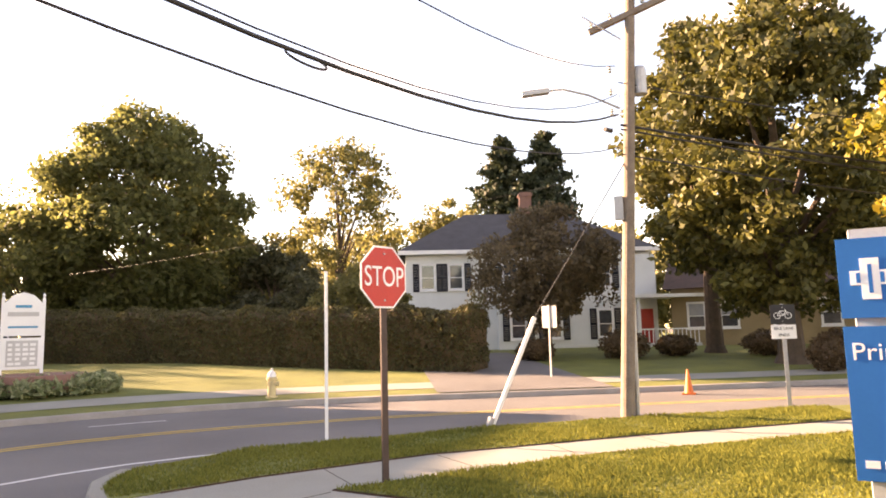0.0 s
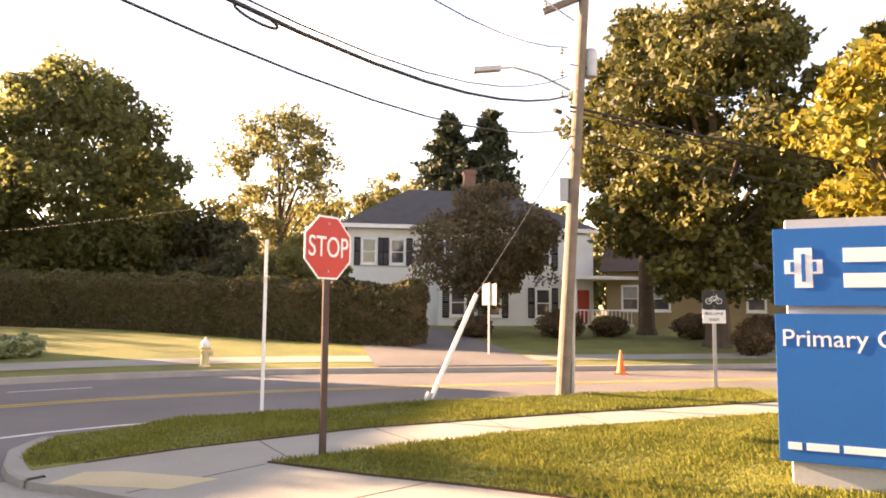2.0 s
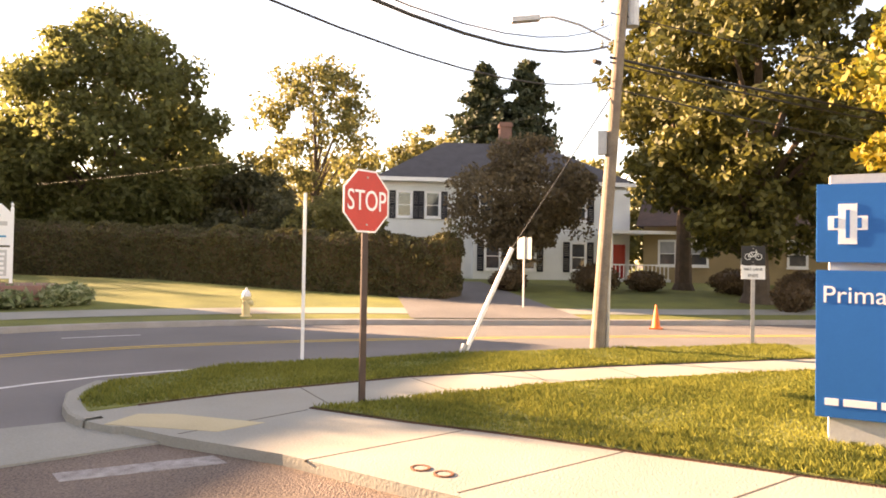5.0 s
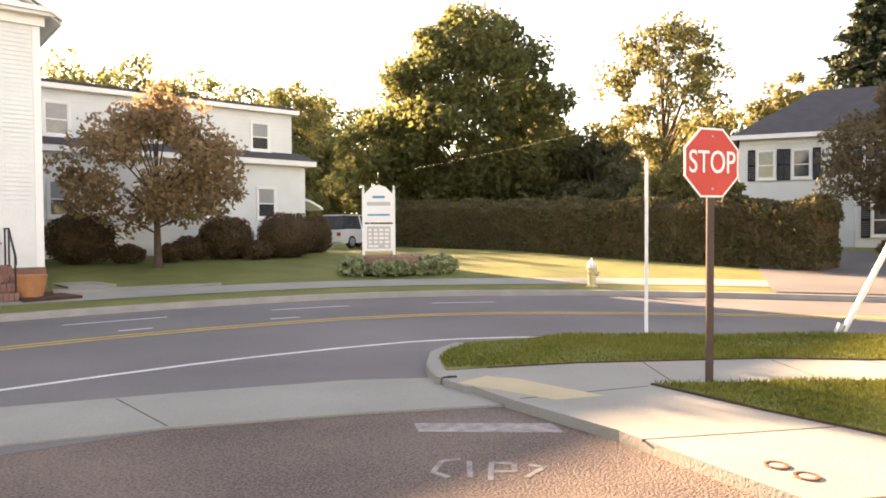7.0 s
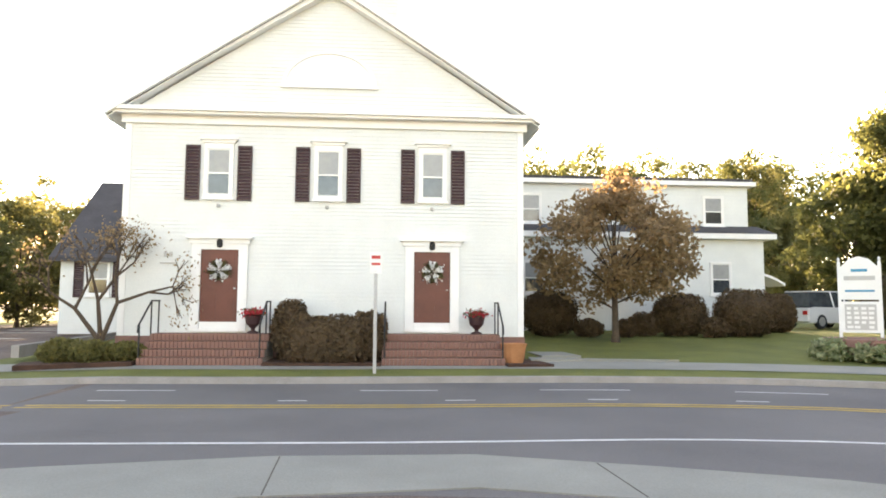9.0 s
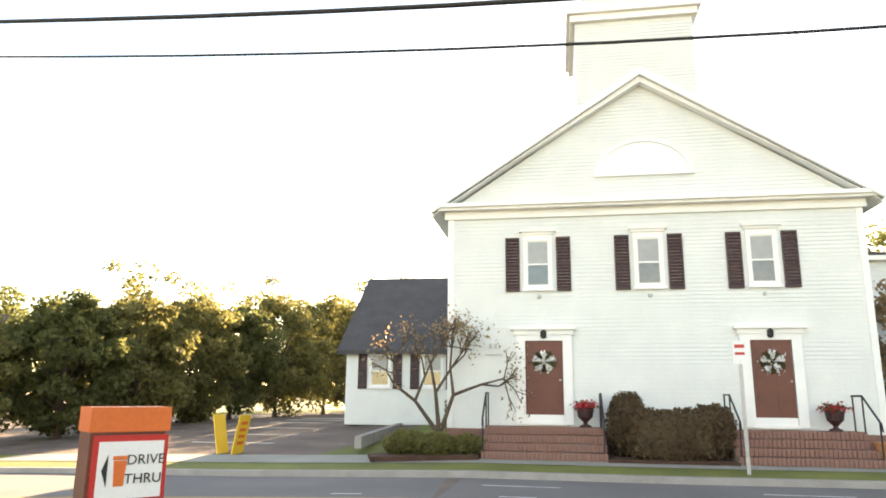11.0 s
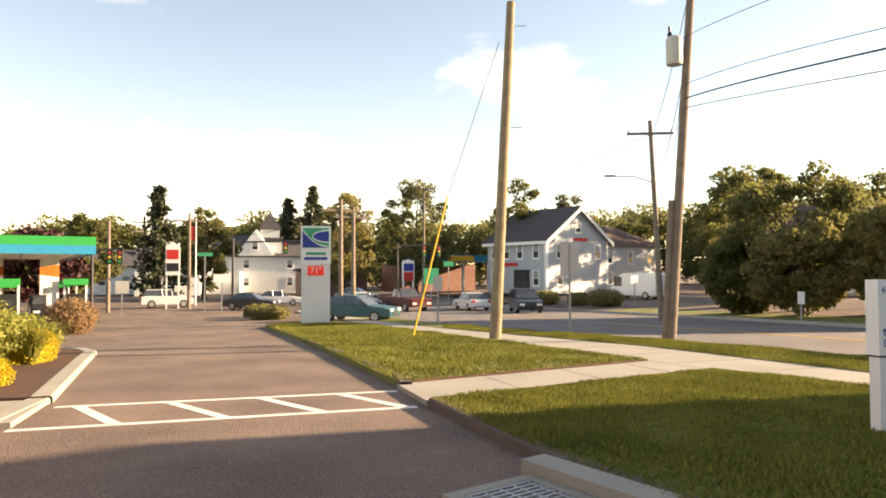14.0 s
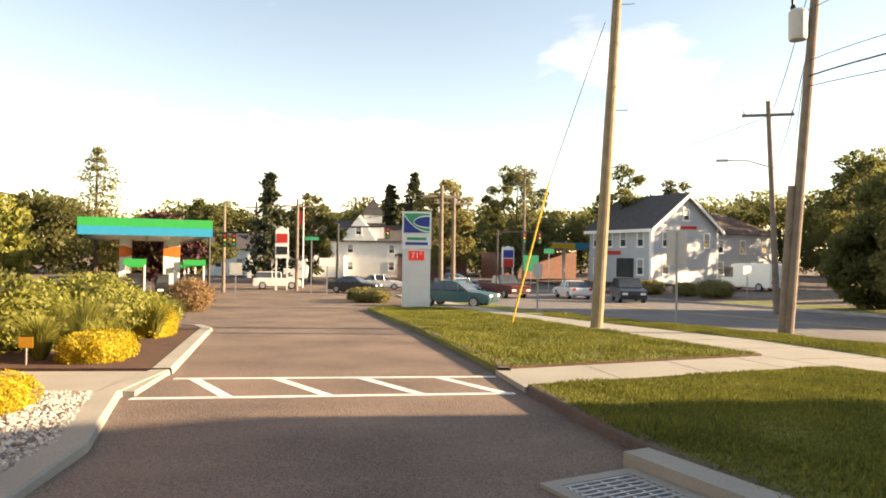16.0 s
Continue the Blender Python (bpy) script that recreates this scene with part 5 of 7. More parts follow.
part("porch_roof", B(13.4, 18.2, -2.8, -0.6, 3.2, 3.4), M_TRIM, porch)
bh = thing("house", pose(43.5, 4.0, 0.8, 0, 0, -92), "low brown house in the shade of a maple", "house")
bm = shell(bmesh.new(), 0, 14, 0, 9, 0, 3.4)
clapboards(bm, 0, 14, 0.3, 3.4, 0, 0.16)
part("wall", bm, mat("tan_siding", (0.36, 0.27, 0.15), (0.28, 0.2, 0.11), 0.8, 1, 30, 0.1), bh)
bm = bmesh.new()
vs = [bm.verts.new(c) for c in ((-0.4, -0.5, 3.4), (14.4, -0.5, 3.4), (14.4, 9.5, 3.4), (-0.4, 9.5, 3.4), (-0.4, 4.5, 6.2), (14.4, 4.5, 6.2))]
for f in ((0, 1, 5, 4), (2, 3, 4, 5), (3, 0, 4), (1, 2, 5), (3, 2, 1, 0)):
    bm.faces.new([vs[i] for i in f])
part("roof", bm, M_ROOFB, bh)
for cx in (1.4, 3.2, 6.0, 8.4, 11.0):
    window(bh, cx, 1.0, 0.9, 1.5, 0)

# ---- trees of the first side ----
tree(32.6, 35.2, 15.8, 16.5, L_GREEN, "tall broad green tree behind the hedge", 71, 0.4, 0.03, 320, 150, 0.2)
tree(28.5, 40.5, 9.5, 9.0, L_GREEN, "lower green tree behind the hedge", 72, 0.25, 0.08, 90, 120, 0.18)
tree(36.0, 27.5, 7.0, 8.0, L_DARK, "dark green tree behind the hedge", 73, 0.22, 0.06, 80, 120, 0.18)
tree(46.6, 29.3, 17.2, 12.5, L_OLIVE, "tall open-crowned tree with gaps of sky", 74, 0.3, 0.1, 120, 110, 0.2)
tree(30.0, 17.5, 4.6, 5.4, L_OLIVE, "sunlit bushy tree above the hedge", 75, 0.15, 0.05, 60, 110, 0.13)
tree(29.6, 20.8, 4.4, 4.6, L_DARK, "dark bushy tree above the hedge", 76, 0.15, 0.05, 45, 110, 0.13)
tree(53.0, 22.0, 12.5, 10.0, L_OLIVE, "yellow-green tree behind the white house", 77, 0.3, 0.15, 90, 110, 0.2)
tree(60.0, 24.0, 13.0, 11.0, L_OLIVE, "yellow-green tree behind the white house", 78, 0.3, 0.15, 80, 110, 0.2)
conifer(58.9, 19.4, 20.0, 15.0, L_CONIF, "tall dark conifer behind the white house", 79, 0.5, 420, 0.26)
conifer(59.8, 15.6, 20.2, 15.0, L_CONIF, "tall dark conifer behind the white house", 80, 0.5, 420, 0.26)
tree(32.5, 8.7, 7.3, 8.4, L_DOGWOOD, "dark reddish layered dogwood before the white house", 81, 0.16, 0.2, 140, 130, 0.12, shape=1.3)
tree(30.5, -1.6, 15.5, 11.5, L_MAPLE, "huge dense maple with clumped foliage", 82, 0.5, 0.10, 230, 190, 0.17)
tree(35.8, 1.4, 16.8, 8.5, L_MAPLE, "tall maple behind the huge one", 83, 0.4, 0.2, 120, 130, 0.2)
tree(33.0, -9.5, 15.0, 9.5, L_MAPLE, "dense maple beside the huge one", 84, 0.4, 0.12, 130, 150, 0.18)
tree(17.9, -5.0, 8.8, 5.4, L_YELLOW, "young maple turning yellow and orange", 85, 0.14, 0.28, 85, 130, 0.12, z=0.1)
for i, (x, y, w, h) in enumerate(((29.8, 8.6, 1.7, 1.0), (31.5, 5.0, 2.2, 1.3), (33.5, 3.0, 1.8, 1.0), (27.5, -2.6, 1.4, 1.3), (34.5, -1, 2.5, 1.2), (35.5, -4, 2.2, 1.2))):
    bush(x, y, w, w, h, L_BUSH, "dark shrub before the houses", 90 + i, 1500, 0.07, wild=0.1)
far_strip("far_drive", 0.17, 15, M_ROAD, 17.9, 21.4, "asphalt driveway across the road", "driveway", 0.025)


def woods(name, rows, material, label, seed, leaf=0.45, per=60, clumps=22):
    """A far belt of trees as one uneven mass of leaf clumps."""
    rng = np.random.default_rng(seed)
    pts = []
    for x, y, h, w in rows:
        z = gz(x, y)
        cs = np.stack([x + rng.normal(size=clumps) * w * 0.28, y + rng.normal(size=clumps) * w * 0.28, z + h * (0.08 + 0.85 * rng.uniform(size=clumps) ** 0.8)], 1)
        pts.append(clump_points(rng, cs, rng.uniform(0.1, 0.22, clumps) * w, per))
    ob = new(name, leaf_mesh(name, np.concatenate(pts), leaf, material, rng))
    return tagged(ob, label, "trees", "", "stuff")


rng = np.random.default_rng(99)
rows = []
for k in range(46):
    h = 30 + k * 1.7
    d = rng.uniform(72, 95)
    rows.append((d * math.sin(radians(h)), d * math.cos(radians(h)), rng.uniform(9, 14), rng.uniform(9, 13)))
woods("far_woods", rows, L_OLIVE, "far belt of trees behind the houses", 100)
rows = [(rng.uniform(12, 70), rng.uniform(104, 120), rng.uniform(23, 28), 14) for _ in range(24)]
woods("woods_behind_annex", rows, L_GREEN, "trees behind the annex roof", 101, 0.4, 90, 34)

tree(35.0, 72.0, 17.0, 14.0, L_GREEN, "green tree behind the church lawn", 86, 0.3, 0.08, 100, 120, 0.2)
tree(40.0, 76.0, 18.5, 15.0, L_OLIVE, "green tree behind the church lawn", 87, 0.3, 0.08, 100, 120, 0.2)
tree(40.0, 36.0, 11.0, 9.0, L_GREEN, "green tree behind the hedge", 88, 0.3, 0.08, 90, 120, 0.2)


# ---- parking side: hedgerow, signs ----
for i, (x, y, h, w) in enumerate(((-35.5, 21.0, 4.9, 5.4), (-31.0, 21.0, 4.9, 5.6), (-27.8, 23.6, 5.2, 5.6), (-25.6, 27.0, 6.0, 6.0), (-24.8, 31.0, 6.4, 6.2), (-24.6, 35.5, 6.8, 6.4), (-24.6, 40.5, 7.4, 7.0), (-24.0, 46, 8.4, 7.6), (-22.6, 52, 9.4, 8.4), (-20, 58, 10.4, 9.0), (-15.5, 60, 10.5, 9))):
    tree(x, y, h, w, L_OLIVE if i % 3 else L_GREEN, "vine-hung bushy tree in the row beside the parking area", 110 + i, 0.14, 0.02, 120, 150, 0.13, group="parking hedgerow", shape=0.3)
tree(-34.0, 23.5, 8.0, 8.4, L_GREEN, "full round green tree at the parking entrance", 125, 0.25, 0.1, 130, 140, 0.14, shape=0.3)
rng = np.random.default_rng(131)
rows = [(x, 76 + rng.uniform(0, 14), rng.uniform(12, 19), 10) for x in np.linspace(-62, -6, 18)]
woods("woods_behind_parking", rows, L_OLIVE, "trees beyond the parking hedgerow", 132, 0.32, 80)
far_house = thing("house", pose(-52, 36.5, 0.0, 0, 0, 46), "distant house with a pale wall and grey roof", "house")
part("wall", shell(bmesh.new(), 0, 11, 0, 9, 0, 5.2), M_WHITE, far_house)
part("roof", gable_roof(bmesh.new(), 0, 11, 0, 9, 5.2, 7.6, 0.4, axis="x"), M_ROOFB, far_house)
for cx in (2, 5, 8):
    window(far_house, cx, 2.8, 0.9, 1.4)

ws = thing("direction_sign", pose(-7.68, 1.40, 0.08, 0, 0, 90), "white branch and drive-up direction sign on a grey pedestal", "sign")
part("pedestal", box(bmesh.new(), 0.02, 0.5, -0.07, 0.07, -0.1, 0.82), M_PALE, ws)
pn = part("panel", box(bmesh.new(), 0.0, 0.52, -0.085, 0.085, 0.84, 1.66), M_SIGNW, ws)
part("seam", B(0.01, 0.51, -0.075, 0.075, 0.82, 0.84), M_BLACK, ws)
for s, z in (("Branch", 1.55), ("Parking", 1.42), ("Lobby", 1.29), ("ATM", 1.11), ("Drive-Up", 0.97)):
    words("lettering", s, 0.115, pose(0.49, -0.088, z), M_SIGNN, pn, 0.002, "RIGHT")


def arrow(bm, pts, r=0.006, y=-0.088):
    for a, b in zip(pts, pts[1:]):
        tube(bm, (a[0], y, a[1]), (b[0], y, b[1]), r, None, 4)
    return bm


bm = arrow(bmesh.new(), [(0.12, 1.55), (0.05, 1.55), (0.08, 1.58)])
arrow(bm, [(0.05, 1.55), (0.08, 1.52)])
part("arrow", bm, M_SIGNN, pn)
bm = arrow(bmesh.new(), [(0.14, 1.06), (0.07, 1.06), (0.07, 1.13), (0.045, 1.1)])
arrow(bm, [(0.07, 1.13), (0.095, 1.1)])
part("arrow", bm, M_SIGNN, pn)

dt = thing("drive_through_sign", pose(-7.63, 4.60, 0.09, 0, 0, 48), "orange drive-through sign box on a square post", "sign")
part("post", box(bmesh.new(), 0.13, 0.27, -0.06, 0.08, -0.1, 1.5), M_ORANGE, dt)
part("hood", box(bmesh.new(), -0.23, 0.28, -0.16, 0.16, 1.52, 1.68), M_ORANGE, dt)
bx = part("case", box(bmesh.new(), -0.22, 0.25, -0.15, 0.15, 1.04, 1.52), M_DOOR, dt, "dark red sign case")
part("rim", box(bmesh.new(), -0.2, 0.27, -0.175, -0.15, 1.06, 1.5), M_STOP, bx)
fc = part("face", box(bmesh.new(), -0.165, 0.24, -0.185, -0.175, 1.1, 1.46), M_SIGNW, bx, "white sign face")
words("lettering", "DRIVE", 0.09, pose(0.13, -0.188, 1.34), M_BLACK, fc, 0.002)
words("lettering", "THRU", 0.09, pose(0.12, -0.188, 1.22), M_BLACK, fc, 0.002)
part("arrow", prism(bmesh.new(), [(-0.14, 1.28), (-0.105, 1.38), (-0.105, 1.18)], -0.19, -0.185), M_BLACK, fc)
bm = prism(bmesh.new(), [(-0.06, 1.18), (0.0, 1.18), (0.01, 1.34), (-0.07, 1.34)], -0.19, -0.185)
box(bm, -0.075, 0.015, -0.19, -0.185, 1.345, 1.37)
part("cup_symbol", bm, M_ORANGE, fc)
part("outlet_box", box(bmesh.new(), 0.14, 0.26, -0.12, -0.06, 0.2, 0.42), M_STEEL, dt)
af = thing("sandwich_board", pose(-14.7, 20.7, gz(-14.7, 20.7), 0, 0, -15), "yellow folding sandwich board by the parking entrance", "sign")
for s in (-1, 1):
    o = part("leaf", box(bmesh.new(), -0.25, 0.25, -0.02, 0.02, 0.0, 1.2), M_YEL, af)
    o.matrix_local = pose(s * 0.27, 0, 0, 0, 0, 90) @ pose(0, 0, 0, s * 12.5, 0, 0)
    for i in range(4):
        part("text_bar", B(-0.14, 0.14, s * -0.026 - 0.004, s * -0.026 + 0.004, 0.3 + i * 0.2, 0.4 + i * 0.2), M_ORANGE, o)
lp = post_sign(-28.6, 18.9, 1.35, [(0.3, 0.75, 1.33, M_SIGNW)], 60, "small white sign on a short post at the parking entrance", z=gz(-28.6, 18.9))
for i in range(6):
    x, y = -13.2 - 0.3 * i, 23.5 + 2.9 * i
    o = mesh_ob("parking_line_%d" % (i + 1), B(-2.6, 2.6, -0.05, 0.05, 0, 0.012), M_LINEW)
    o.matrix_world = pose(x - 1.6, y, gz(x - 1.6, y) + 0.012, 0, 0, 4)
    tagged(o, "white parking bay line on worn asphalt", "road marking", "", "structure")
o = mesh_ob("parking_kerb", box(bmesh.new(), -0.1, 0.1, -9, 9, -0.2, 0.14), M_KERB)
o.matrix_world = pose(-11.4, 29, 0.55, 0, 0, 6)
tagged(o, "stone kerb beside the church parking", "kerb", "", "structure")

# ---- poles on the left ----
wp = thing("utility_pole", pose(-23.3, 2.2, -0.4), "bare yellowish wooden pole standing on the lawn", "utility pole")
part("pole", tube(bmesh.new(), (0, 0, -0.3), (0.35, 0.5, 11.2), 0.2, 0.14, 14), M_POLEY, wp)
for z in (10.4, 7.0):
    k = z / 11.2
    part("hook", tube(bmesh.new(), (0.35 * k, 0.5 * k, z), (0.35 * k + 0.1, 0.5 * k + 0.55, z + 0.02), 0.015, None, 6), M_STEEL, wp)
tp = thing("utility_pole", pose(-21.1, 7.35, -0.33), "leaning double utility pole with cross arm and transformer", "utility pole")
part("pole", tube(bmesh.new(), (0, 0, -0.3), (0.55, 0.62, 12.1), 0.17, 0.12, 14), M_POLE, tp)
part("stub", tube(bmesh.new(), (-0.04, -0.17, -0.3), (0.17, 0.0, 4.4), 0.11, 0.10, 12), M_POLE, tp)
arm = part("cross_arm", box(bmesh.new(), -1.25, 1.25, -0.06, 0.06, -0.07, 0.07), M_POLE, tp)
arm.matrix_local = pose(0.52, 0.55, 11.55, 0, 6, 60)
for x in (-1.15, -0.5, 0.5, 1.15):
    bm = bmesh.new()
    insulator(bm, (x, 0, 0.07), 0.2)
    part("insulator", bm, M_GREYP, arm)
part("brace", tube(bmesh.new(), (0.5, 0.5, 10.8), (0.25, 0.05, 11.5), 0.02, None, 6), M_STEEL, tp)
tf = part("transformer", lathe(bmesh.new(), [(0, 0), (0.24, 0), (0.26, 0.08), (0.26, 0.82), (0.2, 0.9), (0, 0.93)], 16, (0.35, 0.05, 8.7)), M_GREYP, tp)
part("bushing", lathe(bmesh.new(), [(0.05, 0), (0.08, 0.1), (0.04, 0.2), (0.05, 0.35), (0, 0.38)], 8, (0.25, -0.05, 9.6)), M_BLACK, tf)
yg = thing("guy_wire", pose(-25.2, -0.2, -0.45), "yellow-sleeved guy wire anchored in the lawn", "guy wire")
part("sleeve", tube(bmesh.new(), (0, 0, -0.1), (0.3, 1.2, 4.9), 0.032, None, 8), M_YEL, yg)
part("wire", tube(bmesh.new(), (0.3, 1.2, 4.9), (1.9, 2.6, 10.0), 0.012, None, 6), M_WIRE, yg)


def far_pole(x, y, h, arms=1, lamp=None, label="utility pole beyond the road", rz=60, z=None, lean=0.0):
    z = gz(x, y) if z is None else z
    t = thing("utility_pole", pose(x, y, z, 0, 0, rz), label, "utility pole")
    part("pole", tube(bmesh.new(), (0, 0, -0.3), (lean, 0, h), 0.17, 0.11, 10), M_POLE, t)
    for k in range(arms):
        a = part("cross_arm", box(bmesh.new(), lean - 1.2, lean + 1.2, -0.05, 0.05, h - 0.75 - 0.9 * k, h - 0.62 - 0.9 * k), M_POLE, t)
        for x2 in (-1.1, 1.1):
            bm = bmesh.new()
            insulator(bm, (lean + x2, 0, h - 0.62 - 0.9 * k), 0.2)
            part("insulator", bm, M_GREYP, a)
    if lamp:
        bm = tube(bmesh.new(), (lean * 0.7, 0, lamp), (-1.4, 0, lamp + 0.35), 0.03, None, 6)
        tube(bm, (-1.4, 0, lamp + 0.35), (-2.4, 0, lamp + 0.38), 0.03, None, 6)
        a = part("lamp_arm", bm, M_STEEL, t)
        part("lamp_head", B(-2.9, -2.35, -0.1, 0.1, lamp + 0.33, lamp + 0.44), M_STEEL, a)
    return t


far_pole(-33.9, 14.9, 10.6, 1, 7.3, "utility pole with a street lamp beyond the road", 70, slope(-33.9), -0.5)
far_pole(-44.3, -0.9, 7.4, 1, None, "short utility pole behind the price sign", 100, slope(-44.3))
far_pole(-46.3, 0.1, 7.2, 1, None, "short utility pole behind the price sign", 100, slope(-46.3))
far_pole(-73, 10.6, 12.8, 2, 10.5, "tall utility pole at the junction", 80)
far_pole(-62.4, -18.0, 7.5, 0, None, "utility pole beyond the filling station", 100)
far_pole(-66, -12.2, 8.5, 1, None, "utility pole at the junction", 100)
far_pole(-84, -19, 9.5, 1, None, "utility pole at the junction", 100)
for (x0, y0, z0), (x1, y1, z1), s in (((-20.6, 7.9, 10.9), (-34.3, 14.8, 9.4), 0.4), ((-20.7, 7.8, 8.6), (-34.2, 14.8, 6.4), 0.5), ((-44.3, -0.9, 6.1), (-73, 10.6, 10.8), 0.8), ((-34.3, 14.8, 9.2), (-73, 10.6, 10.4), 1.0), ((-73, 10.6, 9.0), (-66, -12.2, 6.0), 0.6), ((-66, -12.2, 6.2), (-62.4, -18, 5.3), 0.2), ((-62.4, -18, 5.2), (-60, -50, 5.5), 0.8), ((-73, 10.6, 8.2), (-84, -19, 6.8), 1.0), ((-44.3, -0.9, 5.4), (-66, -12.2, 5.0), 0.6), ((-20.7, 7.8, 9.4), (-74, 40, 7.0), 1.2)):
    cable("cable", (x0, y0, z0), (x1, y1, z1), s, 0.014, "thin overhead cable at the junction")

# price and bank sign
ld = thing("bank_sign", pose(-37.1, -2.85, -0.82, 0, 0, 87), "tall pale bank sign with a green and blue mark", "sign")
part("column", box(bmesh.new(), -0.72, 0.72, -0.28, 0.28, -0.2, 3.0), M_PALE, ld)
part("head", box(bmesh.new(), -0.75, 0.75, -0.3, 0.3, 3.02, 4.95), M_SIGNW, ld)
bm = B(-0.66, 0.66, -0.32, -0.3, 3.85, 4.85)
part("mark", bm, M_SIGNG, ld, "green half of the mark")
bm = bmesh.new()
arc = [(-0.66 + 1.32 * i / 14, 3.88 + 0.85 * (1 - (i / 14)) ** 2.2) for i in range(15)]
prism(bm, [(-0.66, 3.87)] + [(x, z + 0.0) for x, z in arc] + [(0.66, 3.87)], -0.33, -0.32)
part("mark", bm, M_SIGNN, ld, "blue half of the mark")
bm = bmesh.new()
for (xa, za), (xb, zb) in zip(arc, arc[1:]):
    prism(bm, [(xa, za), (xb, zb), (xb, zb + 0.06), (xa, za + 0.06)], -0.338, -0.32)
part("mark", bm, M_SIGNW, ld)
half = [(0.66 - 0.8 * math.sin(math.pi * k / 16), 4.42 - 0.27 * math.cos(math.pi * k / 16)) for k in range(17)]
part("mark", prism(bmesh.new(), half, -0.336, -0.322), M_SIGNN, ld, "blue eye of the mark")
bm = bmesh.new()
for (xa, za), (xb, zb) in zip(half, half[1:]):
    ka, kb = 4.42 + (za - 4.42) * 1.22, 4.42 + (zb - 4.42) * 1.22
    prism(bm, [(xa, za), (xb, zb), (xb - 0.03, kb), (xa - 0.03, ka)], -0.342, -0.322)
part("mark", bm, M_SIGNW, ld)
for z, w, m in ((3.55, 1.0, M_SIGNG), (3.3, 1.15, M_SIGNN)):
    part("text_bar", B(-w / 2, w / 2, -0.31, -0.3, z - 0.07, z + 0.07), m, ld)
led = bpy.data.materials.new("red_display")
led.use_nodes = True
lb = led.node_tree.nodes["Principled BSDF"]
lb.inputs["Base Color"].default_value = (0.12, 0.01, 0.008, 1)
lb.inputs["Emission Color"].default_value, lb.inputs["Emission Strength"].default_value = (1.0, 0.05, 0.02, 1), 0.12
part("display", box(bmesh.new(), -0.4, 0.4, -0.31, -0.28, 2.45, 2.92), led, ld, "red number display")
words("lettering", "71\u00b0", 0.42, pose(0.02, -0.313, 2.68), M_SIGNW, ld, 0.003)
post_sign(-26.4, 6.3, 3.55, [(0.75, 2.2, 3.5, M_GREYP)], -100, "grey back of a large road sign on the verge", z=slope(-26.4))
post_sign(-34.8, 3.0, 2.45, [(0.45, 1.7, 2.4, M_GREYP)], 80, "small sign on the verge", z=slope(-34.8))
post_sign(-50, 22.4, 2.4, [(0.7, 1.7, 2.4, M_SIGNW)], 100, "white sign by the corner shop", z=gz(-50, 22.4))

# ---- filling station ----
cn = thing("filling_station_canopy", pose(-37.3, -16.0, slope(-36.9) - 0.42, 0, 0, 108), "filling station canopy with a green and blue fascia", "canopy")
part("deck", B(-3.42, 2.72, 0, 25, 4.12, 4.3), M_SIGNW, cn)
for z0, z1, m in ((4.0, 4.42, M_TEAL), (4.42, 4.85, M_LIME)):
    bm = B(-3.44, 2.74, -0.03, 0.05, z0, z1)
    box(bm, -3.47, -3.4, 0.05, 25, z0, z1)
    box(bm, 2.7, 2.77, 0.05, 25, z0, z1)
    part("fascia", bm, m, cn)
for x in (-1.5, 1.15):
    for y in (2.2, 9.0, 16.0, 23.0):
        c = part("column", box(bmesh.new(), x - 0.15, x + 0.15, y - 0.15, y + 0.15, 0, 4.12), M_SIGNW, cn)
        part("band", B(x - 0.16, x + 0.16, y - 0.16, y + 0.16, 2.9, 3.5), M_ORANGE, c)
for x in (-3.0, -0.3, 2.4):
    part("beam", B(x - 0.06, x + 0.06, 0.3, 24.8, 4.03, 4.12), M_GREYP, cn)


def pump(x, y):
    q = cn.matrix_world @ Vector((x, y, 0))
    t = thing("fuel_pump", pose(q.x, q.y, slope(q.x), 0, 0, 108), "fuel pump with a green cap under the canopy", "fuel pump", "fuel pumps")
    part("body", box(bmesh.new(), -0.42, 0.42, -0.28, 0.28, 0.15, 1.7), M_BLACK, t)
    part("lower_panel", B(-0.44, 0.44, -0.31, -0.28, 0.2, 0.8), M_TEAL, t)
    part("screen", B(-0.22, 0.22, -0.3, -0.28, 1.1, 1.45), M_GLASS, t)
    part("cap", box(bmesh.new(), -0.55, 0.55, -0.4, 0.4, 2.15, 2.45), M_LIME, t)
    for s in (-1, 1):
        part("post", B(s * 0.48 - 0.04, s * 0.48 + 0.04, -0.04, 0.04, 0.15, 2.15), M_SIGNW, t)
    part("island", box(bmesh.new(), -0.7, 0.7, -1.0, 1.0, -0.05, 0.15), M_WALK, t)


for x in (-0.9, 2.0):
    for y in (1.5, 8.0, 15.0):
        pump(x, y)


def pylon(x, y, h, w, panels, label, rz=95):
    t = thing("price_sign", pose(x, y, gz(x, y), 0, 0, rz), label, "sign")
    for s in (-1, 1):
        part("leg", B(s * w * 0.42 - 0.07, s * w * 0.42 + 0.07, -0.1, 0.1, -0.2, h * 0.98), M_SIGNW, t)
    part("cabinet", prism(bmesh.new(), [(-w / 2, h * 0.5), (w / 2, h * 0.5), (w / 2, h * 0.93), (0, h), (-w / 2, h * 0.93)], -0.2, 0.2), M_SIGNW, t)
    for z0, z1, m in panels:
        part("panel", B(-w * 0.42, w * 0.42, -0.23, -0.2, z0 * h, z1 * h), m, t)
    return t


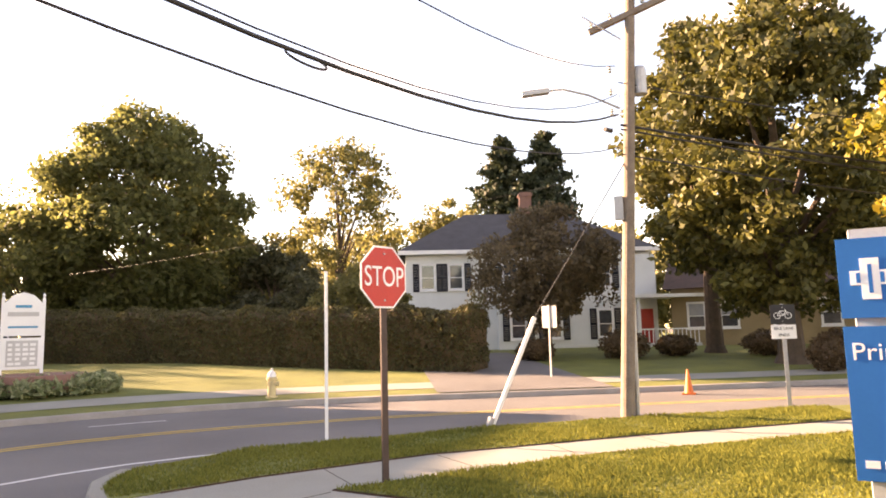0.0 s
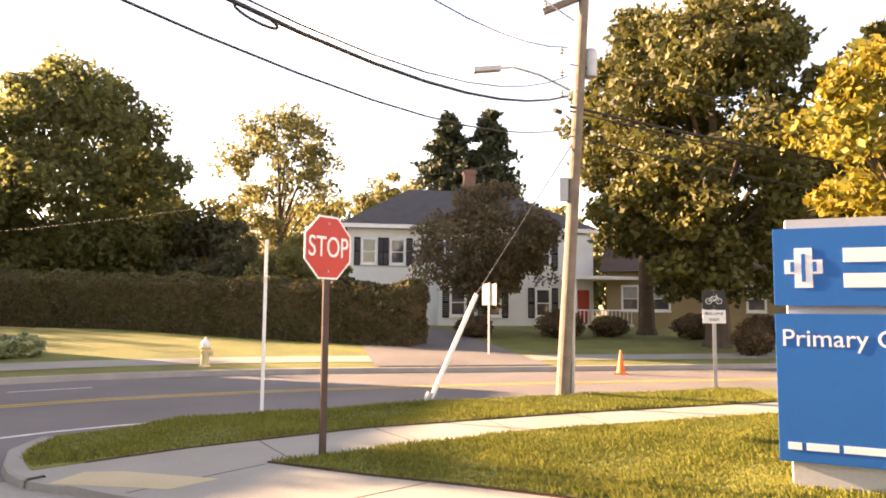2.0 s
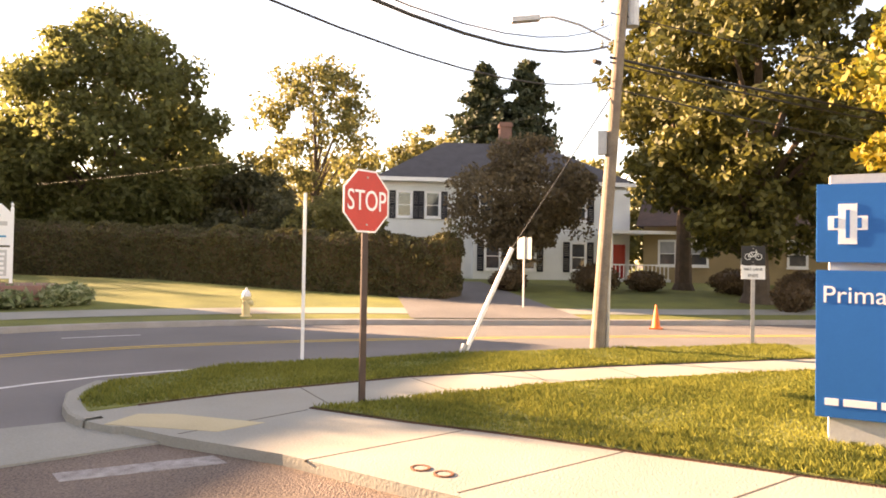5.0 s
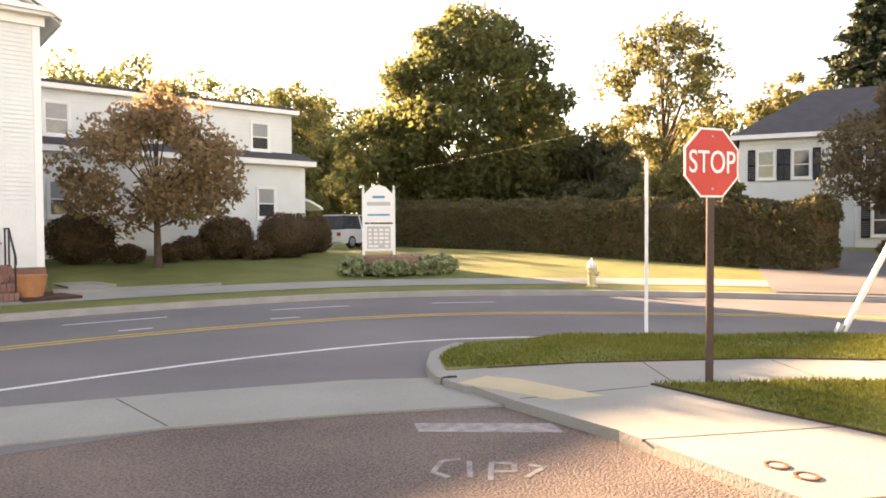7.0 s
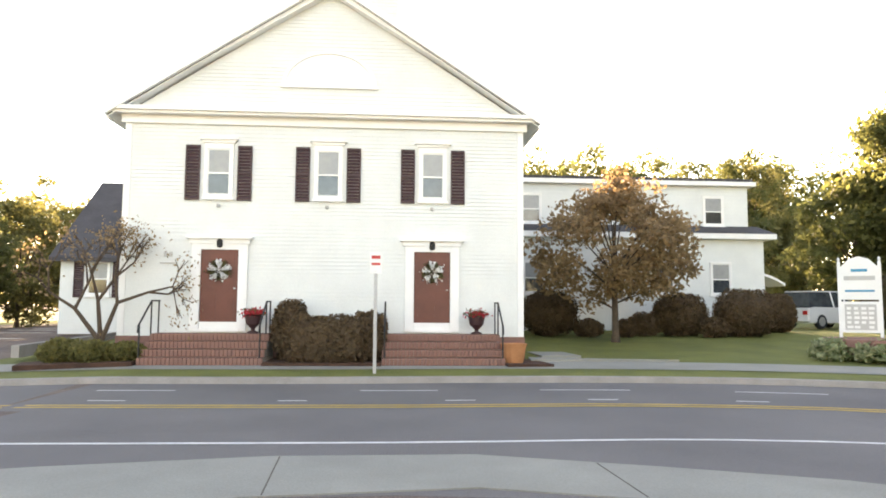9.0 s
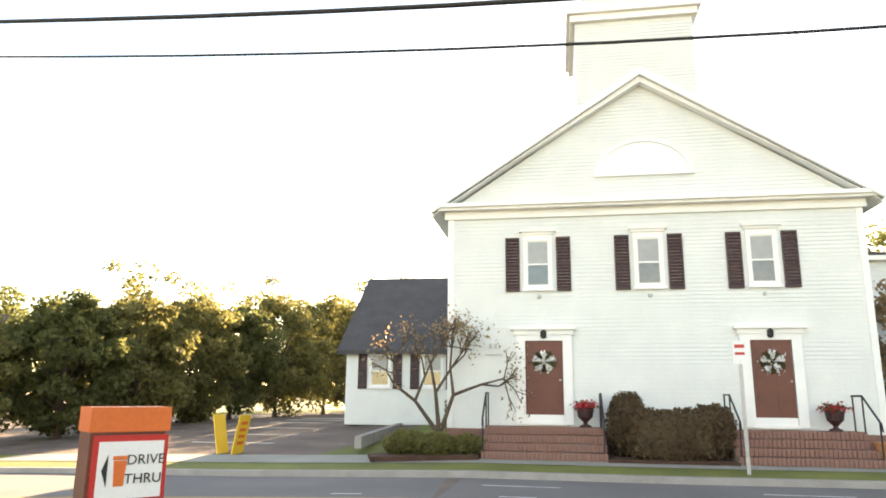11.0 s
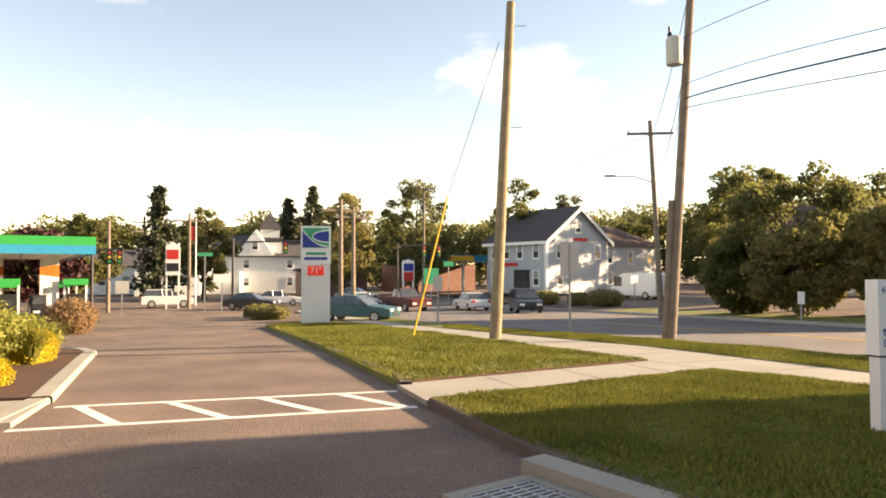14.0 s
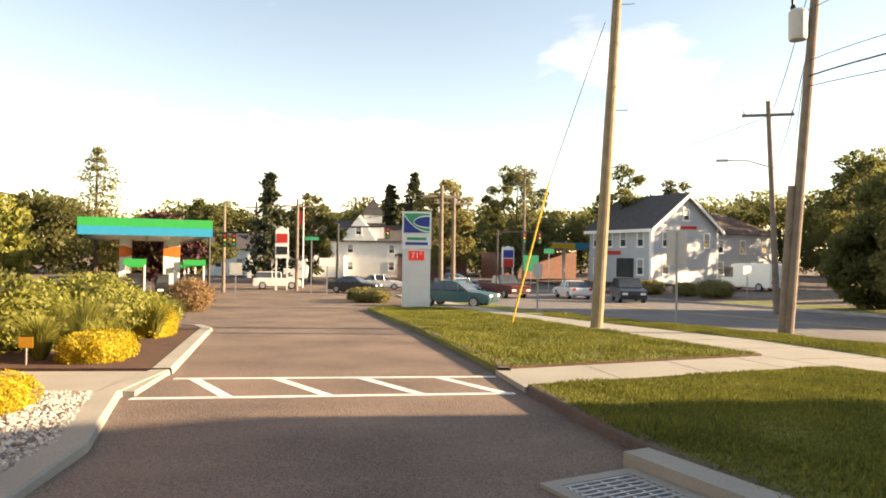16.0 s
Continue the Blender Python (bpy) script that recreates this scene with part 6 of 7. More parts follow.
pylon(-67, -13.7, 6.0, 1.2, ((0.74, 0.88, M_STOP), (0.56, 0.68, M_SHUTB)), "white filling station price sign on two legs")
pylon(-74.6, 9.2, 4.6, 1.3, ((0.72, 0.9, M_SIGNN), (0.5, 0.7, M_STOP)), "price sign of the far filling station")
for x, y, w, z0, z1, m in ((-69.6, 10.6, 1.6, 2.0, 3.6, M_SIGNG), (-70.2, 12.6, 1.1, 3.8, 4.3, M_SIGNG), (-62, -10.5, 1.2, 4.6, 4.9, M_SIGNG), (-55, -15.5, 0.9, 1.7, 2.6, M_GREYP), (-60, -9.0, 1.3, 2.4, 3.1, M_SIGNW)):
    post_sign(x, y, z1 + 0.05, [(w, z0, z1, m)], 95, "road sign at the junction", z=gz(x, y), r=0.04)
fp = thing("flagpole", pose(-73.2, -12.4, gz(-73.2, -12.4)), "white flagpole with a furled flag", "flagpole")
part("pole", tube(bmesh.new(), (0, 0, 0), (0, 0, 8.6), 0.08, 0.05, 8), M_SIGNW, fp)
part("flag", B(-0.04, 0.04, -0.5, -0.05, 6.4, 7.8), M_STOP, fp)


def signal(x, y, h, arm, rz, label="traffic signal on a dark mast arm"):
    t = thing("traffic_signal", pose(x, y, gz(x, y), 0, 0, rz), label, "traffic light")
    part("mast", tube(bmesh.new(), (0, 0, -0.2), (0, 0, h), 0.13, 0.1, 10), M_BLACK, t)
    a = part("arm", tube(bmesh.new(), (0, 0, h - 0.3), (arm, 0, h - 0.1), 0.08, 0.05, 8), M_BLACK, t)
    for k in (0.6, 0.95):
        hd = part("head", box(bmesh.new(), arm * k - 0.18, arm * k + 0.18, -0.15, 0.15, h - 1.3, h - 0.2), M_BLACK, t)
        for i, m in enumerate((M_LIME, M_YEL, M_STOP)):
            part("lens", lathe(bmesh.new(), [(0.0, 0), (0.1, 0), (0.1, 0.03), (0, 0.03)], 10, (0, 0, 0)), m, hd).matrix_local = pose(arm * k, -0.15, h - 1.1 + i * 0.33, 90, 0, 0)
    return t


signal(-64.5, -8.4, 6.2, 7.5, 95)
signal(-66, 6.5, 6.0, 4.5, 100)
signal(-58, -18.2, 5.2, 2.0, 95, "traffic signal on a short mast")

# ---- buildings of the junction ----
gh = thing("house", pose(-70.9, 23.7, -0.75, 0, 0, 112.6), "grey two-storey shop house with white trim and a gabled front", "building")
bm = shell(bmesh.new(), 0, 10, 0, 9.8, 0, 6.0)
prism(bm, [(0, 6.0), (10, 6.0), (5, 9.6)], 0.0, 0.2)
clapboards(bm, 0, 10, 0.3, 5.9, 0, 0.2)
clapboards(bm, 0, 10, 6.0, 9.4, 0, 0.2, lambda z: (z - 6.0) / 3.6 * 5 + 0.1, lambda z: 10 - (z - 6.0) / 3.6 * 5 - 0.1)
part("wall", bm, M_GREYWALL, gh)
part("roof", gable_roof(bmesh.new(), 0, 10, 0, 9.8, 6.05, 9.7, 0.5), M_ROOF, gh)
for s in (0, 1):
    k = [(-0.5, 5.75), (5, 9.72), (5, 9.35), (-0.5, 5.35)]
    part("rake_board", prism(bmesh.new(), [(x if s == 0 else 10 - x, z) for x, z in k], -0.55, -0.4), M_TRIM, gh)
bm = B(-0.55, -0.4, -0.4, 10.2, 5.45, 5.8)
part("eave_board", bm, M_TRIM, gh)
for x in (0.1, 9.9):
    part("corner_board", B(x - 0.15, x + 0.15, -0.04, 0, 0, 6.0), M_TRIM, gh)
part("corner_board", B(-0.04, 0, 0.0, 0.3, 0, 6.0), M_TRIM, gh)
for cx, z in ((2.0, 3.9), (8.2, 3.9), (2.0, 1.0)):
    window(gh, cx, z, 0.85, 1.6)
window(gh, 5.0, 6.8, 0.8, 1.2)
part("sign_board", B(4.2, 6.6, -0.06, 0, 5.9, 6.25), M_STOP, gh)
for cx, z in ((1.2, 3.9), (3.4, 3.9), (5.6, 3.9), (8.2, 3.9), (1.2, 0.9), (8.2, 0.9)):
    window(gh, cx, z, 0.85, 1.7).matrix_local = pose(0, 9.8, 0, 0, 0, -90)
part("shop_window", B(-0.05, 0, 2.6, 5.2, 0.6, 2.7), M_GLASS, gh)
part("sign_board", B(-0.1, 0, 4.6, 7.6, 3.1, 3.5), M_STOP, gh)
bm = shell(bmesh.new(), 10, 22.0, 1.5, 10, 0, 5.6)
clapboards(bm, 10, 22.0, 0.3, 5.5, 1.5, 0.2)
part("rear_wing", bm, M_GREYWALL, gh)
bm = bmesh.new()
vs = [bm.verts.new(c) for c in ((9.6, 1.0, 5.6), (22.5, 1.0, 5.6), (22.5, 10.5, 5.6), (9.6, 10.5, 5.6), (11, 5.7, 8.2), (18, 5.7, 8.2))]
for f in ((0, 1, 5, 4), (1, 2, 5), (2, 3, 4, 5), (3, 0, 4), (3, 2, 1, 0)):
    bm.faces.new([vs[i] for i in f])
part("wing_roof", bm, M_ROOFB, gh)
part("chimney", box(bmesh.new(), 11.2, 12.0, 5.0, 5.8, 7.2, 9.6), M_BRICK, gh)
for cx, z in ((12.2, 3.4), (16.0, 3.4), (19.8, 3.4), (12.2, 0.9)):
    window(gh, cx, z, 0.85, 1.5, 1.5)
part("door", B(17.4, 18.4, 1.44, 1.5, 0.3, 2.5), M_TRIM, gh)
for i in range(14):
    part("fence_board", B(17 + i * 0.42, 17.35 + i * 0.42, 0.0, 0.04, 0.0, 1.4), M_TRIM, gh)
tc = thing("white_church", pose(-106, -5.6, -1.4, 0, 0, 90), "distant white church with a square shingled steeple", "church")
bm = shell(bmesh.new(), -8, 7, 0, 14, 0, 5.5)
prism(bm, [(-4.5, 5.5), (1.0, 5.5), (-1.75, 9.5)], 0, 0.2)
part("wall", bm, M_WHITE, tc)
part("roof", gable_roof(bmesh.new(), -8, 7, 0, 14, 5.5, 8.6, 0.4, axis="x"), M_ROOF, tc)
part("porch", shell(bmesh.new(), -9.5, -4, -2.5, 0, 0, 3.2), M_WHITE, tc)
part("gable", prism(bmesh.new(), [(-4.8, 5.5), (0.8, 5.5), (-2, 9.2)], -0.6, 3), M_WHITE, tc)
tw = part("tower", shell(bmesh.new(), -1.6, 1.8, 0.5, 3.9, 5.0, 7.7), M_WHITE, tc)
part("tower_roof", B(-1.8, 2.0, 0.3, 4.1, 7.7, 8.2), M_ROOF, tw)
part("belfry", box(bmesh.new(), -1.3, 1.5, 0.8, 3.6, 8.2, 9.5), M_WHITE, tw)
bm = bmesh.new()
vs = [bm.verts.new(c) for c in ((-1.6, 0.5, 9.5), (1.8, 0.5, 9.5), (1.8, 3.9, 9.5), (-1.6, 3.9, 9.5), (0.1, 2.2, 12.2))]
for f in ((0, 1, 4), (1, 2, 4), (2, 3, 4), (3, 0, 4), (3, 2, 1, 0)):
    bm.faces.new([vs[i] for i in f])
part("spire", bm, M_ROOF, tw)
for cx, z in ((-6.5, 1.0), (-3.2, 1.0), (-6.5, 3.6), (-3.2, 3.6), (3, 1.0), (5.2, 1.0), (3, 3.6), (5.2, 3.6), (-2.0, 6.3)):
    window(tc, cx, z, 0.8, 1.3, 0 if cx > 0 or z < 5 else -0.6)
fs = thing("far_station", pose(-88, 17, -1.0, 0, 0, 105), "distant filling station with a blue canopy", "building")
part("canopy", box(bmesh.new(), -4, 8, 0, 6, 4.0, 4.9), M_TEAL, fs)
part("band", B(0, 4, -0.05, 0, 4.1, 4.8), M_YEL, fs)
for x in (-3, 3, 7):
    part("column", B(x - 0.15, x + 0.15, 1, 1.3, 0, 4.0), M_SIGNW, fs)
part("shop", shell(bmesh.new(), -4, 8, 6.2, 12, 0, 3.6), M_BRICK, fs)
rs = thing("shop", pose(-95, -1.5, -1.4, 0, 0, 92), "low red-brown shop beside the white church", "building")
part("wall", shell(bmesh.new(), 0, 9, 0, 8, 0, 3.2), M_BRICK, rs)
part("roof", box(bmesh.new(), -0.4, 9.4, -0.6, 8.4, 3.2, 3.6), M_ROOFB, rs)
window(rs, 2.2, 0.9, 1.6, 1.5)
window(rs, 6.0, 0.9, 1.6, 1.5)
for x, y, w, rz in ((-105, -30, 10, 100), (-98, -22.5, 8, 95)):
    fh = thing("house", pose(x, y, -1.4, 0, 0, rz), "distant pale house among the trees", "house")
    part("wall", shell(bmesh.new(), 0, w, 0, 8, 0, 4.0), M_WHITE, fh)
    part("roof", gable_roof(bmesh.new(), 0, w, 0, 8, 4.0, 6.2, 0.3, axis="x"), M_ROOF, fh)
    window(fh, 2, 1.2, 0.9, 1.4)
    window(fh, 5, 1.2, 0.9, 1.4)
bk_ = thing("bank_building", pose(-14.3, -11.8, 0), "corner of a brick bank building with a white eave", "building")
part("wall", shell(bmesh.new(), 0, 12, -14, 0, -0.2, 4.4), M_BRICK, bk_)
part("eave", box(bmesh.new(), -0.4, 12.4, -14.4, 0.4, 2.85, 3.15), M_TRIM, bk_)
part("corner_board", B(-0.02, 0.1, -0.1, 0.02, -0.2, 2.85), M_TRIM, bk_)
BM_ = brick_block(0.205, 0.03, 0.062, 0.004)
for r in range(36):
    for c in range(8):
        o = new("brick", BM_)
        o.parent = bk_
        o.location = (0.22 + 0.215 * c + (0.107 if r % 2 else 0), 0.004, 0.12 + 0.0745 * r)


# ---- vehicles ----
def carpaint(name, c):
    return mat(name, c, tuple(k * 0.92 for k in c), 0.28, 2, 20, 0, spec=0.7, metal=0.25)


def vehicle(x, y, rz, paint, label, L=4.6, W=1.8, H=1.45, kind="car", name="car"):
    z = gz(x, y) + 0.012
    t = thing(name, pose(x, y, z, 0, 0, rz), label, "vehicle")
    if kind == "van":
        prof = [(-L / 2, 0.35), (L / 2, 0.35), (L / 2, 0.85), (L / 2 - 0.9, 1.15), (L / 2 - 1.7, H - 0.1), (L / 2 - 2.1, H), (-L / 2 + 0.1, H), (-L / 2, H - 0.15)]
    elif kind == "pickup":
        prof = [(-L / 2, 0.4), (L / 2, 0.4), (L / 2, 1.05), (0.95, 1.15), (0.95, 1.15), (-0.6, 1.15), (-0.6, 1.15), (-L / 2, 1.15)]
    else:
        b = 0.92 if kind == "car" else 1.08
        prof = [(-L / 2, 0.4), (-L / 2 + 0.1, 0.3), (L / 2 - 0.1, 0.3), (L / 2, 0.45), (L / 2 - 0.05, b - 0.2), (L / 2 - 0.5, b - 0.08), (L * 0.22, b), (-L * 0.4, b + 0.03), (-L / 2 + 0.03, b - 0.05)]
    bm = bmesh.new()
    a = [bm.verts.new((px, -W / 2, pz)) for px, pz in prof]
    b2 = [bm.verts.new((px, W / 2, pz)) for px, pz in prof]
    bm.faces.new(a)
    bm.faces.new(b2[::-1])
    for i in range(len(prof)):
        j = (i + 1) % len(prof)
        bm.faces.new((a[j], a[i], b2[i], b2[j]))
    bmesh.ops.remove_doubles(bm, verts=bm.verts[:], dist=0.001)
    bmesh.ops.bevel(bm, geom=[e for e in bm.edges if abs((e.verts[0].co - e.verts[1].co).y) < 0.01], offset=0.05, segments=2, affect="EDGES")
    part("body", bm, paint, t)
    if kind != "van":
        b = 0.92 if kind == "car" else (1.15 if kind == "pickup" else 1.08)
        if kind == "pickup":
            cab = [(-0.6, b), (1.0, b), (0.45, H - 0.03), (0.3, H), (-0.4, H), (-0.58, H - 0.05)]
        elif kind == "suv":
            cab = [(-L * 0.46, b), (L * 0.24, b), (L * 0.08, H - 0.04), (L * 0.02, H), (-L * 0.38, H), (-L * 0.43, H - 0.06)]
        else:
            cab = [(-L * 0.38, b), (L * 0.22, b), (L * 0.06, H - 0.04), (0.0, H), (-L * 0.16, H), (-L * 0.24, H - 0.06)]
        n = len(cab)
        bm = bmesh.new()
        s1 = [bm.verts.new((px, (-W / 2 + 0.04) if pz < b + 0.1 else (-W / 2 + 0.2), pz)) for px, pz in cab]
        s2 = [bm.verts.new((px, (W / 2 - 0.04) if pz < b + 0.1 else (W / 2 - 0.2), pz)) for px, pz in cab]
        bm.faces.new(s1)
        bm.faces.new(s2[::-1])
        for i in range(n):
            j = (i + 1) % n
            bm.faces.new((s1[j], s1[i], s2[i], s2[j]))
        bmesh.ops.bevel(bm, geom=bm.edges[:], offset=0.05, segments=2, affect="EDGES")
        part("cabin_glass", bm, M_GLASS, t)
        tops = [p for p in cab if p[1] > H - 0.03]
        part("roof", box(bmesh.new(), min(p[0] for p in tops) - 0.1, max(p[0] for p in tops) + 0.1, -W / 2 + 0.18, W / 2 - 0.18, H - 0.03, H + 0.025), paint, t)
        for px in (-0.1 * L, 0.09 * L) if kind != "pickup" else (0.2,):
            for s in (-1, 1):
                part("pillar", tube(bmesh.new(), (px, s * (W / 2 - 0.03), b), (px - 0.08, s * (W / 2 - 0.19), H), 0.035, None, 6), paint, t)
    else:
        for s in (-1, 1):
            part("window", B(L / 2 - 1.9, L / 2 - 1.0, s * W / 2 - 0.01, s * W / 2 + 0.01, 1.2, H - 0.35), M_GLASS, t)
        bm = bmesh.new()
        vs = [bm.verts.new(c) for c in ((L / 2 - 0.93, -W / 2 + 0.12, 1.2), (L / 2 - 0.93, W / 2 - 0.12, 1.2), (L / 2 - 1.6, W / 2 - 0.16, H - 0.14), (L / 2 - 1.6, -W / 2 + 0.16, H - 0.14))]
        r = bmesh.ops.extrude_face_region(bm, geom=[bm.faces.new(vs)])
        for v in r["geom"]:
            if isinstance(v, bmesh.types.BMVert):
                v.co += Vector((0.04, 0, 0.03))
        part("windscreen", bm, M_GLASS, t)
    rw = 0.33 if kind == "car" else 0.38
    for sx in (-1, 1):
        for sy in (-1, 1):
            cx, cy = sx * L * 0.3, sy * (W / 2 - 0.1)
            w = new("wheel")
            bm = lathe(bmesh.new(), [(0.0, -0.11), (rw - 0.03, -0.11), (rw, -0.07), (rw, 0.07), (rw - 0.03, 0.11), (0, 0.11)], 18)
            bmesh.ops.transform(bm, matrix=pose(0, 0, 0, 90, 0, 0), verts=bm.verts[:])
            tyre = part("wheel", bm, M_BLACK, t)
            bpy.data.objects.remove(w)
            tyre.location = (cx, cy, rw)
            bm = lathe(bmesh.new(), [(0.0, -0.12), (rw * 0.6, -0.12), (rw * 0.62, 0.12), (0, 0.12)], 12)
            bmesh.ops.transform(bm, matrix=pose(0, 0, 0, 90, 0, 0), verts=bm.verts[:])
            part("rim", bm, M_STEEL, tyre)
    for sy in (-1, 1):
        part("headlight", box(bmesh.new(), L / 2 - 0.12, L / 2 + 0.015, sy * (W / 2 - 0.3) - 0.18, sy * (W / 2 - 0.3) + 0.18, 0.62, 0.76), M_SIGNW, t)
        part("tail_light", box(bmesh.new(), -L / 2 - 0.015, -L / 2 + 0.1, sy * (W / 2 - 0.2) - 0.12, sy * (W / 2 - 0.2) + 0.12, 0.72, 0.92), M_STOP, t)
    part("grille", box(bmesh.new(), L / 2 - 0.05, L / 2 + 0.02, -0.4, 0.4, 0.42, 0.62), M_BLACK, t)
    part("number_plate", B(-L / 2 - 0.03, -L / 2, -0.25, 0.25, 0.5, 0.62), M_SIGNW, t)
    return t


P_TEAL = carpaint("paint_teal", (0.02, 0.10, 0.13))
P_DARK = carpaint("paint_dark", (0.02, 0.025, 0.04))
P_WHITE = carpaint("paint_white", (0.75, 0.76, 0.78))
P_RED = carpaint("paint_maroon", (0.10, 0.02, 0.02))
P_SILV = carpaint("paint_silver", (0.30, 0.34, 0.40))
vehicle(-40.6, -0.3, 60, P_TEAL, "dark teal saloon car waiting at the junction")
vehicle(-50.2, 13.4, -10, P_DARK, "dark blue sport utility car on the road", 4.6, 1.85, 1.7, "suv")
vehicle(-58.5, 5.8, 20, P_RED, "dark red pickup truck at the junction", 5.4, 1.95, 1.85, "pickup", "pickup_truck")
vehicle(-58, 11.5, 185, P_WHITE, "white saloon car on the road")
vehicle(-60.5, 28.5, -155, P_WHITE, "white delivery van beside the grey house", 5.6, 2.0, 2.45, "van", "van")
vehicle(-69, -14.4, 100, P_WHITE, "white sport utility car beyond the filling station", 4.5, 1.8, 1.65, "suv")
vehicle(-63.6, -6.8, 70, P_DARK, "dark car at the junction")
vehicle(-70, -4.5, 90, P_WHITE, "white car at the junction")
vehicle(-62, 2.5, 30, P_SILV, "silver car at the junction")
vehicle(-46, -24, 40, P_DARK, "dark car at the filling station")
vehicle(-50, -19, 20, P_DARK, "dark car under the canopy", 4.5, 1.8, 1.6, "suv")
vehicle(22.4, 34.6, 20, P_WHITE, "white van parked beyond the church lawn", 4.8, 1.9, 1.9, "suv")
vehicle(-78, 4, 60, P_SILV, "silver car at the junction")
vehicle(31.2, -6.8, 95, P_DARK, "dark car parked under the maple", 4.5, 1.8, 1.6, "suv")

# ---- planting beside the drive ----
bush(-14.7, -9.95, 1.5, 1.1, 0.62, L_GOLD, "low clipped golden shrub in the mulch bed", 150, 9000, 0.024, 0.3)
bush(-9.85, -9.45, 1.3, 1.1, 0.5, L_GOLD, "low clipped golden shrub beside the gravel", 151, 10000, 0.02, 0.3)
bush(-19.6, -10.5, 1.5, 1.0, 0.85, L_GOLD, "low clipped golden shrub in the mulch bed", 152, 6000, 0.026, 0.3)
for i, (x, y, w, h, m, lab) in enumerate(((-20.6, -11.2, 2.0, 1.2, L_FRESH, "loose golden shrub in the planting bed"), (-18.6, -11.6, 2.4, 1.7, L_FRESH, "loose green shrub in the planting bed"), (-16.2, -12.2, 2.2, 1.6, L_FRESH, "loose green shrub in the planting bed"), (-15.8, -13.0, 2.3, 2.0, L_GREEN, "large green shrub by the bank wall"), (-21.8, -12.6, 2.2, 1.5, L_FRESH, "loose green shrub in the planting bed"), (-33.4, -13.2, 2.0, 1.5, L_BROWN, "round reddish shrub by the filling station"), (-17.4, -14.4, 2.2, 2.1, L_GREEN, "large green shrub by the bank wall"))):
    bush(x, y, w, w, h, m, lab, 155 + i, 3800, 0.06, wild=0.3)
bush(-17.6, -12.9, 1.6, 1.6, 1.5, L_DARK, "blue-green shrub in the planting bed", 166, 2500, 0.05, wild=0.15)


def ornamental_grass(x, y, h, seed, m):
    t = thing("ornamental_grass", pose(x, y, slope(x) + 0.09), "arching clump of ornamental grass in the bed", "grass", "ornamental grasses")
    rng = np.random.default_rng(seed)
    n = 420
    vs, fs = [], []
    for i in range(n):
        a, r, hh = rng.uniform(0, 6.28), rng.uniform(0.2, 0.75) * h, rng.uniform(0.6, 1.05) * h
        s = np.array([-math.sin(a), math.cos(a), 0]) * 0.008
        d = np.array([math.cos(a), math.sin(a), 0])
        k = len(vs)
        for q, wd in ((0, 1.0), (0.55, 1.0), (1, 0.15)):
            c = d * (0.08 * h + r * q * q) + np.array([0, 0, hh * (q * 1.25 - 0.4 * q * q)])
            vs += [c - s * wd, c + s * wd]
        fs += [(k, k + 1, k + 3, k + 2), (k + 2, k + 3, k + 5, k + 4)]
    me = bpy.data.meshes.new("blades")
    me.from_pydata([tuple(v) for v in vs], [], fs)
    me.materials.append(m)
    o = new("grass_blade_clump", me)
    o.parent = t


for i, (x, y, h) in enumerate(((-16.4, -10.9, 1.4), (-19.0, -10.3, 1.1), (-21.2, -10.7, 1.1), (-14.6, -10.9, 1.0), (-22.4, -11.3, 1.0), (-15.3, -10.0, 0.8))):
    ornamental_grass(x, y, h, 170 + i, M_BLADE if i % 2 else L_FRESH)
ym = thing("marker_flag", pose(-13.9, -10.8, slope(-13.9) + 0.09, 0, 0, 80), "small yellow lawn marker in the bed", "marker")
part("stick", B(-0.01, 0.01, -0.01, 0.01, 0, 0.35), M_STEEL, ym)
part("flag", B(-0.13, 0.13, -0.014, -0.01, 0.3, 0.48), M_YEL, ym)

# storm drain
dr = thing("storm_drain", pose(-6.6, -2.92, 0.0, 0, 0, 22), "steel storm drain grate in a concrete frame", "drain")
bm = B(-0.62, 0.62, -0.48, -0.36, -0.05, 0.03)
box(bm, -0.62, 0.62, 0.36, 0.48, -0.05, 0.03)
box(bm, -0.62, -0.5, -0.36, 0.36, -0.05, 0.03)
box(bm, 0.5, 0.62, -0.36, 0.36, -0.05, 0.03)
part("frame", bm, M_WALK, dr)
# flat black sheet in place of a hole: the shade below the grate
part("pit_shade_sheet", B(-0.5, 0.5, -0.36, 0.36, -0.002, 0.002), M_BLACK, dr)
for i in range(14):
    part("bar", B(-0.49 + i * 0.075, -0.465 + i * 0.075, -0.36, 0.36, 0.002, 0.026), M_STEEL, dr)
for i in range(5):
    part("cross_bar", B(-0.5, 0.5, -0.33 + i * 0.16, -0.30 + i * 0.16, 0.002, 0.02), M_STEEL, dr)
part("kerb_block", box(bmesh.new(), -0.75, 0.75, 0.5, 0.8, -0.05, 0.13), M_WALK, dr)
# covers in the pavement and the ramp
for x, y in ((5.4, 2.4), (5.33, 2.16)):
    t = thing("utility_cover", pose(x, y, 0.1), "small round rusty iron cover in the pavement", "utility cover", "pavement covers")
    part("rim", lathe(bmesh.new(), [(0.062, 0.0), (0.062, 0.008), (0.068, 0.011), (0.088, 0.011), (0.092, 0.0)], 20), M_RUST, t)
    part("lid", lathe(bmesh.new(), [(0.0, 0), (0.058, 0), (0.058, 0.005), (0, 0.006)], 16), M_WALK, t)
slab("pavement_5", [(5.42, 5.9), (5.5, 6.5), (5.95, 7.1), (6.7, 7.6), (6.9, 6.1), (6.5, 4.85), (5.75, 5.1)], 0.096, M_WALK, 0.12, **WK)
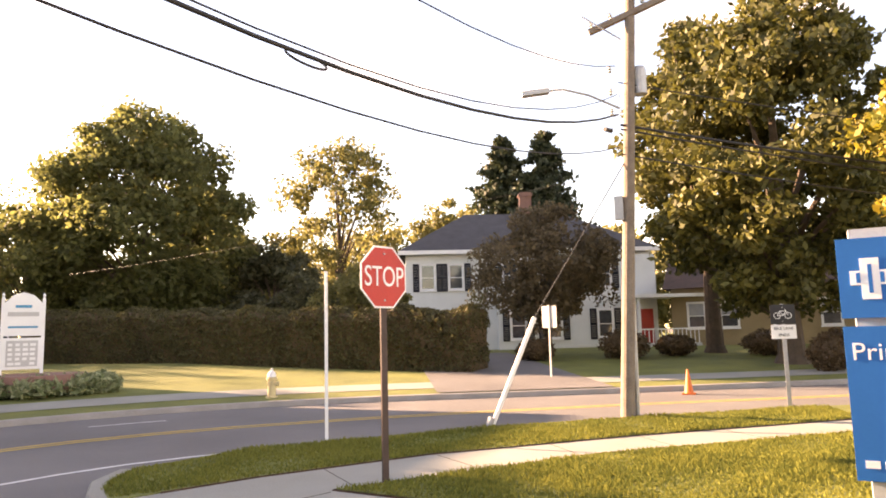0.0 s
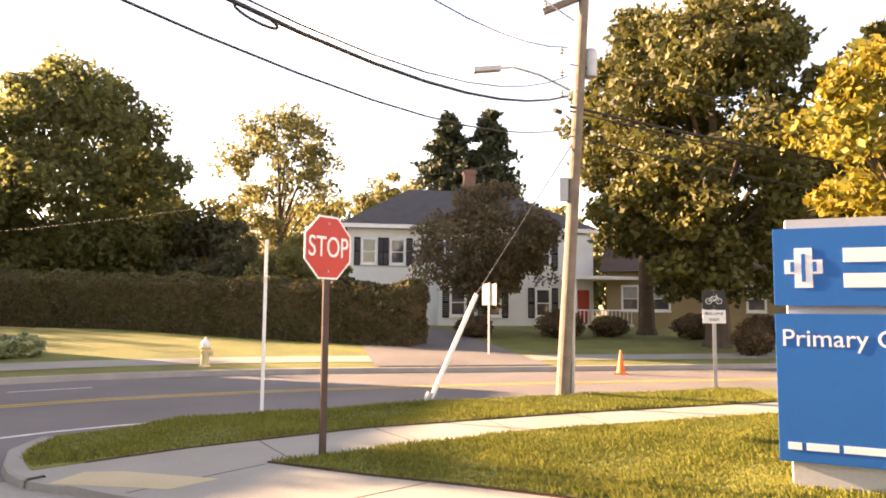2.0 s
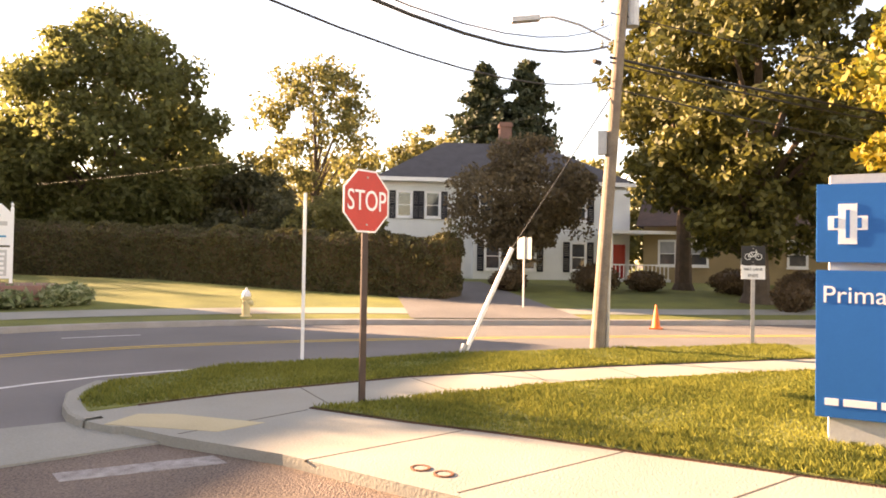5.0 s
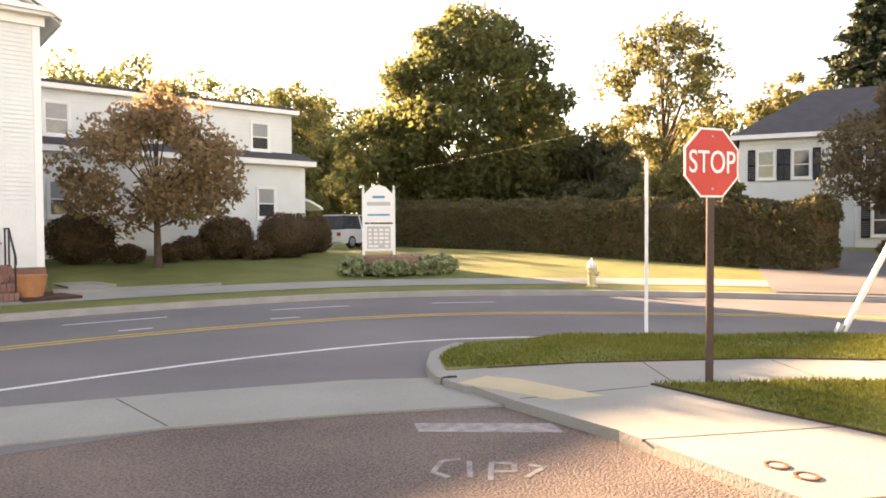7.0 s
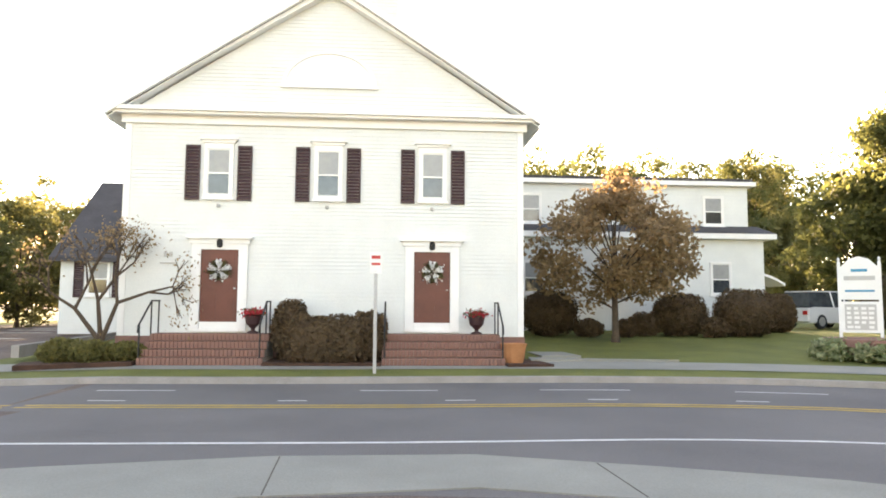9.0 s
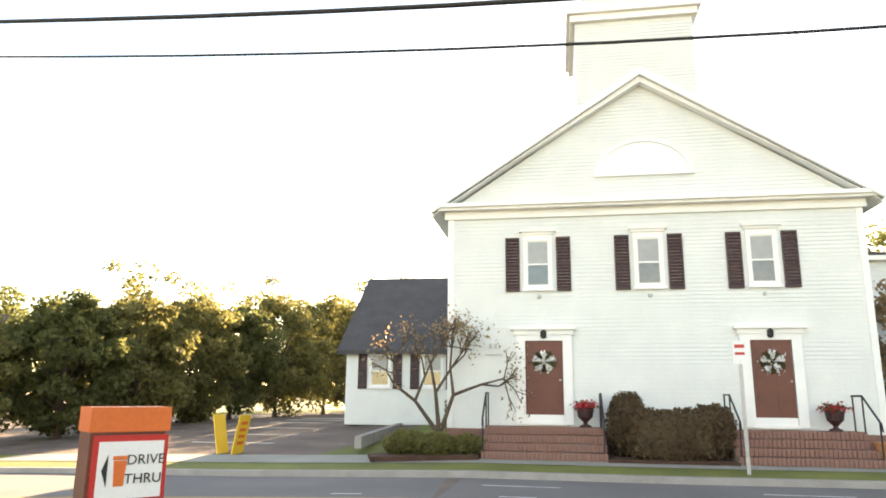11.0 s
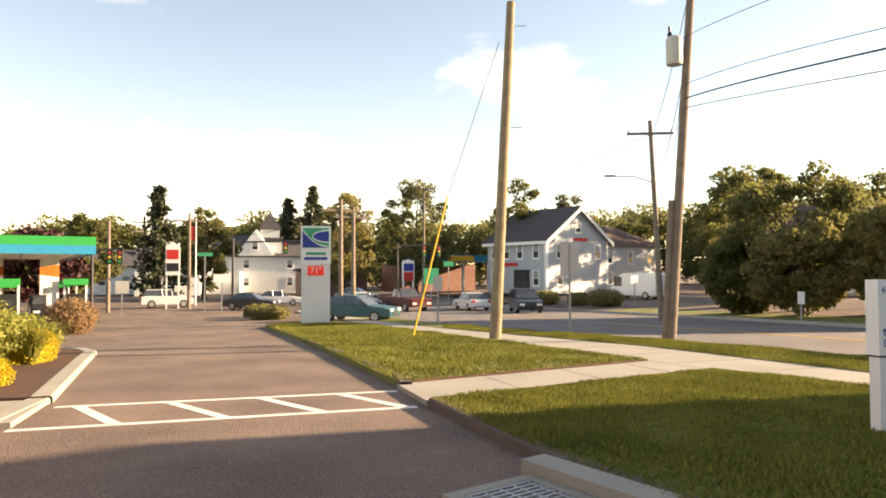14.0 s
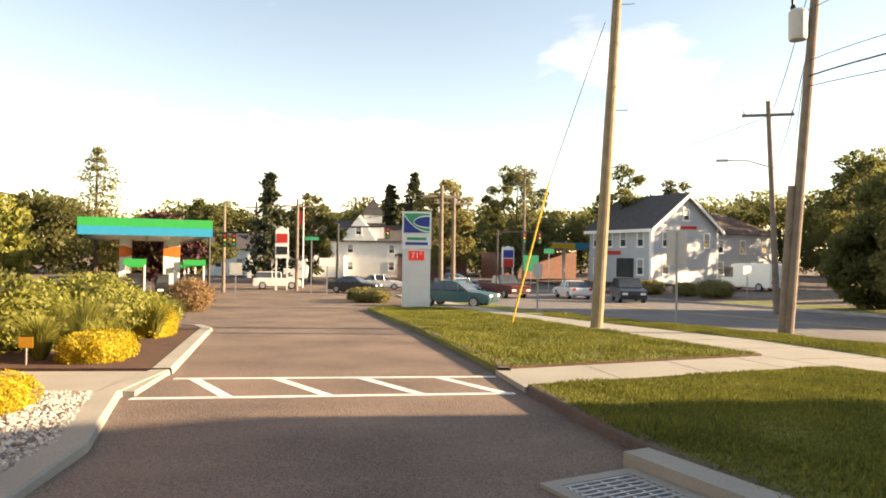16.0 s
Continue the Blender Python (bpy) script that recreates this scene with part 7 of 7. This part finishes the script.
slab("ramp", [(5.44, 6.02), (5.95, 6.08), (6.12, 5.7), (6.2, 4.56), (5.68, 4.76)], 0.104, mat("ramp_concrete", (0.5, 0.42, 0.27), (0.4, 0.33, 0.21), 0.9, 1, 60, 0.5), 0.12, "pale yellowish ramp slab at the crossing", "pavement")
slab("road_mouth", [(-7.5, 8.9), (0, 9.8), (7.2, 8.8), (6.0, 7.0), (5.2, 6.3), (0, 7.0), (-6.2, 6.8)], 0.003, M_ROAD, 0.03, "road asphalt at the mouth of the drive", "road")
# traces of worn lettering: strokes given across and along the word
for i, (a, b, c, d) in enumerate(((0.02, 0.1, 0.16, 0.02), (0.02, 0.1, 0.0, 0.36), (0.0, 0.36, 0.14, 0.44), (0.24, 0.05, 0.3, 0.4), (0.42, 0.04, 0.46, 0.42), (0.42, 0.04, 0.6, 0.02), (0.6, 0.02, 0.62, 0.2), (0.62, 0.2, 0.45, 0.24), (0.72, 0.02, 0.86, 0.05), (0.84, 0.05, 0.72, 0.3))):
    p = Vector((3.86, 4.42)) + Vector((0.57, -0.82)) * a + Vector((-0.78, -0.63)) * b
    q = Vector((3.86, 4.42)) + Vector((0.57, -0.82)) * c + Vector((-0.78, -0.63)) * d
    n = (q - p).normalized() * 0.022
    slab("worn_mark_%d" % (i + 1), [(p.x - n.y, p.y + n.x), (p.x + n.y, p.y - n.x), (q.x + n.y, q.y - n.x), (q.x - n.y, q.y + n.x)], 0.0, M_WORN, 0.02, "worn painted mark on the drive", "road marking")


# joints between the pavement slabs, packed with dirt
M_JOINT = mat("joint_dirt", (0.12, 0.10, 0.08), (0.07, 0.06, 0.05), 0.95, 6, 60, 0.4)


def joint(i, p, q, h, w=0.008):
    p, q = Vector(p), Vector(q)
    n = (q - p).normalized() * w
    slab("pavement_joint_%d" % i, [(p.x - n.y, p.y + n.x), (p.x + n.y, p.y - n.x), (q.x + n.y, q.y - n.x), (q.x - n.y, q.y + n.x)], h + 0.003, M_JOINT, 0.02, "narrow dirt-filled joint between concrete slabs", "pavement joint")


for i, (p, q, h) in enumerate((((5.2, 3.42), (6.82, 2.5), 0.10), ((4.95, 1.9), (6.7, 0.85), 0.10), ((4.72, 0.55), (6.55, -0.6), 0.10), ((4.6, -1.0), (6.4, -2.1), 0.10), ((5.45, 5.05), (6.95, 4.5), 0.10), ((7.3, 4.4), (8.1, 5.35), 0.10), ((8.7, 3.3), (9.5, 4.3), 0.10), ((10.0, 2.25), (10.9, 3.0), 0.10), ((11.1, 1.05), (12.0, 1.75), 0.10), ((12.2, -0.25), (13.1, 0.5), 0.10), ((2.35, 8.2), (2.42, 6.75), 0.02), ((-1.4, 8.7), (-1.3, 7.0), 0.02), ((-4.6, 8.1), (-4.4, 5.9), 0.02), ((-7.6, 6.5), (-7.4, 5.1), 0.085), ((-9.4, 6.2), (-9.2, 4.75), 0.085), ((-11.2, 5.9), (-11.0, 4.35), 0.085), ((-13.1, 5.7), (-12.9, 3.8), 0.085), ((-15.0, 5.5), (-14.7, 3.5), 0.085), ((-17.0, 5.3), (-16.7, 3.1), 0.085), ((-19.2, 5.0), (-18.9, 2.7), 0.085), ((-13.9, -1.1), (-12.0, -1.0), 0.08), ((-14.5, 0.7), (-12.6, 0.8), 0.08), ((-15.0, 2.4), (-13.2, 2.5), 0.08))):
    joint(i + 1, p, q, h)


# loose stones of the gravel bed
def loose_stones(name, x0, x1, y0, y1, n, seed):
    rng = np.random.default_rng(seed)
    vs, fs = [], []
    for i in range(n):
        x, y = rng.uniform(x0, x1), rng.uniform(y0, y1)
        if y > -7.85 + 0.27 * min(0.0, x + 8.3):
            continue
        r, k = rng.uniform(0.018, 0.045), len(vs)
        z = slope(x) + 0.08 + r * 0.3
        a = rng.uniform(0, 1.6)
        for q in range(4):
            b = a + q * 1.57 + rng.uniform(-0.3, 0.3)
            vs.append((x + r * math.cos(b), y + r * math.sin(b), z))
        vs += [(x + rng.uniform(-0.3, 0.3) * r, y + rng.uniform(-0.3, 0.3) * r, z + r * 0.6), (x, y, z - r * 0.6)]
        for q in range(4):
            fs += [(k + q, k + (q + 1) % 4, k + 4), (k + (q + 1) % 4, k + q, k + 5)]
    me = bpy.data.meshes.new(name)
    me.from_pydata(vs, [], fs)
    me.materials.append(M_STONES)
    tagged(new(name, me), "pale loose gravel stones beside the drive kerb", "gravel", "", "stuff")


M_STONES = mat("gravel_stone", (0.55, 0.51, 0.45), (0.16, 0.14, 0.12), 0.85, 6, 60, 0.4, island=1.4)
loose_stones("gravel", -11.15, -5.5, -11.8, -7.7, 14000, 401)


# ---- lawn blades ----
def blades(name, poly, h0, n, seed, hgt=0.07):
    """Short upright blades over a lawn, as one mass."""
    rng = np.random.default_rng(seed)
    P = np.array(poly)
    lo, hi = P.min(0), P.max(0)
    q = rng.uniform(lo, hi, size=(n * 3, 2))
    inside = np.zeros(len(q), bool)
    for (ax, ay), (bx, by) in zip(poly, poly[1:] + poly[:1]):
        c = (ay > q[:, 1]) != (by > q[:, 1])
        with np.errstate(divide="ignore", invalid="ignore"):
            inside ^= c & (q[:, 0] < (bx - ax) * (q[:, 1] - ay) / (by - ay) + ax)
    q = q[inside][:n]
    n = len(q)
    z = np.array([-0.03 * min(max(0.0, -7 - x), 50) for x in q[:, 0]]) + h0
    a = rng.uniform(0, 6.28, n)
    patch = 0.75 + 0.4 * np.sin(q[:, 0] * 1.9 + np.sin(q[:, 1] * 1.3) * 2) * np.sin(q[:, 1] * 2.3)
    hh = hgt * rng.uniform(0.5, 1.2, n) * np.clip(patch, 0.4, 1.2)
    w = 0.012 * rng.uniform(0.7, 1.5, n)
    d = np.stack([np.cos(a), np.sin(a)], 1)
    lean = np.stack([np.cos(a * 3.7), np.sin(a * 3.7)], 1) * (hh * 0.7)[:, None]
    v = np.empty((n, 3, 3))
    v[:, 0, :2], v[:, 0, 2] = q - d * w[:, None], z - 0.01
    v[:, 1, :2], v[:, 1, 2] = q + d * w[:, None], z - 0.01
    v[:, 2, :2], v[:, 2, 2] = q + lean, z + hh
    me = bpy.data.meshes.new(name)
    me.vertices.add(3 * n)
    me.vertices.foreach_set("co", v.ravel().astype(np.float32))
    me.loops.add(3 * n)
    me.loops.foreach_set("vertex_index", np.arange(3 * n, dtype=np.int32))
    me.polygons.add(n)
    me.polygons.foreach_set("loop_start", np.arange(0, 3 * n, 3, dtype=np.int32))
    me.update(calc_edges=True)
    me.materials.append(M_BLADE)
    return tagged(new(name, me), "short mown grass blades of the lawn", "grass", "", "stuff")


blades("lawn_grass", [(7.05, 4.5), (7.5, 4.1), (10.2, 2.0), (13.15, -1.45), (17, -8), (6.2, -5), (6.65, 0.2), (6.85, 2.1), (6.9, 3.2)], 0.12, 110000, 201)
blades("verge_grass", [(5.9, 6.75), (6.15, 7.2), (6.7, 7.65), (7.3, 7.95), (9.2, 7.45), (12.5, 4.55), (14.7, 2.0), (17.3, -1.5), (15.2, -1.9), (12.0, 1.9), (9.5, 4.45), (7.4, 5.9), (6.3, 6.5)], 0.11, 50000, 202)
blades("front_lawn_grass", [(-11.35, -2.7), (-13.4, 3.45), (-9.7, 4.55), (-6.05, 5.1), (-5.04, 1.6), (-4.7, -0.4), (-5.3, -1.75), (-7.5, -2.35), (-8.5, -2.45)], 0.11, 110000, 203)
blades("left_lawn_grass", [(-13.4, -2.8), (-15.4, 3.15), (-24, 1.55), (-35.4, -0.65), (-38.3, -4.4), (-35.3, -5.3), (-30, -4.65), (-21.9, -3.6)], 0.11, 70000, 204, 0.09)
blades("left_verge_grass", [(-33.7, 3.1), (-27.6, 4.4), (-21.2, 6.8), (-15.4, 8.0), (-11, 8.35), (-6.9, 8.1), (-6.7, 7.2), (-7.4, 6.6), (-10.8, 6.0), (-18.8, 5.2), (-30, 2.1)], 0.10, 50000, 205, 0.09)

# ---- woods round the junction ----
rng = np.random.default_rng(301)
rows = []
for k in range(44):
    h = -128 + k * 2.15
    d = rng.uniform(118, 150)
    rows.append((d * math.sin(radians(h)), d * math.cos(radians(h)), rng.uniform(6.5, 11.0) + 0.18 * k, rng.uniform(10, 15)))
woods("far_woods_left", rows, L_GREEN, "belt of trees behind the junction", 302, 0.36, 130, 44)
for i, (x, y, h, w, m, lab) in enumerate(((-84.9, 12.2, 15.0, 11, L_GREEN, "tall green tree behind the junction"), (-82, 25.2, 14.0, 10, L_GREEN, "tall green tree behind the grey house"), (-92, 4, 13.5, 10, L_OLIVE, "green tree behind the junction"), (-88, -13, 10.8, 9, L_GREEN, "green tree behind the white church"), (-64, -23.6, 7.4, 7, L_PURPLE, "purple-leaved tree by the filling station"), (-86, 33, 12.5, 10, L_DARK, "green tree behind the grey house"), (-55, -34, 8, 9, L_FRESH, "green tree beyond the filling station"), (-44, -36, 8, 9, L_FRESH, "green tree beyond the filling station"), (-36, -32, 6.5, 7, L_FRESH, "green tree beyond the filling station"), (-78, -24, 9, 9, L_GREEN, "green tree beyond the filling station"))):
    tree(x, y, h, w, m, lab, 310 + i, 0.3, 0.1, 75, 110, 0.22)
conifer(-57.5, -26.7, 12.2, 8.5, L_OLIVE, "open spruce behind the filling station", 330, None, 110, 0.13)
# trees added north of the grey house to keep the sun off its front
for i, (x, y, h, w) in enumerate(((-73, 49, 15, 11), (-65, 47, 13.5, 10), (-80, 54, 16, 11))):
    tree(x, y, h, w, L_GREEN, "tall green tree behind the grey house", 350 + i, 0.3, 0.08, 100, 120, 0.2)
conifer(-84, -17.4, 13.5, 7, L_CONIF, "dark pine behind the junction", 331, None, 120, 0.3)
conifer(-112, 1.2, 17.5, 9, L_CONIF, "dark pine behind the white church", 332, None, 120, 0.35)
conifer(-113, -2.8, 15.5, 9, L_CONIF, "dark pine behind the white church", 333, None, 120, 0.35)
for i, (x, y, w, h) in enumerate(((-52, 21, 3.0, 1.4), (-56, 20.5, 2.2, 1.2), (-60.5, 19.2, 3.0, 1.3), (-46, -5.2, 3.0, 0.9), (-50, -5.8, 2.6, 0.9), (-41, 25, 2.4, 1.1))):
    bush(x, y, w, w * 0.8, h, L_OLIVE, "clipped shrub at the junction", 340 + i, 1200, 0.09, 0.2)
